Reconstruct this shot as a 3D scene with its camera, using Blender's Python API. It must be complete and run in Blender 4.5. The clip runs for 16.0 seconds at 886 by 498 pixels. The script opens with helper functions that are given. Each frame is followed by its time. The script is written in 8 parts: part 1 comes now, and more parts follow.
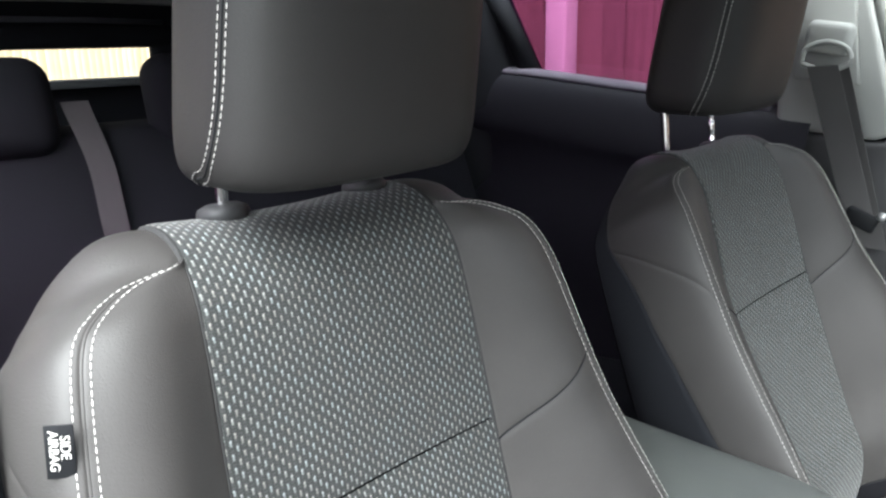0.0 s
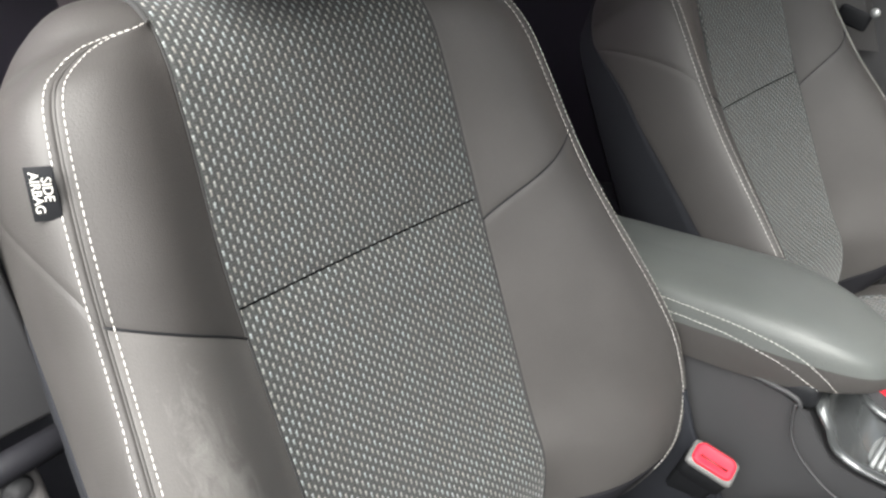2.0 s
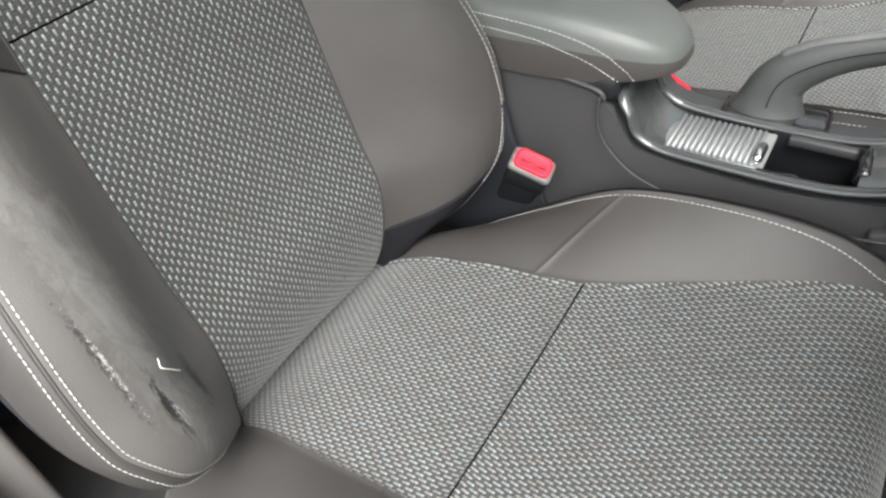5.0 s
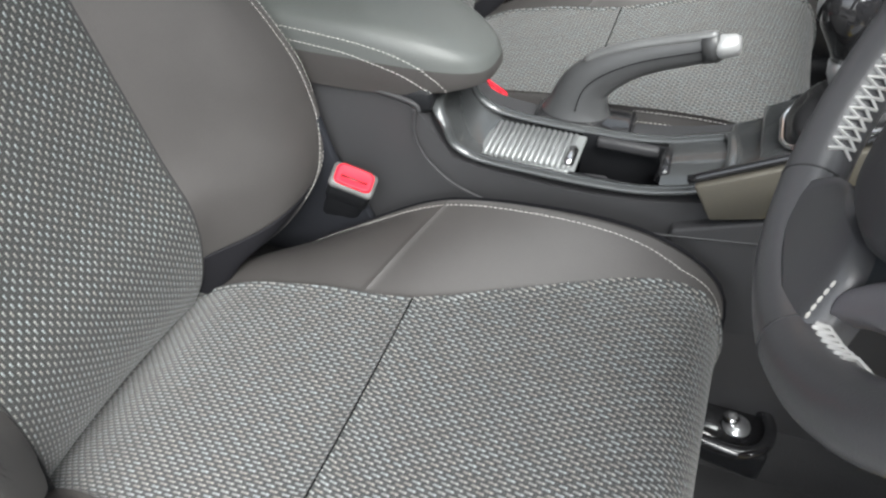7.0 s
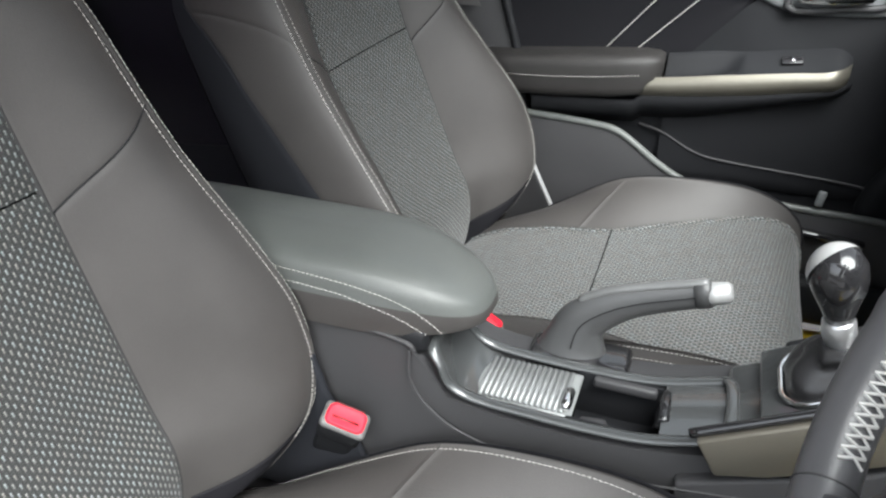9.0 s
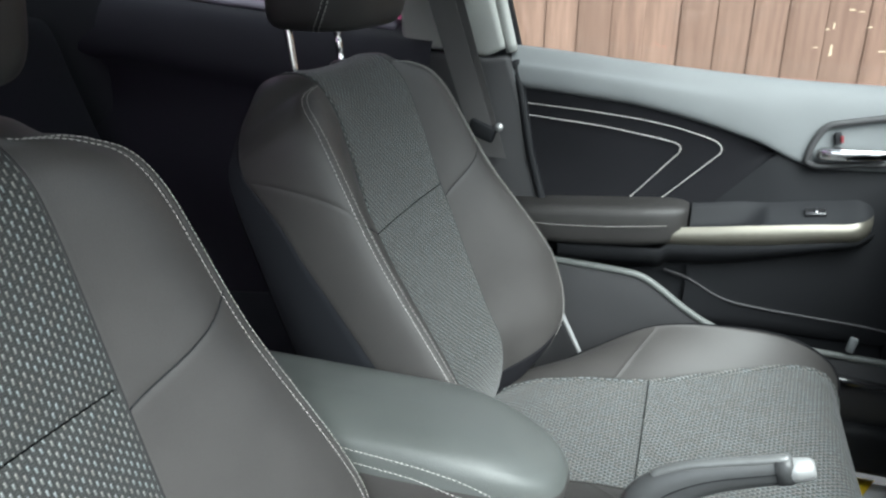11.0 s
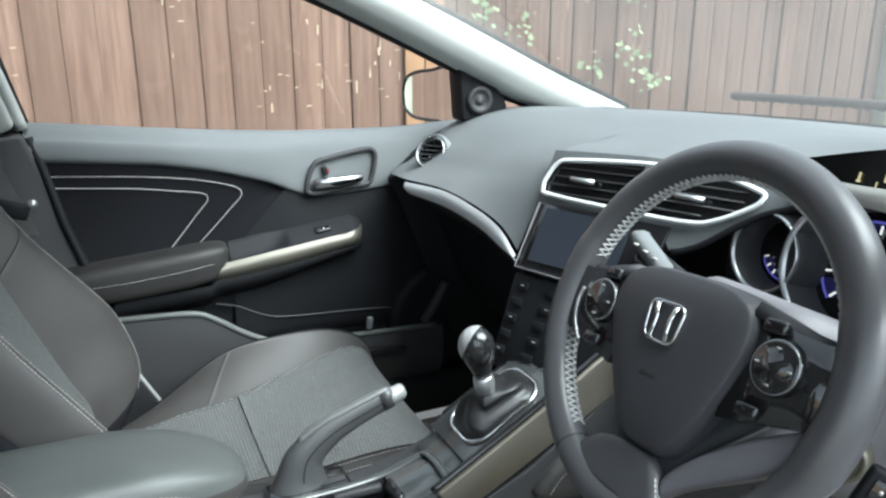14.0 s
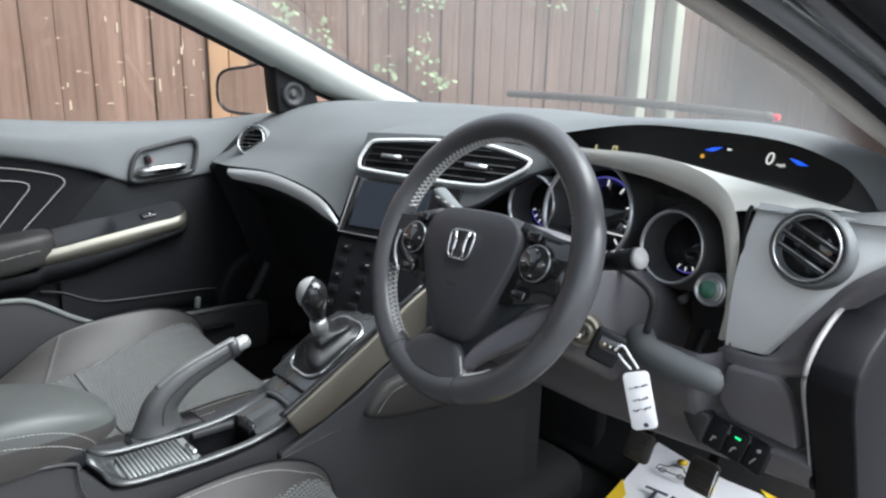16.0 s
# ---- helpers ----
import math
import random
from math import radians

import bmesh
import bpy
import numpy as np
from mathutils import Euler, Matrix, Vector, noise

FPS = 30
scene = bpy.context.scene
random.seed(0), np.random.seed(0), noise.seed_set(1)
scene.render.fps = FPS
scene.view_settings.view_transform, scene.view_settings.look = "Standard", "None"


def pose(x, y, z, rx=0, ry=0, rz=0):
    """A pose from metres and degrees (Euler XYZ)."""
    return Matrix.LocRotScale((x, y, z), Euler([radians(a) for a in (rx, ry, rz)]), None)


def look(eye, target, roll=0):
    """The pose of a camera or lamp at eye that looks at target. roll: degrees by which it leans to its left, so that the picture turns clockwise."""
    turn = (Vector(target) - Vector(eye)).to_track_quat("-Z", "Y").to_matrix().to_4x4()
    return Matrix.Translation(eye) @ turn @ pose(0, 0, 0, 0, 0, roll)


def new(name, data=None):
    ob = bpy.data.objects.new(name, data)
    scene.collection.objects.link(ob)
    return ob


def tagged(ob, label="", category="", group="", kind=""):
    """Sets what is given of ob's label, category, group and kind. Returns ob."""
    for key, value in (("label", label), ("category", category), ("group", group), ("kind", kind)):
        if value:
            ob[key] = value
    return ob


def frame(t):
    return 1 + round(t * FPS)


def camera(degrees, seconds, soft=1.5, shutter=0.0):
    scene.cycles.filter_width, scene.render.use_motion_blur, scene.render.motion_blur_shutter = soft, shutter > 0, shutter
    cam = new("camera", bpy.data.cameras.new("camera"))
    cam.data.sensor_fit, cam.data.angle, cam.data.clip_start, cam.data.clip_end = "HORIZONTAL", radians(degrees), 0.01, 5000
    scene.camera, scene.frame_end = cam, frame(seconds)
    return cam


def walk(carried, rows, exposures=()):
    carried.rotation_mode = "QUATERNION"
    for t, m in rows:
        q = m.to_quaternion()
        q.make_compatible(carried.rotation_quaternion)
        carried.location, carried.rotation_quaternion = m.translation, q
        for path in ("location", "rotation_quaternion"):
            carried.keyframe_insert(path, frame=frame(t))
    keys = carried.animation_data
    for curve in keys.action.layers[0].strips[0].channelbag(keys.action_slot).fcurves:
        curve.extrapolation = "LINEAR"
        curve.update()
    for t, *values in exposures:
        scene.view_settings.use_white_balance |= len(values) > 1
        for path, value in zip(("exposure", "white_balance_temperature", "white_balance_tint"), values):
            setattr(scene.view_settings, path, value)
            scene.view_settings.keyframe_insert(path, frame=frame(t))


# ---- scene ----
EXPO=[(0,1.92,6050,5),(1.5,1.80,6450,8),(3.5,1.72,6600,8),(7,1.58,6350,8),(9.7,1.72,6250,7),(11.8,1.7,5800,-3),(13.0,1.7,5700,-4),(14.5,1.38,5950,4),(16,1.30,6000,7)]
cam = camera(61.33, 16.0, soft=2.4)

# seconds, eye x y z, yaw, pitch, roll
PATH = [
    (0, 0.311, -0.355, 1.220, 44.50, -15.53, -1.21),
    (0.5, 0.316, -0.362, 1.194, 44.78, -17.63, -2.02),
    (1, 0.322, -0.364, 1.176, 44.89, -20.28, -2.43),
    (1.5, 0.331, -0.367, 1.159, 44.89, -23.03, -3.01),
    (2, 0.340, -0.370, 1.144, 44.61, -25.65, -3.64),
    (2.5, 0.350, -0.372, 1.128, 43.91, -28.90, -4.16),
    (3, 0.380, -0.367, 1.121, 44.92, -32.45, -5.56),
    (3.5, 0.390, -0.374, 1.107, 43.63, -35.47, -6.18),
    (4, 0.412, -0.377, 1.093, 42.55, -37.83, -6.94),
    (4.2, 0.421, -0.382, 1.082, 41.86, -38.19, -7.24),
    (6.3, 0.403, -0.368, 1.091, 24.09, -46.12, -2.08),
    (6.5, 0.423, -0.360, 1.083, 23.73, -44.87, -1.98),
    (7, 0.437, -0.337, 1.092, 20.96, -42.72, -1.01),
    (7.5, 0.451, -0.327, 1.092, 19.80, -38.65, -0.64),
    (8, 0.446, -0.307, 1.114, 19.00, -35.75, -0.06),
    (8.5, 0.432, -0.295, 1.130, 19.36, -32.68, 0.13),
    (9, 0.417, -0.289, 1.147, 20.18, -29.68, 0.20),
    (9.5, 0.402, -0.285, 1.159, 21.31, -27.13, 0.23),
    (9.7, 0.392, -0.284, 1.164, 21.62, -26.19, 0.39),
    (11.8, 0.233, -0.290, 1.221, 10.47, -19.04, -0.47),
    (12, 0.210, -0.293, 1.224, 7.42, -18.77, -0.56),
    (12.5, 0.171, -0.321, 1.213, -0.73, -17.58, -0.84),
    (13, 0.172, -0.365, 1.210, -9.49, -16.96, -0.55),
    (13.5, 0.165, -0.421, 1.212, -17.86, -16.36, -0.13),
    (14, 0.118, -0.489, 1.215, -24.37, -15.97, -0.08),
    (14.5, 0.074, -0.553, 1.214, -30.11, -15.68, 0.36),
    (15, 0.045, -0.601, 1.210, -34.56, -15.64, 0.68),
    (15.5, 0.015, -0.632, 1.204, -37.86, -15.44, 1.11),
    (16, -0.033, -0.665, 1.205, -40.18, -15.33, 1.48),
]


def eye_pose(x, y, z, yaw, pitch, roll):
    return pose(x, y, z, 90 + pitch, 0, yaw) @ pose(0, 0, 0, 0, 0, roll)


walk(cam, [(t, eye_pose(*r)) for t, *r in PATH], exposures=EXPO)
# ---- daylight: bright overcast sky ----
world = bpy.data.worlds.new("overcast_sky")
scene.world = world
world.use_nodes = True
wn = world.node_tree.nodes
sky = wn.new("ShaderNodeTexSky")
sky.sky_type, sky.sun_disc = "NISHITA", False
sky.sun_elevation, sky.sun_rotation = radians(53), radians(142.4)
sky.dust_density, sky.air_density, sky.ozone_density = 4.0, 1.0, 1.0
soften = wn.new("ShaderNodeHueSaturation")
soften.inputs["Saturation"].default_value = 0.25
world.node_tree.links.new(sky.outputs[0], soften.inputs["Color"])
world.node_tree.links.new(soften.outputs[0], wn["Background"].inputs["Color"])
wn["Background"].inputs["Strength"].default_value = 0.2

sun = new("sun", bpy.data.lights.new("sun", "SUN"))
sun.data.energy, sun.data.angle, sun.data.color = 5.0, radians(55.0), (1.0, 0.98, 0.95)
sun.matrix_world = look((0.54, -0.7, 1.18), (0.0, 0.0, 0.0))
# ---- materials ----
def node(nt, kind, **inputs):
    n = nt.nodes.new(kind)
    for k, v in inputs.items():
        n.inputs[k.replace("_", " ")].default_value = v
    return n


def material(name, color, rough=0.5, metal=0.0, grain=0.0, grain_scale=400.0, var=0.12, var_scale=6.0,
             spec=0.5, bump=0.0, coat=0.0, random_tint=0.0):
    m = bpy.data.materials.new(name)
    m.use_nodes = True
    nt = m.node_tree
    b = nt.nodes["Principled BSDF"]
    b.inputs["Roughness"].default_value, b.inputs["Metallic"].default_value = rough, metal
    b.inputs["Specular IOR Level"].default_value = spec
    b.inputs["Coat Weight"].default_value = coat
    tc = nt.nodes.new("ShaderNodeTexCoord")
    big = node(nt, "ShaderNodeTexNoise", Scale=var_scale, Detail=4.0)
    fine = node(nt, "ShaderNodeTexNoise", Scale=grain_scale, Detail=3.0)
    nt.links.new(tc.outputs["Object"], big.inputs["Vector"])
    nt.links.new(tc.outputs["Object"], fine.inputs["Vector"])
    add = nt.nodes.new("ShaderNodeMath")
    add.operation = "MULTIPLY_ADD"
    nt.links.new(big.outputs["Fac"], add.inputs[0])
    add.inputs[1].default_value, add.inputs[2].default_value = 0.75, 0.0
    mix2 = nt.nodes.new("ShaderNodeMath")
    mix2.operation = "MULTIPLY_ADD"
    nt.links.new(fine.outputs["Fac"], mix2.inputs[0])
    mix2.inputs[1].default_value = 0.25
    nt.links.new(add.outputs[0], mix2.inputs[2])
    ramp = nt.nodes.new("ShaderNodeMapRange")
    ramp.inputs["From Min"].default_value, ramp.inputs["From Max"].default_value = 0.3, 0.7
    ramp.inputs["To Min"].default_value, ramp.inputs["To Max"].default_value = 1 - var, 1 + var
    nt.links.new(mix2.outputs[0], ramp.inputs["Value"])
    col = nt.nodes.new("ShaderNodeVectorMath")
    col.operation = "SCALE"
    col.inputs[0].default_value = color[:3]
    nt.links.new(ramp.outputs[0], col.inputs["Scale"])
    out = col.outputs[0]
    if random_tint:
        oi = nt.nodes.new("ShaderNodeObjectInfo")
        r = nt.nodes.new("ShaderNodeMapRange")
        r.inputs["To Min"].default_value, r.inputs["To Max"].default_value = 1 - random_tint, 1 + random_tint
        nt.links.new(oi.outputs["Random"], r.inputs["Value"])
        c2 = nt.nodes.new("ShaderNodeVectorMath")
        c2.operation = "SCALE"
        nt.links.new(out, c2.inputs[0])
        nt.links.new(r.outputs[0], c2.inputs["Scale"])
        out = c2.outputs[0]
    nt.links.new(out, b.inputs["Base Color"])
    rr = nt.nodes.new("ShaderNodeMapRange")
    rr.inputs["To Min"].default_value, rr.inputs["To Max"].default_value = rough * 0.88, min(1, rough * 1.12)
    nt.links.new(big.outputs["Fac"], rr.inputs["Value"])
    nt.links.new(rr.outputs[0], b.inputs["Roughness"])
    if bump:
        bp = node(nt, "ShaderNodeBump", Strength=bump, Distance=0.001)
        nt.links.new(fine.outputs["Fac"], bp.inputs["Height"])
        nt.links.new(bp.outputs[0], b.inputs["Normal"])
    return m


def woven(name, base, thread, du, dv, bump=0.5, fill_u=0.5, fill_v=0.4, rough=0.85):
    """Cloth with short light threads in staggered columns over a fine cross weave; UV in metres."""
    m = bpy.data.materials.new(name)
    m.use_nodes = True
    nt = m.node_tree
    b = nt.nodes["Principled BSDF"]
    b.inputs["Roughness"].default_value = rough
    b.inputs["Specular IOR Level"].default_value = 0.25
    b.inputs["Sheen Weight"].default_value = 0.15
    uv = nt.nodes.new("ShaderNodeUVMap")
    uv.uv_map = "UVMap"
    sep = nt.nodes.new("ShaderNodeSeparateXYZ")
    nt.links.new(uv.outputs[0], sep.inputs[0])

    def math_node(op, a, c=0.0, d=0.0):
        n = nt.nodes.new("ShaderNodeMath")
        n.operation = op
        for i, s in enumerate((a, c, d)):
            if isinstance(s, (int, float)):
                n.inputs[i].default_value = s
            else:
                nt.links.new(s, n.inputs[i])
        return n.outputs[0]

    def step(value, lo, hi, a=0.0, z=1.0):
        n = nt.nodes.new("ShaderNodeMapRange")
        n.interpolation_type = "SMOOTHSTEP"
        for k, q in (("From Min", lo), ("From Max", hi), ("To Min", a), ("To Max", z)):
            n.inputs[k].default_value = q
        nt.links.new(value, n.inputs["Value"])
        return n.outputs[0]

    def blend(fac, a, z):
        n = nt.nodes.new("ShaderNodeMix")
        n.data_type = "RGBA"
        nt.links.new(fac, n.inputs["Factor"])
        for key, q in (("A", a), ("B", z)):
            if isinstance(q, tuple):
                n.inputs[key].default_value = (*q, 1)
            else:
                nt.links.new(q, n.inputs[key])
        return n.outputs["Result"]
    wob = node(nt, "ShaderNodeTexNoise", Scale=420.0, Detail=2.0)
    nt.links.new(uv.outputs[0], wob.inputs["Vector"])
    wv = math_node("MULTIPLY_ADD", wob.outputs["Fac"], 0.30, -0.15)
    row = math_node("ADD", math_node("DIVIDE", sep.outputs["X"], dv), wv)
    rowi = math_node("FLOOR", row)
    odd = math_node("ABSOLUTE", math_node("MODULO", rowi, 2.0))
    col = math_node("ADD", math_node("ADD", math_node("DIVIDE", sep.outputs["Y"], du), math_node("MULTIPLY", odd, 0.5)), wv)
    coli = math_node("FLOOR", col)
    fu = math_node("FRACT", col)
    fv = math_node("FRACT", row)
    au = math_node("ABSOLUTE", math_node("SUBTRACT", fu, 0.5))
    av = math_node("ABSOLUTE", math_node("SUBTRACT", fv, 0.5))
    mask = math_node("MULTIPLY", step(au, fill_u * 0.5 + 0.07, fill_u * 0.5 - 0.07), step(av, fill_v * 0.5 + 0.13, fill_v * 0.5 - 0.10))
    # every dash has a bright bead at its head, and its own tone
    bead = step(math_node("ABSOLUTE", math_node("SUBTRACT", fu, 0.5 + fill_u * 0.36)), 0.14, 0.03, 0.62, 1.15)
    cell = nt.nodes.new("ShaderNodeCombineXYZ")
    nt.links.new(rowi, cell.inputs[0])
    nt.links.new(coli, cell.inputs[1])
    own = nt.nodes.new("ShaderNodeTexWhiteNoise")
    own.noise_dimensions = "2D"
    nt.links.new(cell.outputs[0], own.inputs["Vector"])
    big = node(nt, "ShaderNodeTexNoise", Scale=14.0, Detail=5.0)
    nt.links.new(uv.outputs[0], big.inputs["Vector"])
    tone = math_node("MULTIPLY_ADD", own.outputs["Value"], 0.35, math_node("MULTIPLY_ADD", big.outputs["Fac"], 0.5, 0.45))
    fade = math_node("MULTIPLY", math_node("MULTIPLY", mask, bead), tone)
    # the ground: ribs of fine cross threads with dark gaps
    cross = math_node("ABSOLUTE", math_node("SUBTRACT", math_node("FRACT", math_node("ADD", math_node("MULTIPLY", col, 4.0), math_node("MULTIPLY", odd, 0.5))), 0.5))
    rib = math_node("MULTIPLY", step(cross, 0.42, 0.15), step(av, 0.5, 0.30))
    fleck = node(nt, "ShaderNodeTexNoise", Scale=1500.0, Detail=3.0)
    nt.links.new(uv.outputs[0], fleck.inputs["Vector"])
    ground = math_node("MULTIPLY", math_node("MULTIPLY_ADD", rib, 0.55, 0.2), step(fleck.outputs["Fac"], 0.30, 0.70, 0.65, 1.35))
    deep = tuple(q * 0.45 for q in base)
    light = tuple(q * 2.1 for q in base)
    pick = blend(ground, deep, light)
    warm = blend(step(own.outputs["Value"], 0.0, 1.0), tuple(q * w for q, w in zip(thread, (1.05, 0.99, 0.93))), tuple(q * w for q, w in zip(thread, (0.93, 1.01, 1.05))))
    nt.links.new(blend(fade, pick, warm), b.inputs["Base Color"])
    hh = math_node("MULTIPLY_ADD", fleck.outputs["Fac"], 0.3, math_node("MULTIPLY_ADD", rib, 0.3, mask))
    bp = node(nt, "ShaderNodeBump", Strength=bump, Distance=0.0008)
    nt.links.new(hh, bp.inputs["Height"])
    nt.links.new(bp.outputs[0], b.inputs["Normal"])
    return m


def emitter(name, color, strength):
    m = bpy.data.materials.new(name)
    m.use_nodes = True
    b = m.node_tree.nodes["Principled BSDF"]
    b.inputs["Base Color"].default_value = (0, 0, 0, 1)
    b.inputs["Emission Color"].default_value = (*color, 1)
    b.inputs["Emission Strength"].default_value = strength
    return m


def glass(name, tint, rough=0.0, body=0.0):
    """A thin pane: see-through with a tint and a mirror-like sheen."""
    m = bpy.data.materials.new(name)
    m.use_nodes = True
    nt = m.node_tree
    nt.nodes.remove(nt.nodes["Principled BSDF"])
    tr = node(nt, "ShaderNodeBsdfTransparent", Color=(*tint, 1))
    gl = node(nt, "ShaderNodeBsdfGlossy", Roughness=rough)
    fr = node(nt, "ShaderNodeFresnel", IOR=1.35)
    mx = nt.nodes.new("ShaderNodeMixShader")
    nt.links.new(fr.outputs[0], mx.inputs[0])
    nt.links.new(tr.outputs[0], mx.inputs[1])
    nt.links.new(gl.outputs[0], mx.inputs[2])
    nt.links.new(mx.outputs[0], nt.nodes["Material Output"].inputs["Surface"])
    return m


LEATHER = material("grey_leatherette", (0.0370, 0.0346, 0.0332), rough=0.54, spec=0.38, grain_scale=700, var=0.16, var_scale=11, bump=0.25)
# Worn bolster: base raised over LEATHER to stand in for light falling on it.
LEATHER_WORN = material("worn_lit_leatherette", (0.072, 0.0685, 0.066), rough=0.50, spec=0.4, grain_scale=700, var=0.14, var_scale=11, bump=0.25)


def add_wear(mat, centre, radius, colour, bare=0.30, fine=55.0, soft=0.05, stretch=1.0):
    """Scuffed, cracked patch round a spot of the seat, broken up by noise."""
    nt = mat.node_tree
    b = nt.nodes["Principled BSDF"]
    old = b.inputs["Base Color"].links[0].from_socket
    tc = nt.nodes.new("ShaderNodeTexCoord")
    sub = nt.nodes.new("ShaderNodeVectorMath")
    sub.operation = "SUBTRACT"
    sub.inputs[1].default_value = centre
    nt.links.new(tc.outputs["Object"], sub.inputs[0])
    sc = nt.nodes.new("ShaderNodeVectorMath")
    sc.operation = "DIVIDE"
    sc.inputs[1].default_value = radius
    nt.links.new(sub.outputs[0], sc.inputs[0])
    ln = nt.nodes.new("ShaderNodeVectorMath")
    ln.operation = "LENGTH"
    nt.links.new(sc.outputs[0], ln.inputs[0])
    crack = node(nt, "ShaderNodeTexNoise", Scale=fine, Detail=8.0, Roughness=0.75, Distortion=1.2)
    mp = nt.nodes.new("ShaderNodeMapping")
    mp.inputs["Scale"].default_value = (1.0, 1.0, stretch)
    nt.links.new(tc.outputs["Object"], mp.inputs["Vector"])
    nt.links.new(mp.outputs[0], crack.inputs["Vector"])
    mr = nt.nodes.new("ShaderNodeMath")
    mr.operation = "SUBTRACT"
    nt.links.new(crack.outputs["Fac"], mr.inputs[0])
    fall = nt.nodes.new("ShaderNodeMath")
    fall.operation = "MULTIPLY_ADD"
    nt.links.new(ln.outputs["Value"], fall.inputs[0])
    fall.inputs[1].default_value, fall.inputs[2].default_value = 0.28, bare
    nt.links.new(fall.outputs[0], mr.inputs[1])
    st = nt.nodes.new("ShaderNodeMapRange")
    st.inputs["From Max"].default_value = soft
    nt.links.new(mr.outputs[0], st.inputs["Value"])
    mix = nt.nodes.new("ShaderNodeMix")
    mix.data_type = "RGBA"
    mix.inputs["B"].default_value = (*colour, 1)
    nt.links.new(st.outputs[0], mix.inputs["Factor"])
    nt.links.new(old, mix.inputs["A"])
    nt.links.new(mix.outputs["Result"], b.inputs["Base Color"])


add_wear(LEATHER_WORN, (-0.006, -0.210, 0.715), (0.070, 0.018, 0.110), (0.150, 0.146, 0.140), 0.04, 60.0, 0.45, 0.35)
add_wear(LEATHER_WORN, (0.000, -0.180, 0.640), (0.060, 0.030, 0.080), (0.050, 0.052, 0.053), 0.20, 45.0, 0.30, 0.3)
add_wear(LEATHER_WORN, (0.012, -0.2395, 0.700), (0.080, 0.0060, 0.100), (0.022, 0.020, 0.019), 0.34, 260.0, 0.12, 0.5)
add_wear(LEATHER_WORN, (0.014, -0.2375, 0.690), (0.080, 0.0070, 0.100), (0.32, 0.31, 0.30), 0.43, 380.0, 0.08, 0.5)
add_wear(LEATHER_WORN, (0.026, -0.218, 0.636), (0.045, 0.0065, 0.050), (0.016, 0.015, 0.015), 0.28, 170.0, 0.14, 0.22)
add_wear(LEATHER_WORN, (0.012, -0.178, 0.614), (0.045, 0.0060, 0.040), (0.016, 0.015, 0.015), 0.26, 170.0, 0.14, 0.22)
add_wear(LEATHER_WORN, (0.030, -0.214, 0.622), (0.020, 0.0100, 0.040), (0.26, 0.26, 0.25), 0.46, 260.0, 0.08, 0.3)
LEATHER_DARK = material("black_leatherette", (0.0085, 0.0085, 0.0100), rough=0.66, spec=0.08, grain_scale=700, var=0.12, bump=0.25)
WHEEL_LEATHER = material("smooth_black_leather", (0.064, 0.064, 0.068), rough=0.31, spec=0.55, grain_scale=900, var=0.1, bump=0.15)
# Seat leatherette darkened so the headrests carry the roof's shade in their colour.
HEADREST = material("darkened_leatherette", (0.0165, 0.0155, 0.015), rough=0.56, spec=0.35, grain_scale=700, var=0.16, var_scale=9, bump=0.25)
DIAL_SHELL = material("grey_dial_housing", (0.060, 0.060, 0.063), rough=0.45, spec=0.4, grain_scale=900, var=0.1, bump=0.15)
AIRBAG = material("grained_cover_plastic", (0.040, 0.040, 0.044), rough=0.48, spec=0.45, grain_scale=900, var=0.1, bump=0.2)
FABRIC = woven("backrest_cloth", (0.0215, 0.0226, 0.0222), (0.250, 0.255, 0.247), 0.0100, 0.0049, fill_u=0.46, fill_v=0.32)
FABRIC_HEM = material("dark_hem", (0.022, 0.022, 0.022), rough=0.9, grain_scale=900, var=0.2, bump=0.3)
FABRIC_SEAT = woven("cushion_cloth", (0.026, 0.027, 0.027), (0.212, 0.212, 0.207), 0.0118, 0.0042, fill_u=0.64, fill_v=0.46)
THREAD = material("pale_thread", (0.44, 0.43, 0.405), rough=0.8, var=0.15, var_scale=300)
WHEEL_THREAD = material("grey_thread", (0.46, 0.46, 0.45), rough=0.8, var=0.1)
PLASTIC = material("soft_black_plastic", (0.030, 0.030, 0.0315), rough=0.55, spec=0.35, grain_scale=900, var=0.1, bump=0.2)
DASH = material("grey_dash_skin", (0.108, 0.115, 0.118), rough=0.62, spec=0.3, grain_scale=800, var=0.1, bump=0.3)
DASH_DARK = material("dark_dash_plastic", (0.0100, 0.0105, 0.0118), rough=0.55, spec=0.15, grain_scale=900, var=0.12, bump=0.2)
GLOSS = material("gloss_black", (0.012, 0.012, 0.013), rough=0.12, var=0.1, coat=0.5)
SMOKE = material("smoked_metal_trim", (0.170, 0.158, 0.130), rough=0.45, metal=0.65, var=0.08, grain_scale=300)
GRIP = material("smoked_grip_strip", (0.125, 0.118, 0.098), rough=0.42, metal=0.6, var=0.08, grain_scale=300)
SILVER = material("satin_silver", (0.55, 0.56, 0.57), rough=0.28, metal=0.85, var=0.06)
SILVER_TRIM = material("silver_paint_trim", (0.74, 0.76, 0.765), rough=0.38, metal=0.15, var=0.05)
CHROME = material("chrome", (0.8, 0.8, 0.8), rough=0.12, metal=1.0, var=0.03)
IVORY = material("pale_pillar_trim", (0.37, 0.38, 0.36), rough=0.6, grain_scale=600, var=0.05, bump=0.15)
# Paler copy of the dash skin; light on the end face is in its colour.
DASH_END = material("lit_grey_end_skin", (0.62, 0.64, 0.645), rough=0.42, grain_scale=800, var=0.1, bump=0.25)
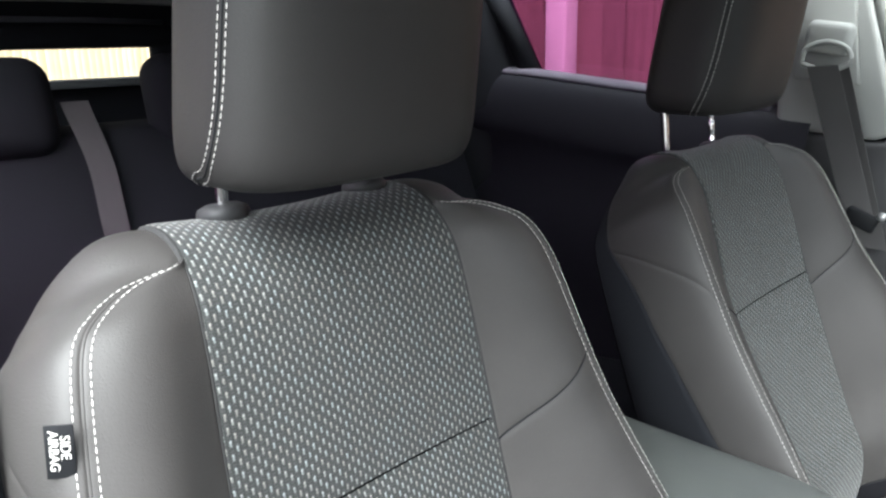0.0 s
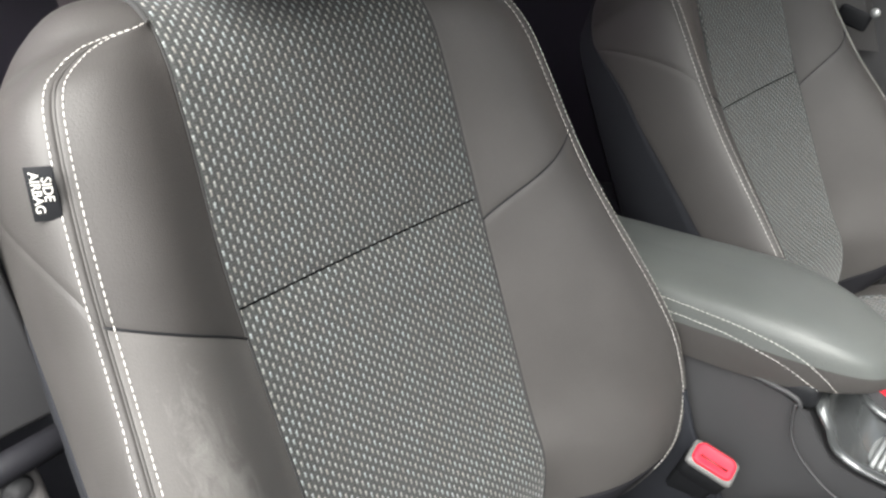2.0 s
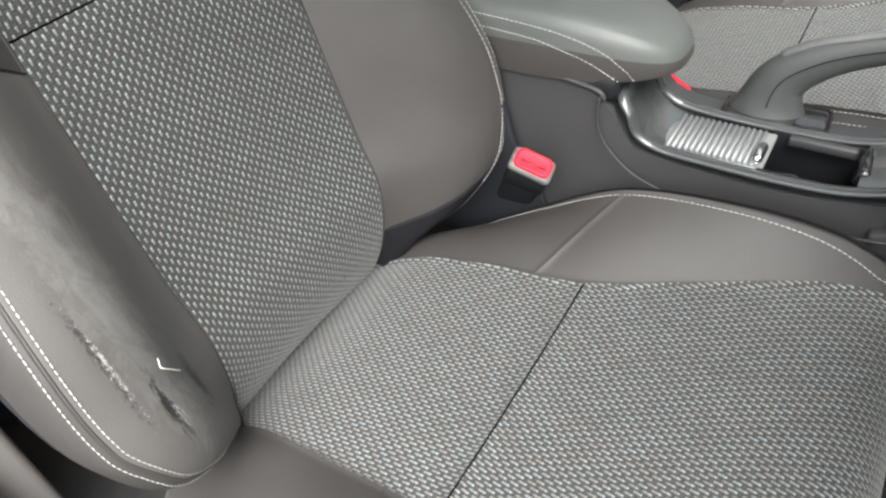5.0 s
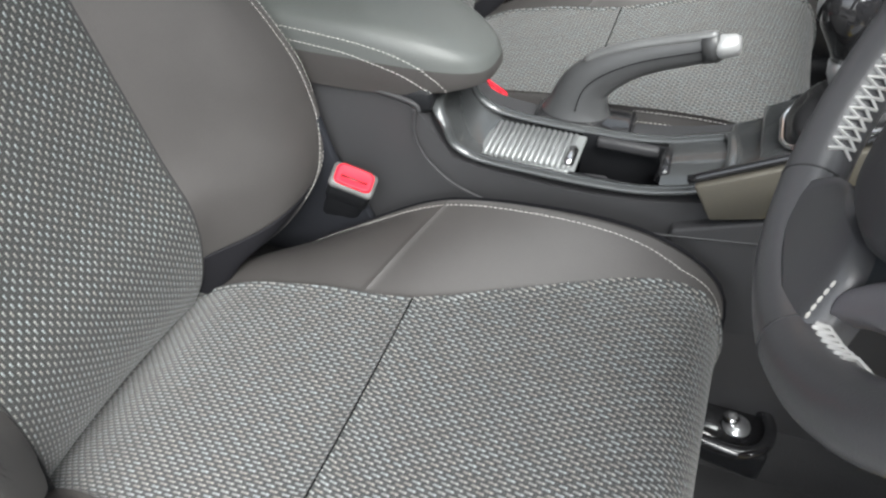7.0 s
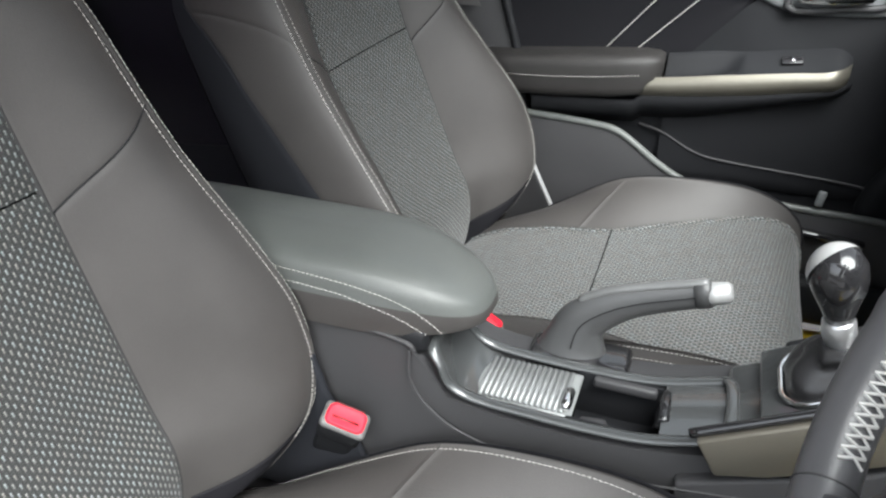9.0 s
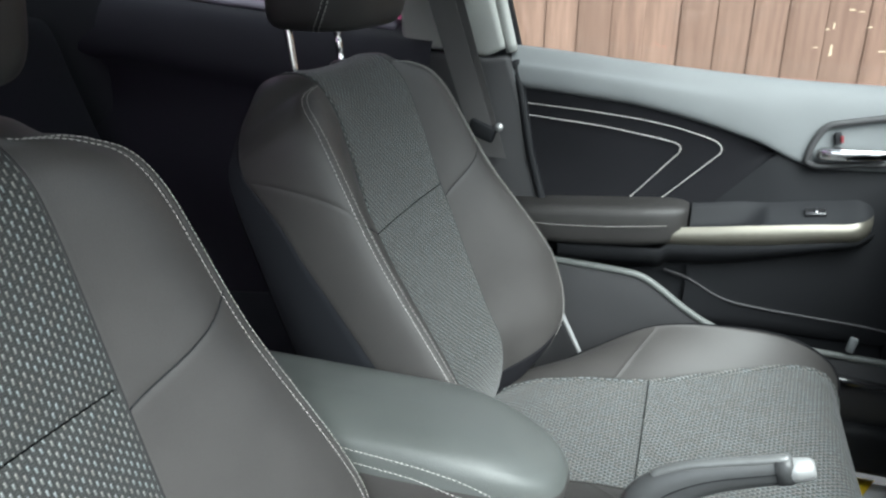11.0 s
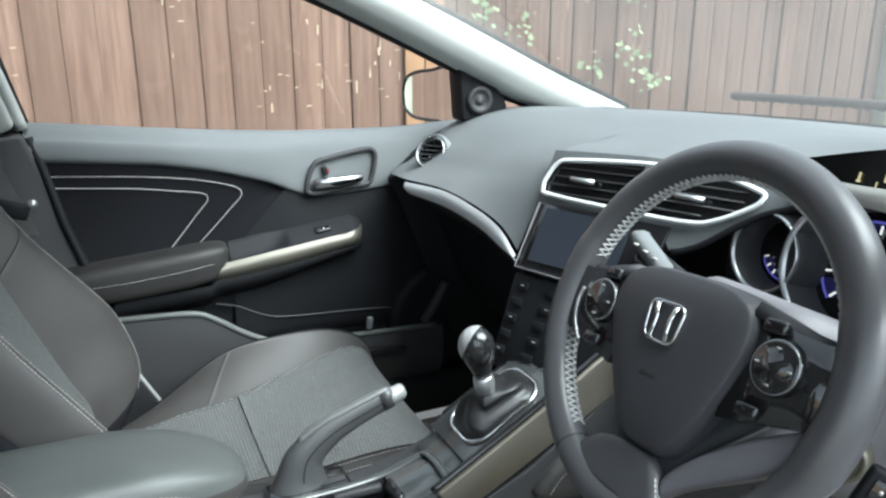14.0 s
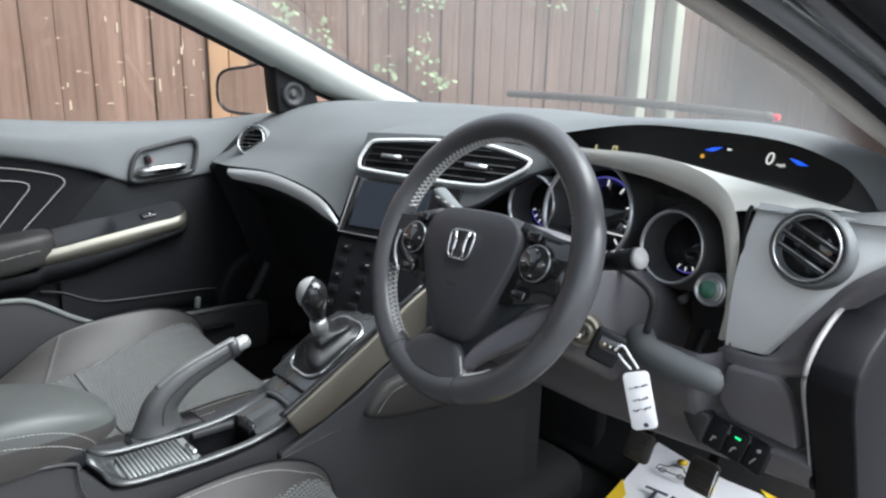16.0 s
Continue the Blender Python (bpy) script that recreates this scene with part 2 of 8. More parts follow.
# Pillar trim for the driver's side, paler than IVORY to stand in for light.
TAUPE = material("lit_taupe_pillar_trim", (0.64, 0.60, 0.56), rough=0.55, grain_scale=600, var=0.06, bump=0.15)
PILLAR_GREY = material("warm_grey_trim", (0.150, 0.141, 0.137), rough=0.55, grain_scale=700, var=0.1, bump=0.2)
SEAL = material("grey_rubber_seal", (0.20, 0.21, 0.23), rough=0.45, var=0.08)
BELT = material("black_belt_webbing", (0.062, 0.060, 0.060), rough=0.7, grain_scale=1200, var=0.1, bump=0.4)
RED = material("red_button", (0.72, 0.012, 0.03), rough=0.5, spec=0.3, var=0.05)
BUCKLE_DARK = material("dark_red_shadow_plastic", (0.10, 0.010, 0.014), rough=0.5, var=0.1)
WHITE_PLASTIC = material("pale_buckle_plastic", (0.10, 0.10, 0.098), rough=0.5, var=0.2, var_scale=60)
CARPET = material("black_carpet", (0.015, 0.015, 0.016), rough=0.95, grain_scale=500, var=0.3, bump=0.8)
# Near-black for black cloth, and with deep shade put in for the rear cabin.
NIGHT = material("near_black_shade_and_cloth", (0.0085, 0.0095, 0.0125), rough=0.85, spec=0.25, grain_scale=500, var=0.2, bump=0.4)
PAPER = material("white_paper_mat", (0.82, 0.82, 0.86), rough=0.7, var=0.05)
TAG = material("white_tag_plastic", (0.60, 0.60, 0.61), rough=0.5, var=0.06)
YELLOW = material("yellow_print", (0.85, 0.58, 0.02), rough=0.7, var=0.05)
INK = material("dark_ink", (0.03, 0.03, 0.05), rough=0.8, var=0.05)
RIB = material("ribbed_cover_paint", (0.21, 0.22, 0.22), rough=0.36, metal=0.25, var=0.06)
KNOB_CAP = material("satin_knob_cap", (0.36, 0.365, 0.365), rough=0.34, metal=0.45, var=0.05)
DARK_SPOKE = material("dark_spoke_plastic", (0.026, 0.030, 0.034), rough=0.45, grain_scale=900, var=0.1, bump=0.15)
SPOKE = material("grey_spoke_plastic", (0.15, 0.145, 0.16), rough=0.4, grain_scale=900, var=0.08, bump=0.1)
# Black plastic lifted in tone to stand in for light round the column.
COLUMN = material("lit_column_plastic", (0.120, 0.115, 0.124), rough=0.5, grain_scale=900, var=0.1, bump=0.2)
TRAY = material("satin_tray_plastic", (0.050, 0.053, 0.054), rough=0.22, metal=0.2, var=0.12, coat=0.6)
ARMREST = material("armrest_leatherette", (0.068, 0.073, 0.070), rough=0.42, spec=0.45, grain_scale=700, var=0.16, var_scale=7, bump=0.25)
STALK_CAP = material("grey_cap_plastic", (0.22, 0.215, 0.215), rough=0.5, grain_scale=900, var=0.06, bump=0.1)
BRAKE_TOP = material("satin_grey_strip", (0.105, 0.107, 0.107), rough=0.34, metal=0.2, var=0.12, var_scale=30)
LEVER = material("lever_leather", (0.042, 0.043, 0.044), rough=0.38, grain_scale=700, var=0.15, bump=0.25)
FRESH_BOARD = material("fresh_orange_board", (0.24, 0.135, 0.075), rough=0.85, grain_scale=60, var=0.15, bump=0.4, random_tint=0.1)
# Rear door skin, near-black with the cabin's shade in its colour.
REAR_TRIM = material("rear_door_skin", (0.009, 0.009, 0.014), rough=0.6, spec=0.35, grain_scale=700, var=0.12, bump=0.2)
REAR_GREY = material("rear_grey_plastic", (0.05, 0.052, 0.062), rough=0.5, spec=0.4, var=0.1)
# Sill raised and tinted to stand in for light through the purple glass.
SILL = material("purple_lit_sill", (0.13, 0.12, 0.15), rough=0.5, spec=0.4, var=0.1)
RUBBER = material("black_rubber", (0.0085, 0.0085, 0.0105), rough=0.6, spec=0.15, var=0.1)


def boards(name, dark, light, tint=0.22):
    """Weathered sawn timber: tone by board, streaks and stains along the grain."""
    m = material(name, light, rough=0.85, grain_scale=60, var=0.10, var_scale=3, bump=0.5, random_tint=tint)
    nt = m.node_tree
    b = nt.nodes["Principled BSDF"]
    old = b.inputs["Base Color"].links[0].from_socket
    tc = nt.nodes.new("ShaderNodeTexCoord")
    mp = nt.nodes.new("ShaderNodeMapping")
    mp.inputs["Scale"].default_value = (1.0, 1.0, 0.06)
    nt.links.new(tc.outputs["Object"], mp.inputs["Vector"])
    add = nt.nodes.new("ShaderNodeVectorMath")
    oi = nt.nodes.new("ShaderNodeObjectInfo")
    nt.links.new(mp.outputs[0], add.inputs[0])
    nt.links.new(oi.outputs["Random"], add.inputs[1])
    nz = node(nt, "ShaderNodeTexNoise", Scale=45.0, Detail=7.0, Roughness=0.65)
    nt.links.new(add.outputs[0], nz.inputs["Vector"])
    mr = nt.nodes.new("ShaderNodeMapRange")
    mr.inputs["From Min"].default_value, mr.inputs["From Max"].default_value = 0.30, 0.72
    nt.links.new(nz.outputs["Fac"], mr.inputs["Value"])
    mix = nt.nodes.new("ShaderNodeMix")
    mix.data_type = "RGBA"
    mix.inputs["A"].default_value = (*dark, 1)
    nt.links.new(mr.outputs[0], mix.inputs["Factor"])
    nt.links.new(old, mix.inputs["B"])
    nt.links.new(mix.outputs["Result"], b.inputs["Base Color"])
    return m


WOOD = boards("brown_fence_board", (0.105, 0.058, 0.041), (0.190, 0.115, 0.085))
WOOD_PALE = material("pale_fence_slat", (0.48, 0.36, 0.22), rough=0.85, grain_scale=60, var=0.2, bump=0.5, random_tint=0.15)
CONCRETE = material("concrete_post", (0.42, 0.42, 0.33), rough=0.9, grain_scale=120, var=0.12, bump=0.4)
RENDER_WALL = material("weathered_render", (0.26, 0.25, 0.23), rough=0.9, grain_scale=90, var=0.12, bump=0.4)
ASPHALT = material("asphalt", (0.06, 0.06, 0.06), rough=0.9, grain_scale=200, var=0.25, bump=0.6)
LEAF = material("ivy_leaf", (0.22, 0.27, 0.14), rough=0.6, var=0.3, random_tint=0.3)
PAINT = material("dark_car_paint", (0.03, 0.028, 0.032), rough=0.2, var=0.05, coat=0.6)
HEADLINER = material("grey_headliner", (0.42, 0.42, 0.40), rough=0.9, grain_scale=500, var=0.06, bump=0.3)
CLEAR = glass("clear_pane", (0.90, 0.92, 0.91))


def hazed(name, tint, amount):
    """Glass with a pale veil mixed in, standing in for reflected haze."""
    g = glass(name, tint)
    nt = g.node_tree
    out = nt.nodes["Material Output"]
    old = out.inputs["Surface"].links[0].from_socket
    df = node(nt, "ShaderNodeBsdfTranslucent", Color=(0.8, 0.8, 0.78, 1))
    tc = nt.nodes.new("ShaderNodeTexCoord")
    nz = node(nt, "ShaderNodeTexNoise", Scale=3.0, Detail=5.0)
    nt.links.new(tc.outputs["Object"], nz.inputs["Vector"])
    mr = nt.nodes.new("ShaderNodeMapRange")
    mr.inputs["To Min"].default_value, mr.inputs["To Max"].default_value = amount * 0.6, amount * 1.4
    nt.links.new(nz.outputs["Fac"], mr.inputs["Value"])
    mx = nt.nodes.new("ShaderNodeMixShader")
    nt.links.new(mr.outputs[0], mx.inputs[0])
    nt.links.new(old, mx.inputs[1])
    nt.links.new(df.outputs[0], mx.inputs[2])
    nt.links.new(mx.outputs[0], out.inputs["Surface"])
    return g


WINDSCREEN = hazed("hazed_windscreen", (0.52, 0.54, 0.54), 0.03)
PRIVACY = glass("purple_privacy_film", (0.52, 0.30, 0.50))
BLUE = emitter("blue_glow", (0.02, 0.12, 1.0), 0.45)
WHITE_GLOW = emitter("white_glow", (1.0, 0.97, 0.9), 0.33)
AMBER = emitter("amber_glow", (1.0, 0.5, 0.05), 0.3)
PALE_GLOW = emitter("pale_yellow_glow", (1.0, 0.85, 0.45), 0.25)
GREEN_GLOW = emitter("green_glow", (0.05, 0.9, 0.25), 0.8)
VIOLET = emitter("violet_glow", (0.22, 0.2, 0.9), 0.14)
PINK_GLOW = emitter("pink_white_glow", (1.0, 0.75, 0.9), 0.35)
MIRROR = material("mirror_glass", (0.8, 0.8, 0.8), rough=0.02, metal=1.0, var=0.0)
SCREEN = material("screen_glass", (0.03, 0.035, 0.045), rough=0.15, var=0.1, coat=0.5)
# ---- modelling tools ----
def part(name, bm, mat, parent=None, label="", smooth=True):
    me = bpy.data.meshes.new(name)
    bm.to_mesh(me)
    bm.free()
    me.materials.append(mat)
    if smooth:
        for p in me.polygons:
            p.use_smooth = True
    ob = new(name, me)
    if parent is not None:
        ob.parent = parent
    if label:
        tagged(ob, label)
    return ob


def thing(name, label, category, group="", kind="", at=(0, 0, 0)):
    ob = new(name)
    ob.location = at
    ob.empty_display_size = 0.05
    return tagged(ob, label, category, group, kind)


def spline(points, u):
    """Catmull-Rom through rows of numbers; u runs from 0 to len - 1."""
    n = len(points) - 1
    i = min(max(int(math.floor(u)), 0), n - 1)
    f = u - i
    p = [np.array(points[min(max(k, 0), n)], float) for k in (i - 1, i, i + 1, i + 2)]
    return 0.5 * (2 * p[1] + (p[2] - p[0]) * f + (2 * p[0] - 5 * p[1] + 4 * p[2] - p[3]) * f * f
                  + (3 * p[1] - p[0] - 3 * p[2] + p[3]) * f ** 3)


def path_points(points, n):
    m = len(points) - 1
    return [Vector(spline(points, m * k / (n - 1))) for k in range(n)]


def sheet(fn, nu, nv, flip=False, turn_uv=0.0):
    """A surface fn(u, v), u and v in 0..1, with UV laid out in metres."""
    bm = bmesh.new()
    g = [[bm.verts.new(fn(i / nu, j / nv)) for i in range(nu + 1)] for j in range(nv + 1)]
    uv = bm.loops.layers.uv.new("UVMap")
    mid = nu // 2
    lu = [[0.0] * (nu + 1) for _ in range(nv + 1)]
    for j in range(nv + 1):
        for i in range(1, nu + 1):
            lu[j][i] = lu[j][i - 1] + (g[j][i].co - g[j][i - 1].co).length
        c = lu[j][mid]
        lu[j] = [a - c for a in lu[j]]
    lv = [0.0]
    for j in range(1, nv + 1):
        lv.append(lv[-1] + (g[j][mid].co - g[j - 1][mid].co).length)
    cu, su = math.cos(radians(turn_uv)), math.sin(radians(turn_uv))
    for j in range(nv):
        for i in range(nu):
            ids = [(j, i), (j, i + 1), (j + 1, i + 1), (j + 1, i)]
            if flip:
                ids.reverse()
            f = bm.faces.new([g[a][b] for a, b in ids])
            for l, (a, b) in zip(f.loops, ids):
                l[uv].uv = (lu[a][b] * cu - lv[a] * su, lu[a][b] * su + lv[a] * cu)
    return bm


def slab(outline, depth, axis, bevel=0.0, seg=2):
    """A flat outline (3D points in one plane) given thickness along axis."""
    bm = bmesh.new()
    f = bm.faces.new([bm.verts.new(p) for p in outline])
    r = bmesh.ops.extrude_face_region(bm, geom=[f])
    vs = [v for v in r["geom"] if isinstance(v, bmesh.types.BMVert)]
    bmesh.ops.translate(bm, vec=Vector(axis) * depth, verts=vs)
    bmesh.ops.recalc_face_normals(bm, faces=bm.faces)
    if bevel:
        es = [e for e in bm.edges if len(e.link_faces) == 2 and e.calc_face_angle(0) > 0.5]
        bmesh.ops.bevel(bm, geom=es, offset=bevel, segments=seg, affect="EDGES", profile=0.5)
    return bm


def box(size, m=None, bevel=0.004, seg=2):
    bm = bmesh.new()
    bmesh.ops.create_cube(bm, size=1.0)
    bmesh.ops.scale(bm, vec=size, verts=bm.verts)
    if bevel:
        bmesh.ops.bevel(bm, geom=list(bm.edges), offset=min(bevel, 0.45 * min(size)), segments=seg, affect="EDGES", profile=0.5)
    if m is not None:
        bmesh.ops.transform(bm, matrix=m, verts=bm.verts)
    return bm


def loft(rings, caps=True, closed=True):
    bm = bmesh.new()
    vs = [[bm.verts.new(p) for p in ring] for ring in rings]
    n = len(rings[0])
    for a, b in zip(vs, vs[1:]):
        for i in range(n if closed else n - 1):
            k = (i + 1) % n
            bm.faces.new((a[i], a[k], b[k], b[i]))
    if caps and closed:
        bm.faces.new(list(reversed(vs[0])))
        bm.faces.new(vs[-1])
    bmesh.ops.recalc_face_normals(bm, faces=bm.faces)
    return bm


def tube(points, radius, n=10, closed=False, caps=True, squash=1.0, up=Vector((0, 0, 1))):
    """A round bar along points; radius a number or one for each point."""
    pts = [Vector(p) for p in points]
    rs = radius if isinstance(radius, (list, tuple)) else [radius] * len(pts)
    rings = []
    for i, p in enumerate(pts):
        a = pts[i - 1] if (i > 0 or closed) else pts[i]
        b = pts[(i + 1) % len(pts)] if (i < len(pts) - 1 or closed) else pts[i]
        t = (b - a).normalized()
        s = t.cross(up)
        s = s.normalized() if s.length > 1e-4 else t.orthogonal().normalized()
        q = s.cross(t).normalized()
        rings.append([p + (s * math.cos(w) + q * math.sin(w) * squash) * rs[i]
                      for w in (2 * math.pi * k / n for k in range(n))])
    if closed:
        rings.append(rings[0])
        bm = loft(rings, caps=False)
        bmesh.ops.remove_doubles(bm, verts=bm.verts, dist=1e-6)
        return bm
    return loft(rings, caps=caps)


def turned(profile, m, n=32):
    """A turned form: rows of (radius, height) round the local z axis of m."""
    rings = [[m @ Vector((r * math.cos(w), r * math.sin(w), h)) for w in (2 * math.pi * k / n for k in range(n))] for r, h in profile]
    return loft(rings)


def stitch_line(points, parent, step=0.0056, length=0.0040, r=0.00046, lift=0.0, name="stitching"):
    """A row of separate thread dashes along a line of points."""
    pts = [Vector(p) for p in points]
    d = [0.0]
    for a, b in zip(pts, pts[1:]):
        d.append(d[-1] + (b - a).length)

    def at(s):
        s = min(max(s, 0), d[-1])
        k = max(i for i in range(len(d)) if d[i] <= s + 1e-9)
        k = min(k, len(pts) - 2)
        f = (s - d[k]) / max(d[k + 1] - d[k], 1e-9)
        return pts[k].lerp(pts[k + 1], f)
    verts, faces = [], []
    s = 0.0
    while s + length < d[-1]:
        a, b = at(s), at(s + length)
        t = (b - a).normalized()
        u = t.orthogonal().normalized()
        w = t.cross(u)
        k = len(verts)
        mid = (a + b) / 2
        for c, rr in ((a, r * 0.55), (mid, r), (b, r * 0.55)):
            for j in range(4):
                an = math.pi / 2 * j + 0.78
                verts.append(c + (u * math.cos(an) + w * math.sin(an)) * rr)
        for q in (0, 4):
            for j in range(4):
                faces.append((k + q + j, k + q + (j + 1) % 4, k + q + 4 + (j + 1) % 4, k + q + 4 + j))
        s += step
    me = bpy.data.meshes.new(name)
    me.from_pydata([tuple(v) for v in verts], [], faces)
    me.materials.append(THREAD)
    ob = new(name, me)
    ob.parent = parent
    return tagged(ob, "pale cream stitching", kind="stuff")


def rounded_rect(cx, cy, w, h, r, n=6):
    out = []
    for sx, sy, a0 in ((1, 1, 0), (-1, 1, 90), (-1, -1, 180), (1, -1, 270)):
        for k in range(n + 1):
            a = radians(a0 + 90 * k / n)
            out.append((cx + sx * (w / 2 - r) + r * math.cos(a), cy + sy * (h / 2 - r) + r * math.sin(a)))
    return out


def text_mesh(body, size, m, mat, parent, name="lettering", depth=0.0004):
    cu = bpy.data.curves.new(name, "FONT")
    cu.body, cu.size, cu.extrude = body, size, depth
    cu.align_x, cu.align_y = "CENTER", "CENTER"
    tmp = bpy.data.objects.new(name, cu)
    scene.collection.objects.link(tmp)
    bpy.context.view_layer.update()
    me = bpy.data.meshes.new_from_object(tmp.evaluated_get(bpy.context.evaluated_depsgraph_get()))
    bpy.data.objects.remove(tmp)
    me.transform(m)
    me.materials.clear()
    me.materials.append(mat)
    ob = new(name, me)
    ob.parent = parent
    return ob
# ---- outside ----
ground = part("ground", box((120, 120, 0.2), pose(0, 0, -0.1), 0), ASPHALT, None, smooth=False)
tagged(ground, "grey asphalt yard", "ground", kind="structure")


def fence(name, label, origin, along, length, height, pitch, mat, posts=(), seed=1, thick=0.016):
    f = thing(name, label, "fence", kind="structure")
    rnd = random.Random(seed)
    a = Vector(along).normalized()
    n = Vector((-a.y, a.x, 0))
    shapes = []
    for k in range(4):
        w = pitch * (1.12 + 0.05 * k)
        bm = bmesh.new()
        tip = thick * 0.35
        outline = [(0, 0), (w, 0), (w, -tip), (w * 0.85, -thick * 0.62), (w * 0.5, -thick * 0.95), (w * 0.15, -thick * 1.10), (0.003, -thick), (0, -thick * 0.8)]
        ringa = [Vector((p[0], p[1], 0)) for p in outline]
        ringb = [Vector((p[0], p[1], height + 0.012 * k)) for p in outline]
        bm = loft([ringa, ringb])
        me = bpy.data.meshes.new("board")
        bm.to_mesh(me)
        bm.free()
        me.materials.append(mat)
        shapes.append(me)
    k, s = 0, 0.0
    while s < length and k < 300:
        b = new("board", shapes[rnd.randrange(4)])
        b.parent = f
        lean = rnd.uniform(-0.004, 0.004)
        o = Vector(origin) + a * s + n * rnd.uniform(-0.004, 0.004)
        b.matrix_basis = Matrix.Translation(o) @ Matrix((( a.x, n.x, 0, 0), (a.y, n.y, 0, 0), (0, 0, 1, 0), (0, 0, 0, 1))) @ pose(0, 0, 0, 0, degrees_(lean), degrees_(rnd.uniform(-0.03, 0.03)))
        s += pitch * rnd.uniform(0.94, 1.06)
        k += 1
    for p in posts:
        o = Vector(origin) + a * p
        part("post", box((0.1, 0.1, height + 0.2), Matrix.Translation(o - n * 0.055 + Vector((0, 0, height / 2))) @ pose(0, 0, 0, 0, 0, math.degrees(math.atan2(a.y, a.x))), 0.012), CONCRETE, f, "pale concrete post")
    return f


def degrees_(r):
    return math.degrees(r)


fence("fence_side", "brown upright feather-edge boards, weathered", (-3.2, 2.35, 0), (1, 0, 0), 8.6, 1.9, 0.110, WOOD, posts=(1.62, 7.25, 7.59), seed=2)
fence("fence_front", "brown upright board fence with concrete posts and ivy", (5.3, 2.4, 0), (0, -1, 0), 7.5, 2.0, 0.11, WOOD, seed=5)
fence("fence_rear", "pale upright slat fence behind the car", (-5.5, -5, 0), (0, 1, 0), 8.5, 2.0, 0.05, WOOD_PALE, seed=7)


# Added wall, never in view: trims and bounces low light at the door.
blocker_wall = part("wall_blocker", box((9.0, 0.2, 0.9), pose(0.0, -3.6, 0.45), 0.02), RENDER_WALL, None)
tagged(blocker_wall, "unseen low wall added to hold back low light", "wall", kind="structure")

# pale chips and scuffs on the side fence
rnd = random.Random(11)
chips = bmesh.new()
for k in range(130):
    x, z = rnd.uniform(-0.8, 2.4), rnd.uniform(0.95, 1.5)
    w, h = (rnd.uniform(0.004, 0.008), rnd.uniform(0.012, 0.05)) if rnd.random() < 0.55 else (rnd.uniform(0.012, 0.03), rnd.uniform(0.003, 0.006))
    vs = [chips.verts.new((x + a * w + rnd.uniform(-0.002, 0.002), 2.3335 - 0.001 * (k % 3), z + b * h)) for a, b in ((-0.5, -0.5), (0.5, -0.4), (0.4, 0.5), (-0.3, 0.5))]
    chips.faces.new(vs)
CHIP = material("bare_wood_chip", (0.36, 0.28, 0.20), rough=0.9, var=0.2)
tagged(part("fence_chips", chips, CHIP, bpy.data.objects["fence_side"], smooth=False), "pale chips of bare wood", kind="stuff")

for k, x in enumerate((1.27, 1.355)):
    part("fresh_board", box((0.082, 0.014, 1.86), pose(x, 2.325, 0.95), 0.003), FRESH_BOARD, bpy.data.objects["fence_side"], "newer orange board")
ivy = bmesh.new()
for x0, z0, n, sx, sz in ((1.54, 1.30, 22, 0.05, 0.05), (1.72, 1.22, 12, 0.05, 0.05), (2.08, 1.05, 18, 0.05, 0.05), (2.30, 1.13, 24, 0.06, 0.05), (2.40, 1.02, 20, 0.04, 0.03), (2.27, 1.40, 34, 0.09, 0.04), (3.3, 1.47, 24, 0.10, 0.05)):
    for k in range(n):
        c = Vector((rnd.gauss(x0, sx), 2.30 - rnd.random() * 0.05, rnd.gauss(z0, sz)))
        r = rnd.uniform(0.008, 0.020)
        m_ = Matrix.Translation(c) @ Euler((rnd.uniform(0.6, 1.6), rnd.uniform(-0.6, 0.6), rnd.uniform(-0.8, 0.8))).to_matrix().to_4x4()
        ivy.faces.new([ivy.verts.new(m_ @ Vector((r * a, r * b, 0.15 * r * abs(a)))) for a, b in ((0, -0.9), (0.7, -0.5), (0.9, 0.1), (0.35, 0.35), (0, 1.1), (-0.35, 0.35), (-0.9, 0.1), (-0.7, -0.5))])
tagged(part("ivy", ivy, LEAF, None, smooth=False), "green ivy leaves hanging on the board fence", "ivy", kind="stuff")
# ---- front seats ----
# backrest: middle line of the front face (x, z), and at each row the fabric's half width, the bolster's crest
# (half width, height above the middle) and the outer half width
BACK = [(-0.072, 0.430), (-0.041, 0.502), (-0.033, 0.580), (-0.060, 0.660), (-0.119, 0.868), (-0.151, 1.008), (-0.170, 1.053),
        (-0.206, 1.080), (-0.255, 1.083), (-0.288, 1.064)]
FAB = [(0, 0.128), (1, 0.130), (2, 0.133), (3, 0.136), (4, 0.138), (5, 0.132), (6, 0.128), (7, 0.124), (8, 0.122), (9, 0.120)]
CREST = [(0, 0.130), (1, 0.165), (1.5, 0.215), (2, 0.258), (2.5, 0.276), (3, 0.276), (4, 0.248), (5, 0.230), (5.6, 0.216), (6, 0.196), (6.25, 0.172),
         (6.42, 0.136), (6.6, 0.1265), (7, 0.126), (8, 0.124), (9, 0.122)]
BULGE = [(0, 0.015), (1, 0.035), (1.5, 0.070), (2, 0.095), (3, 0.108), (4, 0.058), (5, 0.030), (6, 0.012), (6.5, 0.006), (7, 0.004), (8, 0.002), (9, 0.0)]
OUTER = [(0, 0.215), (1, 0.240), (2, 0.284), (3, 0.298), (4, 0.274), (5, 0.258), (6, 0.238), (7, 0.212), (8, 0.178), (9, 0.145)]
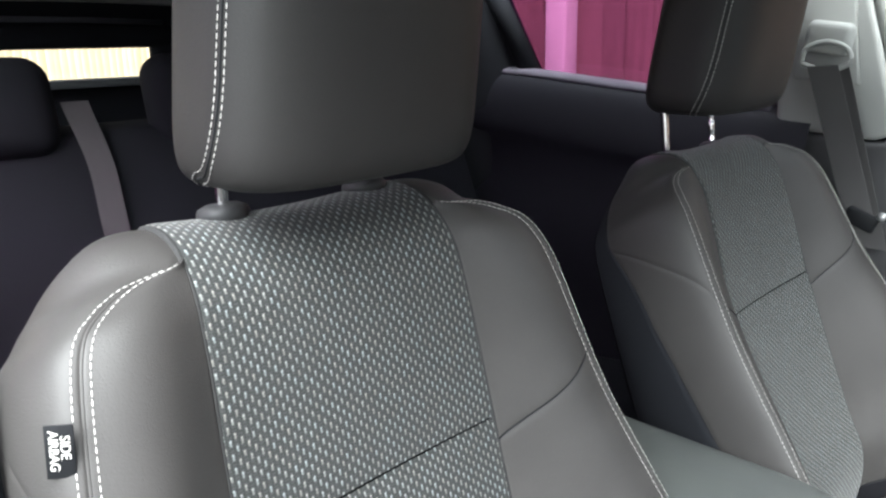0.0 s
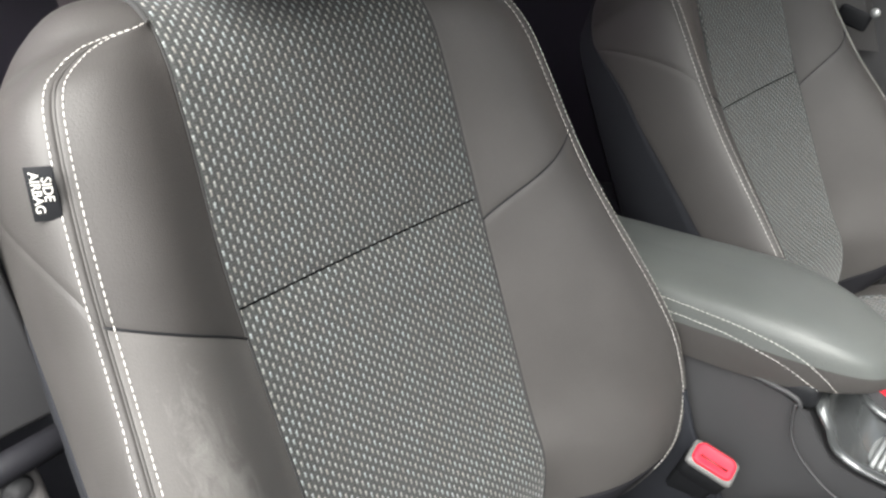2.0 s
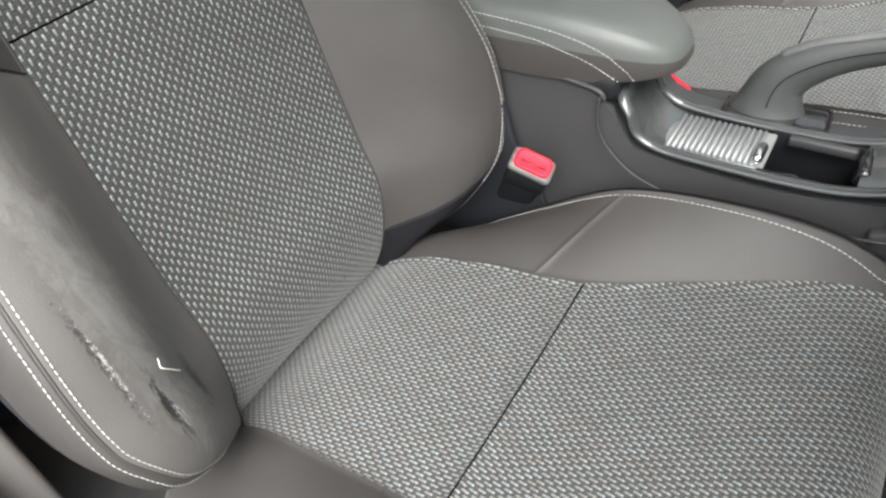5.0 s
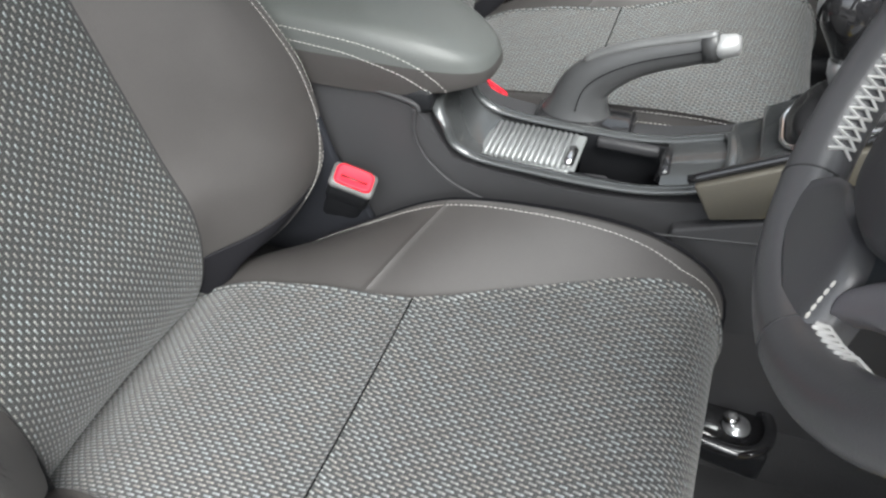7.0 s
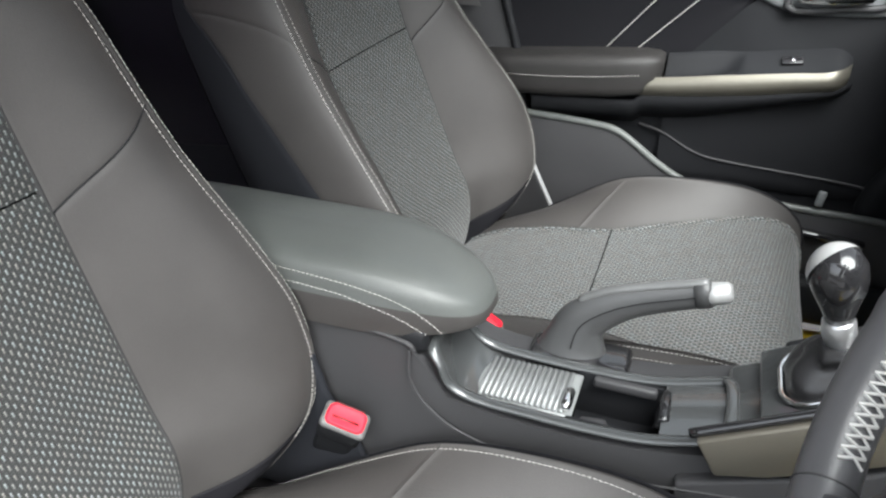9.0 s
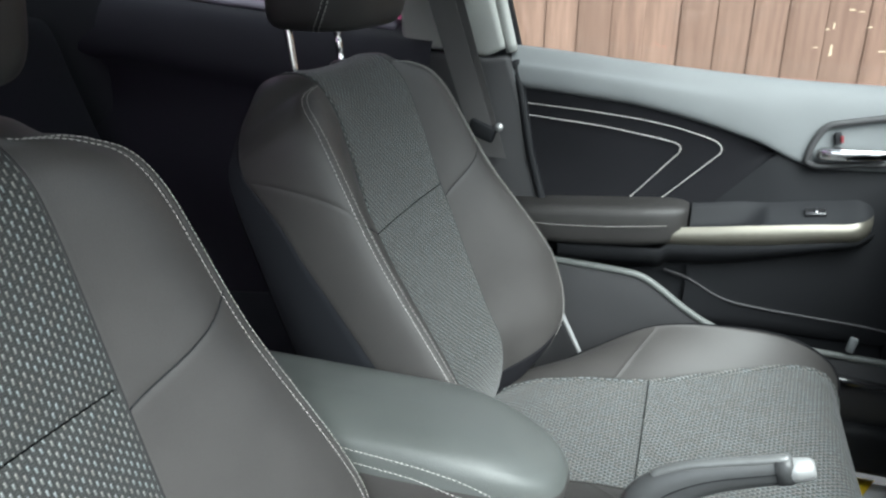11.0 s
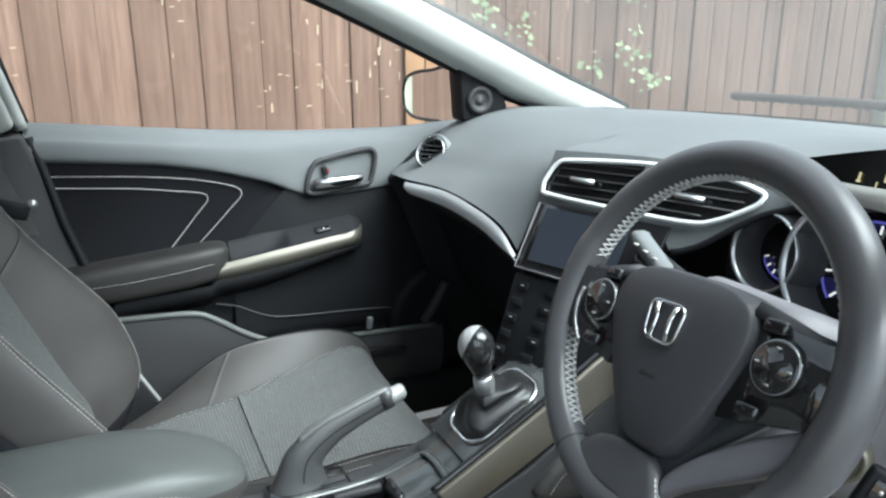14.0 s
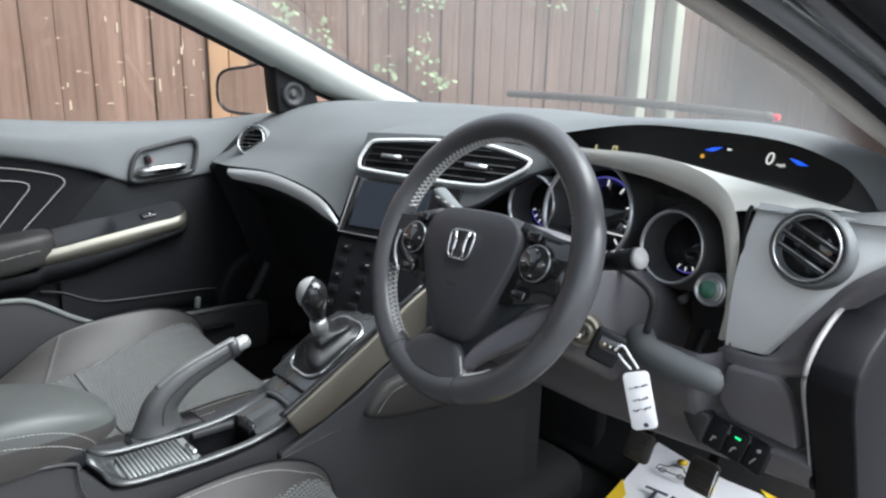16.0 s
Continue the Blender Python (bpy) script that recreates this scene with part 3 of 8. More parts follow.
PUFF = [(0, 0.006), (1.5, 0.010), (2.5, 0.017), (3.5, 0.017), (4.5, 0.014), (5.5, 0.010), (6.3, 0.004), (9, 0.003)]
# rear edge of the sides: x, z and half width at each row
REAR_X = [(0, -0.100), (3, -0.200), (4, -0.262), (5, -0.295), (6, -0.296), (7, -0.292), (8, -0.290), (9, -0.292)]
REAR_Z = [(0, 0.430), (3, 0.660), (4, 0.868), (5, 0.975), (6, 1.005), (7, 1.032), (8, 1.050), (9, 1.058)]
REAR_Y = [(0, 0.200), (3, 0.232), (4, 0.244), (5, 0.236), (6, 0.216), (7, 0.190), (8, 0.160), (9, 0.135)]


def row1(table, v):
    """Smooth, non-overshooting value of a table of (v, value) at v."""
    if not isinstance(table[0], tuple):
        return float(spline([(a,) for a in table], v)[0])
    n = len(table)
    i = max(0, min(n - 2, sum(1 for q in table if q[0] <= v) - 1))

    def slope(k):
        if k <= 0 or k >= n - 1:
            return 0.0
        d0 = (table[k][1] - table[k - 1][1]) / (table[k][0] - table[k - 1][0])
        d1 = (table[k + 1][1] - table[k][1]) / (table[k + 1][0] - table[k][0])
        return 0.0 if d0 * d1 <= 0 else 2 * d0 * d1 / (d0 + d1)
    h = table[i + 1][0] - table[i][0]
    f = min(max((v - table[i][0]) / h, 0), 1)
    return ((2 * f ** 3 - 3 * f * f + 1) * table[i][1] + (f ** 3 - 2 * f * f + f) * h * slope(i)
            + (3 * f * f - 2 * f ** 3) * table[i + 1][1] + (f ** 3 - f * f) * h * slope(i + 1))


def back_frame(v):
    p = spline(BACK, v)
    q = spline(BACK, min(v + 0.02, 9)) - spline(BACK, max(v - 0.02, 0))
    t = q / np.linalg.norm(q)
    return p, np.array((t[1], -t[0]))


def back_point(v, y, n):
    p, m = back_frame(v)
    return Vector((p[0] + n * m[0], y, p[1] + n * m[1]))


def back_fabric(v, a):
    """a in -1..1 across the cloth."""
    f = row1(FAB, v)
    return back_point(v, a * f, 0.006 * a * a)


def slimming(v, k):
    """The worn near bolster is flatter, and drawn in towards its foot."""
    if k >= 1:
        return 1.0
    return row1([(0, 0.925), (1.5, 0.947), (3.0, 0.993), (4.2, 0.990), (5.2, 0.972), (9, 0.972)], v)


FILL = {"puff": 1.0}  # how full the bolster's foam is


def back_bolster(v, s, side, k=1.0):
    """s 0 at the cloth's edge, 1 at the crest seam."""
    f, c, b = row1(FAB, v), row1(CREST, v) * slimming(v, k), row1(BULGE, v) * k
    c = max(c, f + 0.001)
    e = 0.5 - 0.5 * math.cos(math.pi * min(s, 1) ** 0.85)
    return back_point(v, side * (f + (c - f) * s), 0.0050 + (b - 0.0050) * (0.45 * s + 0.55 * e) + FILL["puff"] * row1(PUFF, v) * math.sin(math.pi * s) ** 1.2)


def rear_point(v, side=1, slim=0.0):
    return Vector((row1(REAR_X, v) + slim, side * row1(REAR_Y, v), row1(REAR_Z, v)))


def back_side(v, s, side, k=1.0, slim=0.0):
    """s 0 at the crest seam, 1 at the rear edge."""
    c, b, w = max(row1(CREST, v) * slimming(v, k), row1(FAB, v) + 0.001), row1(BULGE, v) * k, row1(OUTER, v)
    r = rear_point(v, side, slim)
    up = 0.005 * min(max((v - 5.8) / 1.2, 0), 1)
    p0, p1 = back_point(v, side * c, b), back_point(v, side * (0.35 * c + 0.65 * w + 0.006), b + 0.002 + up)
    low, f = back_point(v, side * (w + 0.004), -0.045), back_point(v, 0, 0)
    high = Vector((0.4 * f.x + 0.6 * r.x, side * w, 0.4 * f.z + 0.6 * r.z + up))
    g = min(max((v - 5.0) / 2.0, 0), 1)
    p2 = low.lerp(high, g * g * (3 - 2 * g))
    return p0 * (1 - s) ** 3 + p1 * 3 * s * (1 - s) ** 2 + p2 * 3 * s * s * (1 - s) + r * s ** 3


def leather_share(v):
    """How far back the leatherette of the side reaches before the black rear piece."""
    return row1([(0, 0.30), (1.5, 0.34), (3.0, 0.44), (4.2, 0.66), (5.0, 0.88), (9, 0.97)], v)


def tuck(t, width=0.06, depth=0.008):
    """How far an edge is drawn into its seam; t 0..1 across the panel."""
    d = min(t, 1 - t) / width
    return depth * (1 - math.sqrt(1 - (1 - d) ** 2)) if d < 1 else 0.0


def pad(fn, nu, nv, out, wu=0.05, wv=0.05, depth=0.007, flip=False, open_u=(False, False), open_v=(False, False), turn_uv=0.0):
    """A padded panel: fn(u, v) with its edges drawn in along -out(u, v); a denser grid towards the edges."""
    def ease(t):
        return t + 0.11 * -math.sin(2 * math.pi * t) / 1.0 * 0.9
    def pt(u, v):
        u, v = ease(u), ease(v)
        tu = u if not open_u[0] else max(u, 0.5)
        tu = tu if not open_u[1] else min(tu, 0.5)
        tv = v if not open_v[0] else max(v, 0.5)
        tv = tv if not open_v[1] else min(tv, 0.5)
        k = max(tuck(tu, wu, depth), tuck(tv, wv, depth))
        p = fn(u, v)
        return p - out(u, v) * k if k else p
    return sheet(pt, nu, nv, flip, turn_uv)


def normal_of(fn):
    def out(u, v):
        e = 0.01
        a = fn(min(u + e, 1), v) - fn(max(u - e, 0), v)
        b = fn(u, min(v + e, 1)) - fn(u, max(v - e, 0))
        n = a.cross(b)
        return n.normalized() if n.length > 1e-12 else Vector((1, 0, 0))
    return out


def panel(name, fn, nu, nv, mat, parent, label="", sign=1, **kw):
    base = normal_of(fn)
    out = (lambda u, v: base(u, v) * sign)
    return part(name, pad(fn, nu, nv, out, flip=sign < 0, **kw), mat, parent, label)


# cushion: middle line of the top (x, z), half widths and crest heights
SEAT = [(-0.085, 0.422), (0.006, 0.480), (0.110, 0.504), (0.215, 0.516), (0.330, 0.530), (0.430, 0.539), (0.492, 0.529), (0.520, 0.480),
        (0.518, 0.405), (0.505, 0.350)]
S_FAB = [0.135, 0.138, 0.145, 0.152, 0.194, 0.234, 0.246, 0.240, 0.240, 0.238]
S_CREST = [0.225, 0.240, 0.250, 0.256, 0.259, 0.258, 0.252, 0.2425, 0.2405, 0.2385]
S_RISE = [-0.010, -0.028, 0.010, 0.056, 0.060, 0.048, 0.024, 0.002, 0.0, 0.0]
S_OUT = [0.245, 0.258, 0.268, 0.274, 0.276, 0.270, 0.262, 0.258, 0.256, 0.250]


def seat_point(v, y, n):
    p = spline(SEAT, v)
    q = spline(SEAT, min(v + 0.02, 9)) - spline(SEAT, max(v - 0.02, 0))
    t = q / np.linalg.norm(q)
    return Vector((p[0] - n * t[1], y, p[1] + n * t[0]))


def seat_fabric(v, a):
    return seat_point(v, a * row1(S_FAB, v), 0.004 * a * a)


def seat_bolster(v, s, side):
    f, c, b = row1(S_FAB, v), row1(S_CREST, v), row1(S_RISE, v)
    return seat_point(v, side * (f + (c - f) * s), 0.0056 + (b - 0.0056) * (0.5 * s + 0.5 * s * s) + 0.012 * math.sin(math.pi * s) * min(1, (c - f) / 0.1))


def seat_side(v, s, side):
    c, b, w = row1(S_CREST, v), row1(S_RISE, v), row1(S_OUT, v)
    top = seat_point(v, side * c, b)
    k = max(0.0, 1 - max(0, v - 5.0) / 3.0)
    low = 0.36 if v < 6 else min(0.36, top.z)
    y = c + (w - c) * math.sin(min(1, s * 2.2) * math.pi / 2) - 0.02 * s * s
    z = top.z + (low - top.z) * (s ** 1.25)
    return Vector((top.x - 0.02 * s * (v > 5) * k, side * y, z))


def build_seat(name, label, at, recline=0.0, slim=0.0, thin=1.0, rise=0.0):
    seat = thing(name, label, "car seat", "front seats", at=at)
    tilt = Matrix.Translation((0, 0, 0.45)) @ pose(0, 0, 0, 0, -recline, 0) @ Matrix.Translation((0, 0, -0.45))

    def press(p):
        """Draws the top of the backrest forward where it is slimmer."""
        return Vector((-0.16 + (p.x + 0.16) * thin, p.y, p.z)) if p.x < -0.16 else p

    def T(fn):
        return lambda u, v: tilt @ press(fn(u, v))
    # backrest cloth, in two panels
    panel("upper_cloth_panel", T(lambda u, v: back_fabric(4.0 + 4.9 * v, 2 * u - 1)), 28, 44, FABRIC, seat,
          "dark cloth with pale woven dashes", wu=0.025, wv=0.10, depth=0.0030)
    panel("lower_cloth_panel", T(lambda u, v: back_fabric(0.2 + 3.79 * v, 2 * u - 1)), 28, 48, FABRIC, seat,
          "dark cloth with pale woven dashes", wu=0.025, wv=0.08, depth=0.0030)
    for side in (-1, 1):
        flat = side < 0 and not recline
        worn, kb = (LEATHER_WORN, 0.80) if flat else (LEATHER, 1.0)
        FILL["puff"] = 0.32 if side < 0 and recline else 1.0

        def split(s):
            return 3.88 + 0.34 * s

        def foot(s):
            return 1.15 - 0.10 * s if flat else 1.25 + 0.62 * s

        def turnback(s):
            return 4.22 + 0.62 * s
        panel("upper_bolster", T(lambda u, v: back_bolster(split(u) + (6.5 - split(u)) * v, u, side, kb)), 22, 40, LEATHER, seat,
              "grey leatherette bolster", sign=side, wu=0.03, wv=0.02, depth=0.0009)
        panel("lower_bolster", T(lambda u, v: back_bolster(foot(u) + (split(u) - foot(u)) * v, u, side, kb)), 26, 40, worn, seat,
              "grey leatherette bolster", sign=side, wu=0.03, wv=0.012, depth=0.0009)
        panel("bolster_foot", T(lambda u, v: back_bolster(0.5 + (foot(u) - 0.5) * v, u, side, kb)), 20, 16, LEATHER_DARK, seat,
              "black lower bolster piece", sign=side, wu=0.05, wv=0.03, depth=0.003)
        pts = []
        for k in range(25):
            v, q = split(k / 24), k / 24
            fr, m = back_frame(v)
            pts.append(tilt @ press(back_bolster(v, q, side, kb) - Vector((m[0], 0, m[1])) * 0.0007))
        part("seam", tube(pts, 0.0010, 6), DASH_DARK, seat, "dark seam")

        def lower_row(u, v):
            return 0.5 + (turnback(u) - 0.5) * v

        def upper_row(u, v):
            return turnback(u) + (8.9 - turnback(u)) * v
        panel("lower_side_panel", T(lambda u, v: back_side(lower_row(u, v), leather_share(lower_row(u, v)) * u, side, kb, slim)), 14, 44, LEATHER, seat,
              "grey leatherette side panel", sign=side, wu=0.03, wv=0.012, depth=0.0009)
        panel("upper_side_panel", T(lambda u, v: back_side(upper_row(u, v), leather_share(upper_row(u, v)) * u, side, kb, slim)), 18, 44, LEATHER, seat,
              "grey leatherette side panel", sign=side, wu=0.03, wv=0.012, depth=0.0009, open_v=(False, True))
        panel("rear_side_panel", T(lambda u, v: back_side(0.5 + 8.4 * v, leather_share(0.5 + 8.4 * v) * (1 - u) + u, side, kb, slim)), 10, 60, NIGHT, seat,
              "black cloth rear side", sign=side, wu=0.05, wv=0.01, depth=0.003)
        # welt under the crest seam and backing under the cloth's edge
        welt = [tilt @ press(back_bolster(v, 1.0, side, kb) - Vector((0.0012, side * 0.0006, 0.0004))) for v in (1.2 + 5.25 * k / 79 for k in range(80))]
        part("crest_welt", tube(welt, 0.0016, 6), LEATHER, seat, "leatherette welt")
        hem = []
        for k in range(90):
            v = 0.6 + 7.9 * k / 89
            fr, m = back_frame(v)
            hem.append(tilt @ press(back_fabric(v, side * 1.0) - Vector((m[0], 0, m[1])) * 0.0042))
        part("cloth_hem", tube(hem, 0.0034, 6), FABRIC_HEM, seat, "dark cloth hem")
        for ins in (1, -1):
            pts = []
            for k in range(130):
                v = (1.08 if flat else 1.7) + (5.34 if flat else 4.72) * k / 129
                wd = max(row1(CREST, v) - row1(FAB, v), 0.012)
                if ins > 0:
                    p = back_bolster(v, max(0.0, 1 - 0.0060 / wd), side, kb)
                else:
                    seam, s_ = back_side(v, 0.0, side, kb, slim), 0.0
                    while (back_side(v, s_, side, kb, slim) - seam).length < 0.0056 and s_ < 0.3:
                        s_ += 0.01
                    p = back_side(v, s_, side, kb, slim)
                fr, m = back_frame(v)
                pts.append(tilt @ press(p + Vector((m[0], 0, m[1])) * 0.0005 + Vector((0, side * 0.0003, 0))))
            stitch_line(pts, seat)
    # rear shell closes the backrest
    def shell(u, v):
        r = rear_point(0.5 + 8.4 * v, 1, slim)
        return tilt @ press(Vector((r.x - 0.02 * math.sin(math.pi * u) * min(1, 4 * (1 - v)), (2 * u - 1) * r.y, r.z)))
    part("rear_shell", sheet(shell, 16, 40, True), LEATHER_DARK, seat, "black seat back")
    # cushion
    up = Vector((0, 0, rise))

    def up_fabric(v, a):
        return seat_fabric(v, a) + up

    def up_bolster(v, s, side):
        return seat_bolster(v, s, side) + up

    def up_side(v, s, side):
        return seat_side(v, s, side) + up
    panel("rear_cushion_cloth", lambda u, v: up_fabric(0.1 + 2.88 * v, 1 - 2 * u), 26, 26, FABRIC_SEAT, seat,
          "grey woven cloth", sign=-1, wu=0.02, wv=0.05, depth=0.0040)
    panel("front_cushion_cloth", lambda u, v: up_fabric(3.0 + 5.6 * v, 1 - 2 * u), 34, 50, FABRIC_SEAT, seat,
          "grey woven cloth", sign=-1, wu=0.02, wv=0.05, depth=0.0045, turn_uv=8.0)
    for side in (-1, 1):
        def ssplit(s):
            return 2.45 + 0.62 * s
        panel("rear_cushion_bolster", lambda u, v: up_bolster(0.1 + (ssplit(u) - 0.1) * v, u, side), 18, 24, LEATHER, seat,
              "grey leatherette bolster", sign=side, wu=0.05, wv=0.02, depth=0.0014)
        panel("front_cushion_bolster", lambda u, v: up_bolster(ssplit(u) + (6.6 - ssplit(u)) * v, u, side), 18, 34, LEATHER, seat,
              "grey leatherette bolster", sign=side, wu=0.05, wv=0.014, depth=0.0014)
        panel("cushion_side", lambda u, v: up_side(0.1 + 8.4 * v, u, side), 14, 44, LEATHER if side < 0 else LEATHER_DARK, seat,
              "leatherette cushion side", sign=side, wu=0.04, wv=0.01, depth=0.004)
        for ins in (1, -1):
            pts = []
            for k in range(70):
                v = 0.5 + 6.2 * k / 69
                wd = max(row1(S_CREST, v) - row1(S_FAB, v), 0.012)
                p = up_bolster(v, 1 - 0.006 / wd, side) if ins > 0 else up_side(v, 0.035, side)
                pts.append(p + Vector((0, side * 0.0004, 0.0008)))
            if side < 0 or not recline:
                stitch_line(pts, seat)
        part("seam", tube([up_bolster(ssplit(k / 20), k / 20, side) - Vector((0, 0, 0.0008)) for k in range(21)], 0.0011, 6), DASH_DARK, seat, "dark seam")
        low = [up_side(2.6 + 4.6 * k / 59, 0.11, side) + Vector((0, side * 0.0006, 0)) for k in range(60)]
        stitch_line(low, seat)
    part("seat_base", box((0.46, 0.46, 0.12), pose(0.23, 0, 0.36), 0.02), LEATHER_DARK, seat, "black seat base")
    part("seat_rail", box((0.5, 0.04, 0.06), pose(0.25, -0.19, 0.275), 0.006), DASH_DARK, seat)
    part("seat_rail", box((0.5, 0.04, 0.06), pose(0.25, 0.19, 0.275), 0.006), DASH_DARK, seat)
    return seat


def build_headrest(name, label, at, lift, fore, W=0.115, H=0.103, D=0.063, side=0.0, lean=0.0, boxy=0.17, turn=(108, 72)):
    """Padded head restraint on two steel posts; at is the foot of the posts."""
    hr = thing(name, label, "headrest", "head restraints", at=at)

    def body(u, v):
        a, b = 2 * math.pi * u, math.pi * (v - 0.5)
        ca, sa, cb, sb = math.cos(a), math.sin(a), math.cos(b), math.sin(b)
        f = lambda q, e: math.copysign(abs(q) ** e, q)
        r = f(cb, boxy)
        y, x, z = W * r * f(sa, 0.42), D * r * f(ca, 0.60), H * f(sb, 0.34)
        w = 1.02 - 0.045 * (z / H)
        return Vector((x + fore + 0.018 + 0.15 * (z + H) - 0.5 * y * y, side + y * w, 0.03 + lift + H + z))
    bm = sheet(body, 64, 56)
    bmesh.ops.remove_doubles(bm, verts=bm.verts, dist=1e-5)
    bmesh.ops.recalc_face_normals(bm, faces=bm.faces)
    part("pad", bm, HEADREST, hr, "leatherette pad, shade in its colour")
    mid = Vector((fore, side, 0.03 + lift + H))

    def seam_at(v, off):
        """A line up the near front corner of the pad, further out at its foot."""
        return body(-(turn[0] - turn[1] * v + off) / 360, v)
    for off in (-3.4, 3.4):
        pts = [seam_at(0.08 + 0.87 * k / 69, off) for k in range(70)]
        stitch_line([p + (p - mid).normalized() * 0.0005 for p in pts], hr)
    part("seam", tube([seam_at(0.08 + 0.87 * k / 69, 0.0) for k in range(70)], 0.0009, 6), DASH_DARK, hr, "dark seam")
    for y in (-0.075, 0.075):
        n = 24
        pts = [Vector((lean * k / n, y, -0.02 + (0.09 + lift) * k / n)) for k in range(n + 1)]
        notch = [0.0056 - 0.0016 * (y > 0 and k % 5 == 2) for k in range(n + 1)]
        part("post", tube(pts, notch, 12), CHROME, hr, "polished steel post")
        part("post_sleeve", turned([(0.0, 0.006), (0.013, 0.006), (0.02, 0.003), (0.022, -0.002), (0.018, -0.012)],
                                   pose(0, y, 0.0, 0, -8, 0), 24), PLASTIC, hr, "black plastic sleeve")
    return hr


driver_seat = build_seat("driver_seat", "grey leatherette and woven cloth car seat, worn bolster", (0, 0.006, 0), slim=0.0, thin=0.9)
passenger_seat = build_seat("passenger_seat", "grey leatherette and woven cloth car seat beside the console", (0.085, 0.728, 0.0), recline=6, slim=0.0, thin=0.76, rise=0.016)
build_headrest("headrest", "dark leatherette headrest low on the driver seat", (-0.238, 0.022, 1.090), 0.002, 0.062, side=-0.016, H=0.098)
build_headrest("headrest", "dark leatherette headrest raised on two steel posts", (-0.222, 0.742, 1.050), 0.032, 0.018, W=0.128, H=0.112, D=0.068, lean=-0.014, boxy=0.24, turn=(86, 52))

# airbag label sewn into the driver's bolster seam
lab = thing("airbag_label", "black cloth label with white lettering sewn into the seat seam", "label")
lm_ = Matrix.Translation((-0.119, -0.2365, 0.996)) @ pose(0, 0, 0, 90, 0, 62) @ pose(0, 0, 0, 0, 6, -4) @ pose(0, 0, 0, 0, -10, 0)
part("cloth", box((0.016, 0.034, 0.0012), lm_, 0.0004), DASH_DARK, lab, "black cloth")
text_mesh("SIDE", 0.0078, lm_ @ pose(0.0030, 0.003, 0.0012, 0, 0, -90), THREAD, lab)
text_mesh("AIRBAG", 0.0074, lm_ @ pose(-0.0032, 0.001, 0.0012, 0, 0, -90), THREAD, lab)

# loose thread end at the worn spot
part("loose_thread", tube(path_points([(0.0112, -0.2020, 0.6656), (0.0116, -0.2022, 0.6630), (0.0152, -0.2048, 0.6600), (0.0150, -0.1990, 0.6520), (0.0123, -0.1903, 0.6394)], 14), 0.00055, 6), THREAD, driver_seat, "loose white thread end")
# ---- passenger door ----
def curve_of(points):
    """A function z(x) through points in rising x."""
    xs, zs = [p[0] for p in points], [p[1] for p in points]

    def f(x):
        i = max(0, min(len(xs) - 2, sum(1 for q in xs if q <= x) - 1))
        u = (x - xs[i]) / (xs[i + 1] - xs[i])
        return float(spline([(z,) for z in zs], i + min(max(u, 0), 1))[0])
    return f


door = thing("passenger_door", "dark moulded car door panel with grey upper and smoked trim", "car door")
ledge = curve_of([(-0.03, 1.056), (0.211, 1.035), (0.431, 1.018), (0.597, 1.012), (0.764, 1.012), (0.86, 1.018), (0.98, 1.024)])
fold = curve_of([(-0.03, 0.988), (0.21, 0.967), (0.319, 0.945), (0.429, 0.914), (0.513, 0.880), (0.597, 0.877), (0.707, 0.886), (0.86, 0.90), (0.98, 0.912)])


def upper_pad(u, v):
    x = -0.02 + 0.98 * u
    zt, zl = ledge(x), fold(x)
    k = [(1.175, zt - 0.012), (1.160, zt - 0.001), (1.140, zt - 0.003), (1.120, zt - 0.024), (1.109, zt - 0.5 * (zt - zl)), (1.104, zl + 0.006), (1.112, zl - 0.004)]
    p = spline(k, v * 6)
    return Vector((x, p[0], p[1]))


part("upper_pad", sheet(upper_pad, 60, 24), DASH, door, "grey soft upper pad")
part("back_panel", slab([(-0.03, 1.125, 0.36), (0.98, 1.125, 0.36), (0.98, 1.125, 0.88), (0.60, 1.125, 0.87), (0.30, 1.125, 0.94), (-0.03, 1.125, 0.985)], 0.05, (0, 1, 0), 0.004),
     DASH_DARK, door, "black door panel")


def insert(u, v):
    x = -0.012 + 0.474 * u
    zt = fold(x) - 0.004
    zb = 0.765 if x < 0.345 else 0.765 + (x - 0.345) * 1.08
    z = zt + (zb - zt) * v
    return Vector((x, 1.114 + 0.006 * math.sin(math.pi * v), min(z, zt)))


part("insert", sheet(insert, 40, 20), LEATHER_DARK, door, "black leatherette insert")
for pts in ([(0.0, 0.955), (0.155, 0.944), (0.265, 0.931), (0.335, 0.915), (0.366, 0.903), (0.372, 0.888), (0.355, 0.869), (0.27, 0.784)],
            [(0.0, 0.933), (0.154, 0.920), (0.231, 0.909), (0.282, 0.901), (0.301, 0.893), (0.300, 0.880), (0.285, 0.863), (0.214, 0.780)]):
    line = path_points([(x, 1.1125, z) for x, z in pts], 70)
    stitch_line(line, door, step=0.0055, length=0.0046, r=0.0011)
# front lower moulding with a soft swell
def front_mould(u, v):
    x = 0.34 + 0.64 * u
    zt = fold(min(x, 0.86)) - 0.004 if x > 0.462 else 0.765 + max(0, (x - 0.345)) * 1.08
    z = zt + (0.55 - zt) * v
    return Vector((x, 1.113 - 0.014 * math.sin(math.pi * v) * math.sin(math.pi * min(1, u * 1.2 + 0.05)) + 0.006 * (v > 0.97), z))


part("front_moulding", sheet(front_mould, 40, 24), DASH_DARK, door, "black moulded plastic")


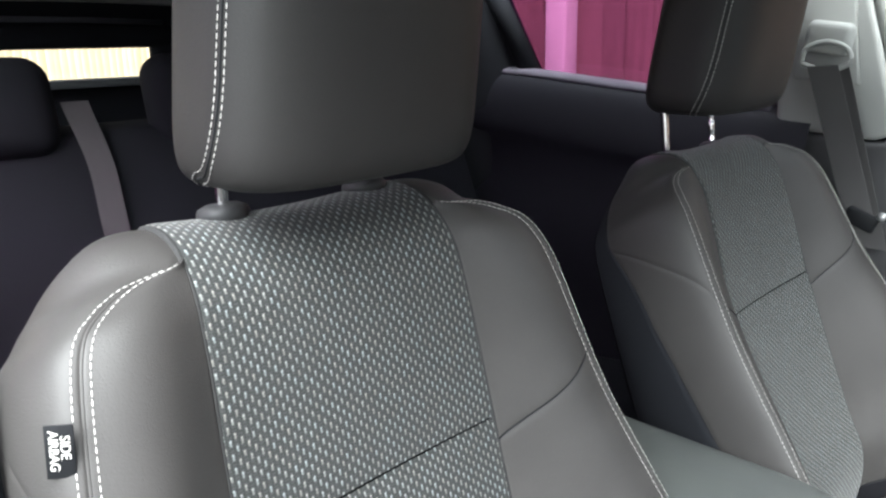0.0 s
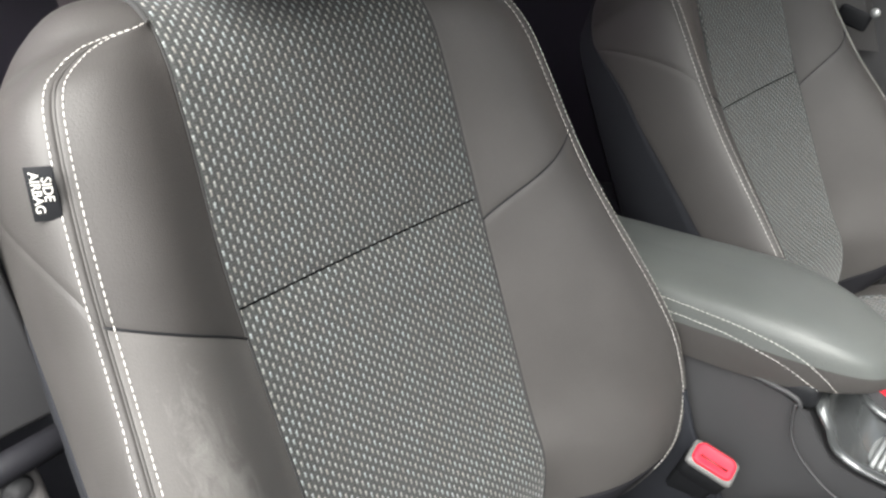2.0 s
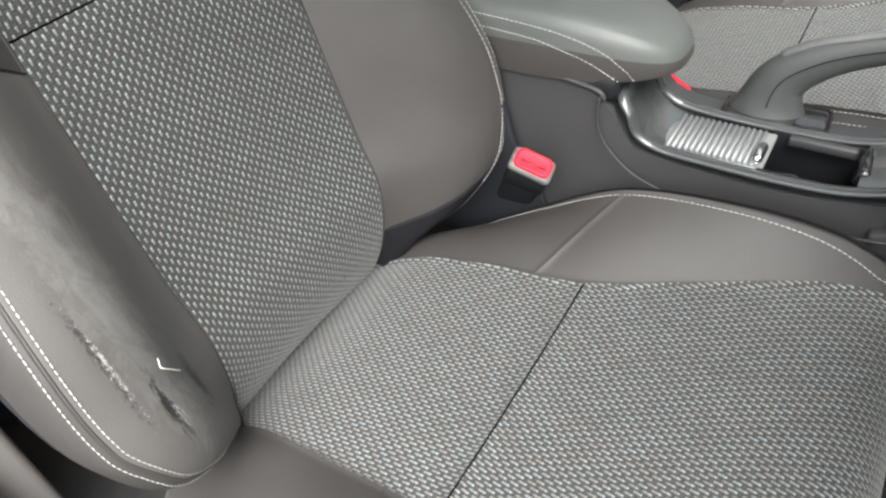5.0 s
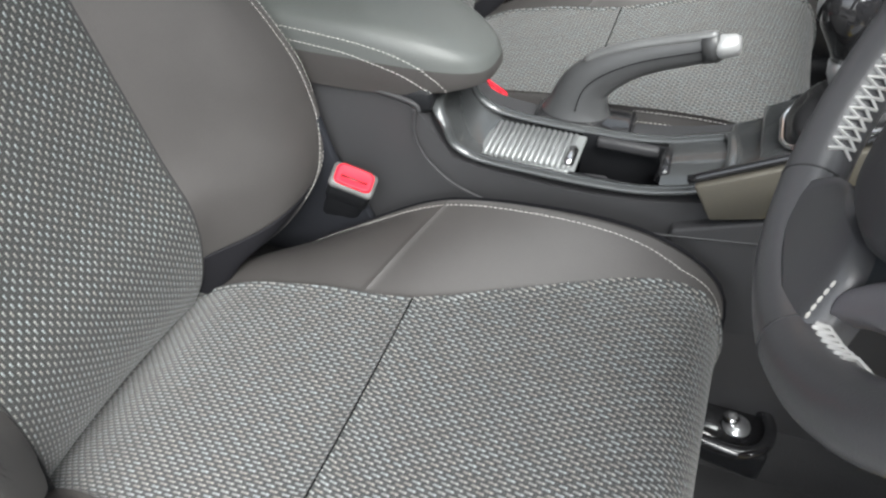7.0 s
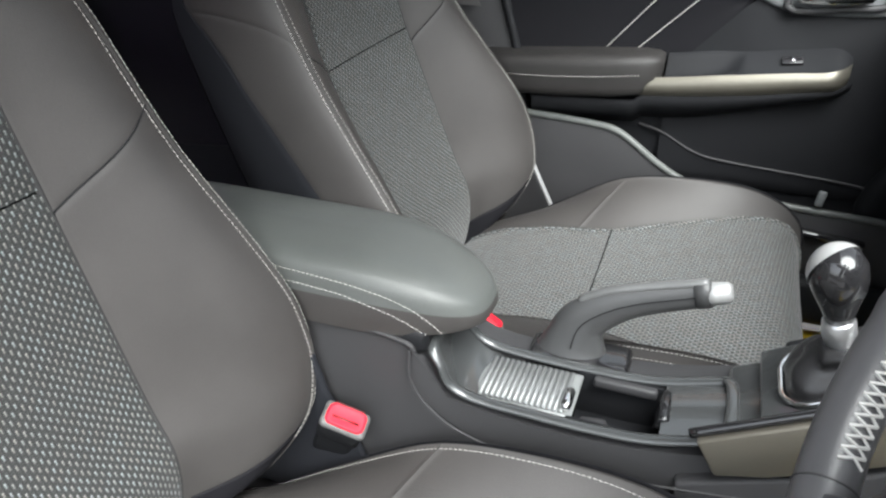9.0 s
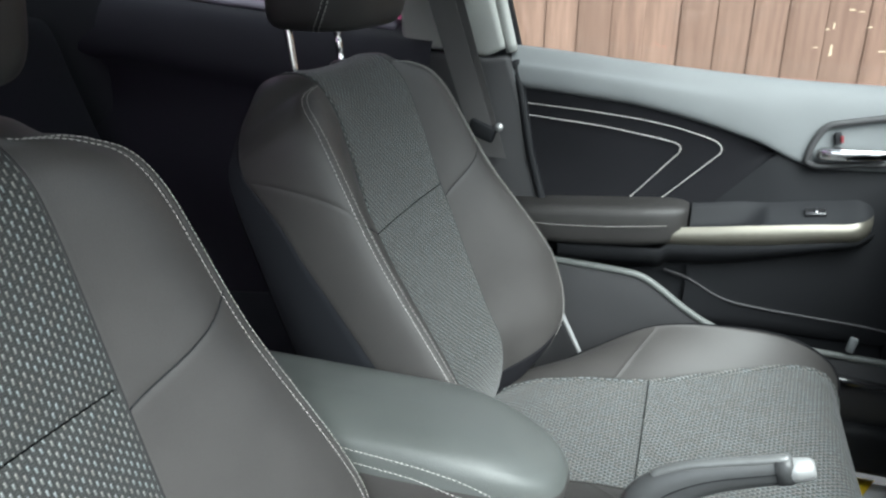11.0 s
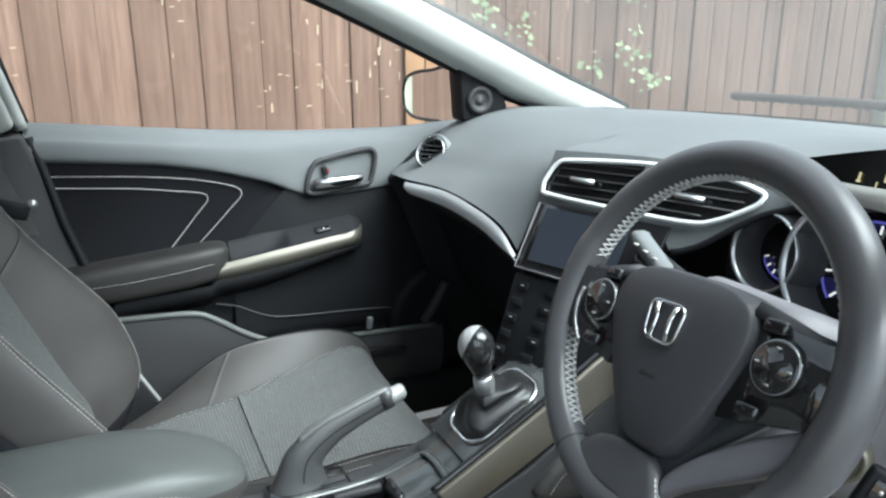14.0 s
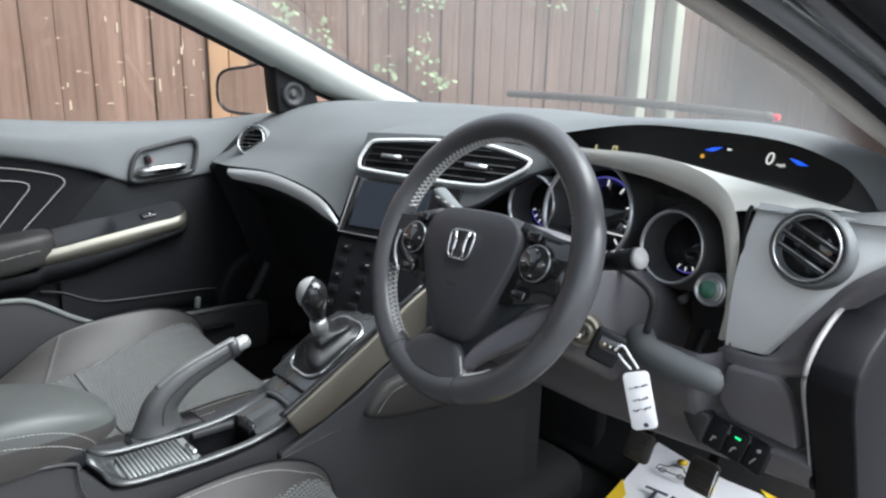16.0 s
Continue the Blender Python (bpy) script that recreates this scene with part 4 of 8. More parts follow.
def ring_section(x, yo, yi, zb, zt, n=14, e=0.55):
    cy, cz, a, b = (yo + yi) / 2, (zb + zt) / 2, (yo - yi) / 2, (zt - zb) / 2
    out = []
    for k in range(n):
        w = 2 * math.pi * k / n
        c, s = math.cos(w), math.sin(w)
        out.append(Vector((x, cy + a * math.copysign(abs(c) ** e, c), cz + b * math.copysign(abs(s) ** e, s))))
    return out


arm = [(-0.01, 1.13, 1.040, 0.702, 0.772), (0.05, 1.13, 1.036, 0.702, 0.776), (0.15, 1.13, 1.036, 0.706, 0.785), (0.25, 1.13, 1.038, 0.714, 0.793),
       (0.295, 1.13, 1.043, 0.722, 0.796), (0.318, 1.13, 1.052, 0.735, 0.794), (0.330, 1.13, 1.068, 0.755, 0.788)]
part("armrest", loft([ring_section(*a, n=28, e=0.45) for a in arm]), HEADREST, door, "padded leatherette armrest")
stitch_line(path_points([(0.0, 1.0352, 0.744), (0.1, 1.0335, 0.746), (0.2, 1.0345, 0.753), (0.295, 1.041, 0.763)], 40), door)
strip_t = curve_of([(0.290, 0.756), (0.448, 0.776), (0.579, 0.793), (0.64, 0.800)])
strip_b = curve_of([(0.290, 0.722), (0.45, 0.738), (0.614, 0.764), (0.64, 0.775)])


def strip(u, v):
    x = 0.292 + 0.34 * u
    end = max(0.0, (u - 0.86) / 0.14)
    zt, zb = strip_t(x), strip_b(x)
    z = zt + (zb - zt) * v
    z = z + end * end * (0.5 - v) * 0.010
    y = 1.062 - 0.014 * math.sin(math.pi * (0.15 + 0.8 * v)) + 0.034 * end ** 3
    return Vector((x - 0.004 * end, y, z))


part("grip_strip", sheet(strip, 44, 12), GRIP, door, "smoked metallic grip strip")


def switch_plate(u, v):
    x = 0.335 + 0.295 * u
    zt = strip_t(x)
    end = max(0.0, (u - 0.85) / 0.15)
    cup = max(0.0, 1 - (u / 0.42) ** 6) * 0.022 * math.sin(math.pi * min(1, v * 1.1))
    return Vector((x, 1.058 + 0.052 * v + 0.03 * end ** 3, zt + 0.030 * v - cup * 0.9))


part("switch_plate", sheet(switch_plate, 40, 14), DASH_DARK, door, "dark switch plate with a cup")


def under(u, v):
    x = 0.10 + 0.535 * u
    zt = strip_b(max(x, 0.29)) if x > 0.29 else 0.70 + 0.06 * (x - 0.1)
    end = max(0.0, (u - 0.88) / 0.12)
    drop = 0.055 if x < 0.40 else max(0.030, 0.055 - (x - 0.40) * 0.12)
    return Vector((x, 1.060 + 0.050 * v ** 1.6 - 0.008 * math.sin(math.pi * v) + 0.03 * end ** 3, zt - drop * v))


part("lower_swell", sheet(under, 40, 12), DASH_DARK, door, "black lower armrest swell")
part("window_switch", box((0.034, 0.016, 0.008), pose(0.536, 1.078, 0.803, 28, -7, 0), 0.002), GLOSS, door)
part("switch_tip", box((0.005, 0.010, 0.010), pose(0.537, 1.076, 0.805, 28, -7, 0), 0.002), CHROME, door)
# inner handle
bez = [(0.510, 0.887), (0.515, 0.915), (0.531, 0.946), (0.560, 0.956), (0.643, 0.971), (0.664, 0.968), (0.670, 0.950), (0.660, 0.905), (0.648, 0.893), (0.60, 0.888), (0.53, 0.880)]
loop = [Vector(spline([(x, 1.099, z) for x, z in bez] + [(bez[0][0], 1.099, bez[0][1])], 11 * k / 66)) for k in range(66)]
part("handle_bezel", tube(loop, 0.0058, 8, closed=True, up=Vector((0, 1, 0))), PLASTIC, door, "dark handle surround")
bm = bmesh.new()
f = bm.faces.new([bm.verts.new((p.x, 1.1015, p.z)) for p in loop])
r = bmesh.ops.inset_region(bm, faces=[f], thickness=0.012, depth=0.0)
bmesh.ops.translate(bm, vec=(0, 0.003, 0), verts=f.verts)
part("handle_recess", bm, DASH, door)
part("handle_lever", loft([ring_section(x, 1.098, 1.076 + d, zb, zt, 16, 0.6) for x, d, zb, zt in
                           ((0.522, 0.012, 0.897, 0.908), (0.530, 0.004, 0.893, 0.915), (0.57, 0, 0.894, 0.916), (0.61, 0, 0.898, 0.917), (0.632, 0.004, 0.902, 0.918), (0.638, 0.012, 0.908, 0.916))]),
     CHROME, door, "satin chrome pull lever")
part("lock_knob", box((0.012, 0.008, 0.022), pose(0.552, 1.098, 0.929, 0, -12, 0), 0.003), DASH_DARK, door)
part("lock_mark", box((0.005, 0.004, 0.012), pose(0.558, 1.0935, 0.929, 0, -12, 0), 0.001), BUCKLE_DARK, door)
# map pocket
rail = [(-0.02, 0.668), (0.132, 0.662), (0.22, 0.657), (0.262, 0.650), (0.300, 0.628), (0.342, 0.598), (0.389, 0.572), (0.436, 0.558), (0.575, 0.547), (0.80, 0.540)]
rl = path_points([(x, 1.064, z) for x, z in rail], 80)
part("pocket_rim", tube(rl, 0.0068, 10), ARMREST, door, "grey pocket rim")
rail_f = curve_of(rail)


def pocket(u, v):
    x = -0.02 + 0.84 * u
    z = rail_f(min(x, 0.80))
    return Vector((x, 1.062 - 0.012 * math.sin(math.pi * 0.7 * v) + 0.03 * v * v, z + (0.39 - z) * v))


part("pocket_wall", sheet(pocket, 50, 14), PLASTIC, door, "dark pocket wall")
part("pocket_crease", tube(path_points([(0.299, 1.112, 0.652), (0.345, 1.110, 0.640), (0.404, 1.108, 0.611), (0.463, 1.107, 0.600), (0.651, 1.107, 0.589), (0.72, 1.107, 0.580)], 40), 0.0025, 6), PLASTIC, door)
part("pocket_slot", box((0.11, 0.02, 0.012), pose(0.665, 1.052, 0.503, 0, 5, 0), 0.004), GLOSS, door, "black slot")
part("pocket_clip", box((0.014, 0.012, 0.03), pose(0.632, 1.060, 0.572, 0, 8, 0), 0.004), DASH, door)
spk = pose(0.835, 1.105, 0.545, 90, 0, 0)
part("speaker_grille", turned([(0.0, 0.012), (0.10, 0.012), (0.118, 0.018), (0.130, 0.014), (0.138, 0.0), (0.138, -0.02)], spk, 48), DASH_DARK, door, "round black speaker grille")
part("kick_moulding", tube(path_points([(0.775, 1.075, 0.545), (0.80, 1.075, 0.58), (0.835, 1.078, 0.64)], 10), [0.012] * 10, 8), PLASTIC, door)
# window
part("window_seal", tube([(x, 1.186, ledge(x) - 0.010) for x in np.linspace(-0.03, 0.86, 24)], 0.006, 8), DASH_DARK, door)
win = part("window_pane", slab([(-0.04, 1.19, 1.03), (0.90, 1.19, 1.0), (0.90, 1.17, 1.12), (0.45, 1.10, 1.40), (-0.10, 1.08, 1.46)], 0.004, (0, 1, 0)), CLEAR, door, "clear side glass", smooth=False)
win.visible_shadow = False
part("frame_post", tube(path_points([(-0.015, 1.165, 1.03), (-0.055, 1.14, 1.20), (-0.10, 1.09, 1.42)], 12), 0.012, 8), DASH_DARK, door, "black window frame")
part("door_edge", tube([(-0.012, 1.118, 1.03), (0.004, 1.108, 0.98), (0.03, 1.10, 0.86), (0.06, 1.10, 0.76), (0.085, 1.10, 0.62), (0.10, 1.10, 0.42)], 0.009, 8), DASH_DARK, door, "black rubber edge")
part("outer_skin", slab([(-0.03, 1.22, 0.25), (1.0, 1.22, 0.25), (1.0, 1.22, 0.99), (-0.03, 1.22, 1.02)], 0.03, (0, 1, 0), 0.01), PAINT, door, "dark painted outer skin")
# sail panel with tweeter
sail = slab([(0.842, 1.024, 1.150), (0.852, 1.024, 1.030), (0.90, 1.024, 1.028), (0.972, 1.024, 1.036), (0.960, 1.024, 1.075), (0.932, 1.024, 1.108), (0.88, 1.024, 1.128)], 0.06, (0, 1, 0), 0.006)
part("sail_panel", sail, DASH_DARK, door, "black sail panel")
tw = pose(0.892, 1.022, 1.076, 90, 0, 0)
part("tweeter", turned([(0.0, 0.006), (0.008, 0.007), (0.010, 0.002), (0.017, 0.003), (0.020, 0.007), (0.026, 0.009), (0.031, 0.005), (0.032, -0.01)], tw, 40), PLASTIC, door, "round grey tweeter")

# ---- wing mirror ----
mir = thing("wing_mirror", "dark wing mirror with a pale grey rim outside the door", "mirror", at=(0.890, 1.29, 1.070))
turn = pose(0, 0, 0, 0, 0, -66)
outl = [(-0.092, -0.035), (-0.096, 0.0), (-0.085, 0.035), (-0.055, 0.052), (0.0, 0.060), (0.095, 0.066), (0.095, -0.066), (0.03, -0.066), (-0.06, -0.060)]
loopm = [Vector(spline([(a, 0, b) for a, b in outl] + [(outl[0][0], 0, outl[0][1])], 9 * k / 54)) for k in range(54)]
rings = []
for d, s in ((0.0, 1.0), (0.02, 1.03), (0.05, 1.0), (0.085, 0.8), (0.10, 0.4)):
    rings.append([turn @ Vector((p.x * s, d, p.z * s)) for p in loopm])
part("housing", loft(rings), PAINT, mir, "dark painted housing")
part("rim", tube([turn @ (p + Vector((0, -0.002, 0))) for p in loopm], 0.0045, 8, closed=True), GLOSS, mir, "gloss dark rim")
bm = bmesh.new()
bm.faces.new([bm.verts.new(turn @ Vector((p.x * 0.94, -0.003, p.z * 0.93))) for p in loopm])
part("mirror_glass", bm, MIRROR, mir, "silvered glass", smooth=False)
part("stalk", box((0.06, 0.10, 0.05), turn @ pose(0.11, 0.05, -0.045), 0.015), PAINT, mir)
# ---- car shell ----
body = thing("car_body", "dark hatchback body shell with pale pillar trim and black carpet", "car", kind="structure")
part("floor", box((3.0, 1.54, 0.04), pose(-0.1, 0.36, 0.22), 0.01), CARPET, body, "black carpet")
part("tunnel", box((1.4, 0.24, 0.14), pose(0.5, 0.375, 0.25), 0.05, 4), CARPET, body, "carpeted tunnel")
part("firewall", box((0.05, 1.5, 0.75), pose(1.50, 0.36, 0.6), 0.01), CARPET, body)
part("toe_board", box((0.03, 1.4, 0.40), pose(1.40, 0.36, 0.40, 0, 40, 0), 0.01), CARPET, body)
part("footwell_side", box((0.50, 0.03, 0.75), pose(1.16, 1.125, 0.62), 0.008), CARPET, body, "black footwell side")
part("footwell_wall", box((0.04, 0.86, 0.72), pose(1.30, 0.74, 0.58), 0.01), CARPET, body, "black footwell wall")
part("roof", sheet(lambda u, v: Vector((0.42 - 2.2 * u, -0.24 + 1.2 * v, 1.405 + 0.055 * math.sin(math.pi * min(1, u * 1.3)) + 0.02 * math.sin(math.pi * v) - 0.10 * u * u)), 24, 12), HEADLINER, body, "grey headliner")
part("roof_skin", sheet(lambda u, v: Vector((0.44 - 2.24 * u, -0.27 + 1.26 * v, 1.44 + 0.055 * math.sin(math.pi * min(1, u * 1.3)) + 0.02 * math.sin(math.pi * v) - 0.10 * u * u)), 24, 12, True), PAINT, body, "dark painted roof")


def pillar_a(side):
    """Front pillar trim; side 1 is the passenger's, -1 the driver's."""
    ym = 0.36 + side * 0.66
    lo = [(1.10, 1.035), (0.96, 1.085), (0.82, 1.152), (0.665, 1.222), (0.538, 1.277), (0.40, 1.330)]
    hi = [(1.33, 1.035), (1.263, 1.062), (1.10, 1.128), (0.88, 1.228), (0.727, 1.293), (0.52, 1.375)]

    def fn(u, v):
        a, b = spline(lo, u * 5), spline(hi, u * 5)
        p = a + (b - a) * v
        dy = -0.022 * math.sin(math.pi * v) - 0.045 * u
        back = 0.03 * max(0, abs(v - 0.5) * 2 - 0.8) * 5
        return Vector((p[0], ym + side * (dy + back), p[1]))
    ob = part("front_pillar_trim", sheet(fn, 30, 14, side < 0), IVORY, body, "pale plastic pillar trim")

    def outer(u, v):
        q = fn(u, v)
        return Vector((q.x + 0.01, ym + side * (0.055 - 0.045 * u), q.z + 0.004))
    part("front_pillar", sheet(outer, 30, 4, side > 0), PAINT, body, "dark painted pillar")
    part("pillar_seal", tube([fn(k / 24, 0.0) + Vector((0, side * 0.012, -0.003)) for k in range(25)], 0.006, 8), DASH_DARK, body, "black rubber seal")
    part("pillar_seal", tube([fn(k / 24, 1.0) + Vector((0, side * 0.012, 0.006)) for k in range(25)], 0.008, 8), DASH_DARK, body, "black rubber seal")


def driver_pillar():
    """Front pillar round the open driver's door: trim inside, painted flange and rubber seal outside."""
    line = [(1.24, 1.02), (1.062, 1.077), (0.926, 1.121), (0.767, 1.173), (0.645, 1.209), (0.509, 1.245), (0.36, 1.28), (0.20, 1.31)]

    def along(u, dx, y, dz):
        q = spline(line, 7 * u)
        return Vector((q[0] + dx, y, q[1] + dz))
    trim = [(0.07, -0.235, 0.065), (0.035, -0.262, 0.035), (0.006, -0.279, 0.012), (0.0, -0.285, 0.006), (0.0, -0.296, 0.003), (0.002, -0.306, 0.004), (0.02, -0.309, 0.02)]
    part("front_pillar_trim", sheet(lambda u, v: along(u, *spline(trim, 6 * v)), 30, 18), TAUPE, body, "plastic pillar trim paled to look lit")
    for off, r, mat, name, lab in (((0.022, -0.326, 0.018), 0.018, RUBBER, "door_aperture", "dark painted flange"), ((0.012, -0.353, 0.010), 0.011, SEAL, "pillar_seal", "grey-blue rubber seal"),
                                   ((0.026, -0.374, 0.016), 0.016, PAINT, "door_aperture", "dark painted flange"), ((0.035, -0.405, 0.03), 0.022, RUBBER, "pillar_seal", "black rubber seal")):
        part(name, tube([along(k / 30, *off) for k in range(31)], r, 10), mat, body, lab)
    part("front_pillar", sheet(lambda u, v: along(u, 0.05 + 0.03 * v, -0.24 - 0.2 * v, 0.055), 30, 4), PAINT, body, "dark painted pillar")


pillar_a(1)
driver_pillar()
base = [(1.12, 1.10), (1.215, 0.924), (1.35, 0.728), (1.43, 0.433), (1.385, 0.119), (1.20, -0.182), (1.12, -0.38)]


def screen(u, v):
    b = spline(base, u * 6)
    t = (0.46 + 0.05 * math.sin(math.pi * u), 0.95 - 1.18 * u)
    return Vector((b[0] + (t[0] - b[0]) * v, b[1] + (t[1] - b[1]) * v, 1.045 + (1.40 - 1.045) * v + 0.03 * math.sin(math.pi * v)))


ws = part("windscreen", sheet(screen, 24, 12), WINDSCREEN, body, "windscreen glass with pale haze mixed in")
ws.visible_shadow = False
part("cowl", sheet(lambda u, v: Vector((spline(base, u * 6)[0] + 0.02 + 0.16 * v, spline(base, u * 6)[1], 1.052 - 0.03 * v)), 30, 4), DASH_DARK, body, "black scuttle panel")
part("bonnet", sheet(lambda u, v: Vector((1.45 + 0.95 * v - 0.35 * abs(2 * u - 1) ** 3, -0.42 + 1.56 * u, 1.035 - 0.16 * v - 0.03 * v * v - 0.05 * abs(2 * u - 1) ** 2)), 20, 12), PAINT, body, "dark painted bonnet")
WIPER = material("brown_rubber_strip", (0.055, 0.035, 0.030), rough=0.6, var=0.2, var_scale=40)
wp = [(1.55 - 0.02 * abs(k / 60 - 0.5), 0.92 - 0.80 * k / 60, 1.071 + 0.006 * math.sin(math.pi * k / 60)) for k in range(61)]
part("scuttle_strip", tube(wp, [0.009 + 0.003 * (k % 2) for k in range(61)], 8), WIPER, body, "ribbed brown rubber strip")
part("strip_end", box((0.02, 0.016, 0.016), pose(1.55, 0.118, 1.071), 0.004), RED, body, "small red end piece")
# sill and centre pillar
part("pillar_trim", slab([(-0.235, 1.105, 1.050), (-0.064, 1.105, 1.036), (-0.030, 1.105, 1.052), (-0.062, 1.095, 1.170), (-0.098, 1.080, 1.300), (-0.14, 1.06, 1.42), (-0.26, 1.06, 1.42), (-0.235, 1.09, 1.20)], 0.04, (0, 1, 0), 0.010, 3), IVORY, body, "pale centre pillar trim")
part("pillar_edge", tube(path_points([(-0.020, 1.128, 1.045), (-0.055, 1.118, 1.18), (-0.11, 1.085, 1.38)], 12), 0.011, 8), IVORY, body)
part("pillar_foot", slab([(-0.24, 1.100, 1.047), (-0.062, 1.100, 1.034), (-0.020, 1.100, 1.040), (0.00, 1.100, 0.985), (0.060, 1.100, 0.76), (0.085, 1.100, 0.45), (-0.24, 1.100, 0.45)], 0.05, (0, 1, 0), 0.012, 3), PLASTIC, body, "grey lower pillar trim")
part("pillar_backing", slab([(-0.24, 1.150, 0.90), (-0.01, 1.150, 0.90), (-0.035, 1.150, 1.10), (-0.24, 1.150, 1.16)], 0.02, (0, 1, 0)), DASH_DARK, body, "black pillar backing", smooth=False)
part("door_sill", box((1.6, 0.10, 0.10), pose(0.3, 1.10, 0.36), 0.02), DASH_DARK, body, "black sill")
part("door_sill", box((1.9, 0.10, 0.10), pose(0.25, -0.40, 0.36), 0.02), DASH_DARK, body, "black sill")
# driver side centre pillar, seen past the seat
part("pillar_foot", slab([(-0.165, -0.262, 0.35), (-0.165, -0.279, 0.795), (-0.165, -0.355, 0.795), (-0.165, -0.312, 0.42)], 0.03, (-1, 0, 0), 0.012, 3), PILLAR_GREY, body, "grey lower pillar trim")
part("pillar_top", slab([(-0.168, -0.250, 0.822), (-0.185, -0.262, 1.02), (-0.185, -0.36, 1.02), (-0.168, -0.350, 0.822)], 0.03, (-1, 0, 0), 0.006), PLASTIC, body, "dark upper pillar trim")
part("pillar_strap", tube([(-0.158, -0.36, 0.805), (-0.158, -0.248, 0.812)], 0.011, 10), RUBBER, body, "black strap across the pillar")
part("pillar_clip", turned([(0, 0.004), (0.009, 0.003), (0.011, 0.0)], pose(-0.163, -0.297, 0.785, 0, 90, 0), 16), PLASTIC, body)
part("pillar_seal", slab([(-0.20, -0.30, 0.35), (-0.20, -0.30, 1.02), (-0.20, -0.42, 1.02), (-0.20, -0.42, 0.35)], 0.03, (-1, 0, 0), 0.01), RUBBER, body, "black pillar seal")

# ---- rear side, passenger ----
sill_z = curve_of([(-1.30, 1.165), (-0.864, 1.148), (-0.525, 1.117), (-0.232, 1.088), (-0.15, 1.08)])


def rear_panel(u, v):
    x = -1.30 + 1.13 * u
    zt = sill_z(x)
    k = [(1.165, zt), (1.145, zt + 0.002), (1.105, zt - 0.018), (1.085, zt - 0.07), (1.080, zt - 0.14), (1.095, zt - 0.2), (1.085, 0.70), (1.10, 0.40)]
    p = spline(k, v * 7)
    return Vector((x, p[0], p[1]))


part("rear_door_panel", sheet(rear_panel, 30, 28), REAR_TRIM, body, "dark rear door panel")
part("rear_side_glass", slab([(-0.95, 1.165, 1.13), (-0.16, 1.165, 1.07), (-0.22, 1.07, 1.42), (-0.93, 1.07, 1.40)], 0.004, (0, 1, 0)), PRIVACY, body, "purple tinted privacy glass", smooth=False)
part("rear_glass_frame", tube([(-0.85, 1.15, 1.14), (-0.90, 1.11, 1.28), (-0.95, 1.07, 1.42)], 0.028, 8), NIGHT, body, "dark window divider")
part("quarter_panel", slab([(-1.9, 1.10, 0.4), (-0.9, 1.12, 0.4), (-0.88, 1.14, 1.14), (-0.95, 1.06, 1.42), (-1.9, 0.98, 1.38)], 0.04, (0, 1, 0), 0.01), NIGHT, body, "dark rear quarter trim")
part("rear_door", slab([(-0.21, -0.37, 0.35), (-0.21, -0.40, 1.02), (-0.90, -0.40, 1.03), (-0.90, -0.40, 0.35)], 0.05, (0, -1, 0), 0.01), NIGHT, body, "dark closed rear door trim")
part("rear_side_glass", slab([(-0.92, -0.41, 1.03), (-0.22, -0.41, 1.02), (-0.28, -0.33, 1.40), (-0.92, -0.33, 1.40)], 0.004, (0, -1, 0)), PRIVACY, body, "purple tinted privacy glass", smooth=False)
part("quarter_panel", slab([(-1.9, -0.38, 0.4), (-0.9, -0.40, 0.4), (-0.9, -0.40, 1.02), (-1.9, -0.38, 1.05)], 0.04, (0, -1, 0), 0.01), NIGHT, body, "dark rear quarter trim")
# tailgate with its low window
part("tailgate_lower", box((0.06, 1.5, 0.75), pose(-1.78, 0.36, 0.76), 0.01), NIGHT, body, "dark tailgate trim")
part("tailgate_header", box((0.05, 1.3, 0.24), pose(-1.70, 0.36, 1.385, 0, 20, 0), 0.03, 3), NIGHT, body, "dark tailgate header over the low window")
part("header_rib", tube([(-1.685, -0.2, 1.292), (-1.685, 0.42, 1.290), (-1.688, 0.62, 1.284)], 0.007, 10), REAR_GREY, body, "grey moulded rib")
part("header_rib", tube([(-1.650, -0.2, 1.372), (-1.650, 0.30, 1.366), (-1.652, 0.50, 1.350)], 0.006, 10), REAR_GREY, body, "grey moulded rib")
part("tailgate_ledge", box((0.10, 1.1, 0.02), pose(-1.72, 0.36, 1.135), 0.006), DASH, body, "pale grey ledge")
part("spoiler_bar", box((0.06, 1.3, 0.06), pose(-1.74, 0.36, 1.252, 0, 15, 0), 0.02), NIGHT, body, "dark bar across the rear window")
part("tailgate_side", box((0.06, 0.42, 0.4), pose(-1.75, 0.82, 1.25), 0.05, 4), NIGHT, body, "dark rear pillar")
part("tailgate_side", box((0.06, 0.3, 0.4), pose(-1.75, -0.20, 1.25), 0.05, 4), NIGHT, body, "dark rear pillar")
rg = part("rear_glass", slab([(-1.79, -0.1, 1.14), (-1.79, 0.8, 1.14), (-1.74, 0.75, 1.40), (-1.74, -0.05, 1.40)], 0.004, (-1, 0, 0)), CLEAR, body, "clear rear glass", smooth=False)
rg.visible_shadow = False

part("rear_sill", tube([(-1.25 + 0.05 * k, 1.135, sill_z(-1.25 + 0.05 * k) - 0.006) for k in range(21)], 0.026, 12, squash=0.5), SILL, body, "sill tinted to look lit through the purple glass")
# ---- rear bench ----
bench = thing("rear_bench", "dark cloth rear bench seat in deep shade", "rear seat")


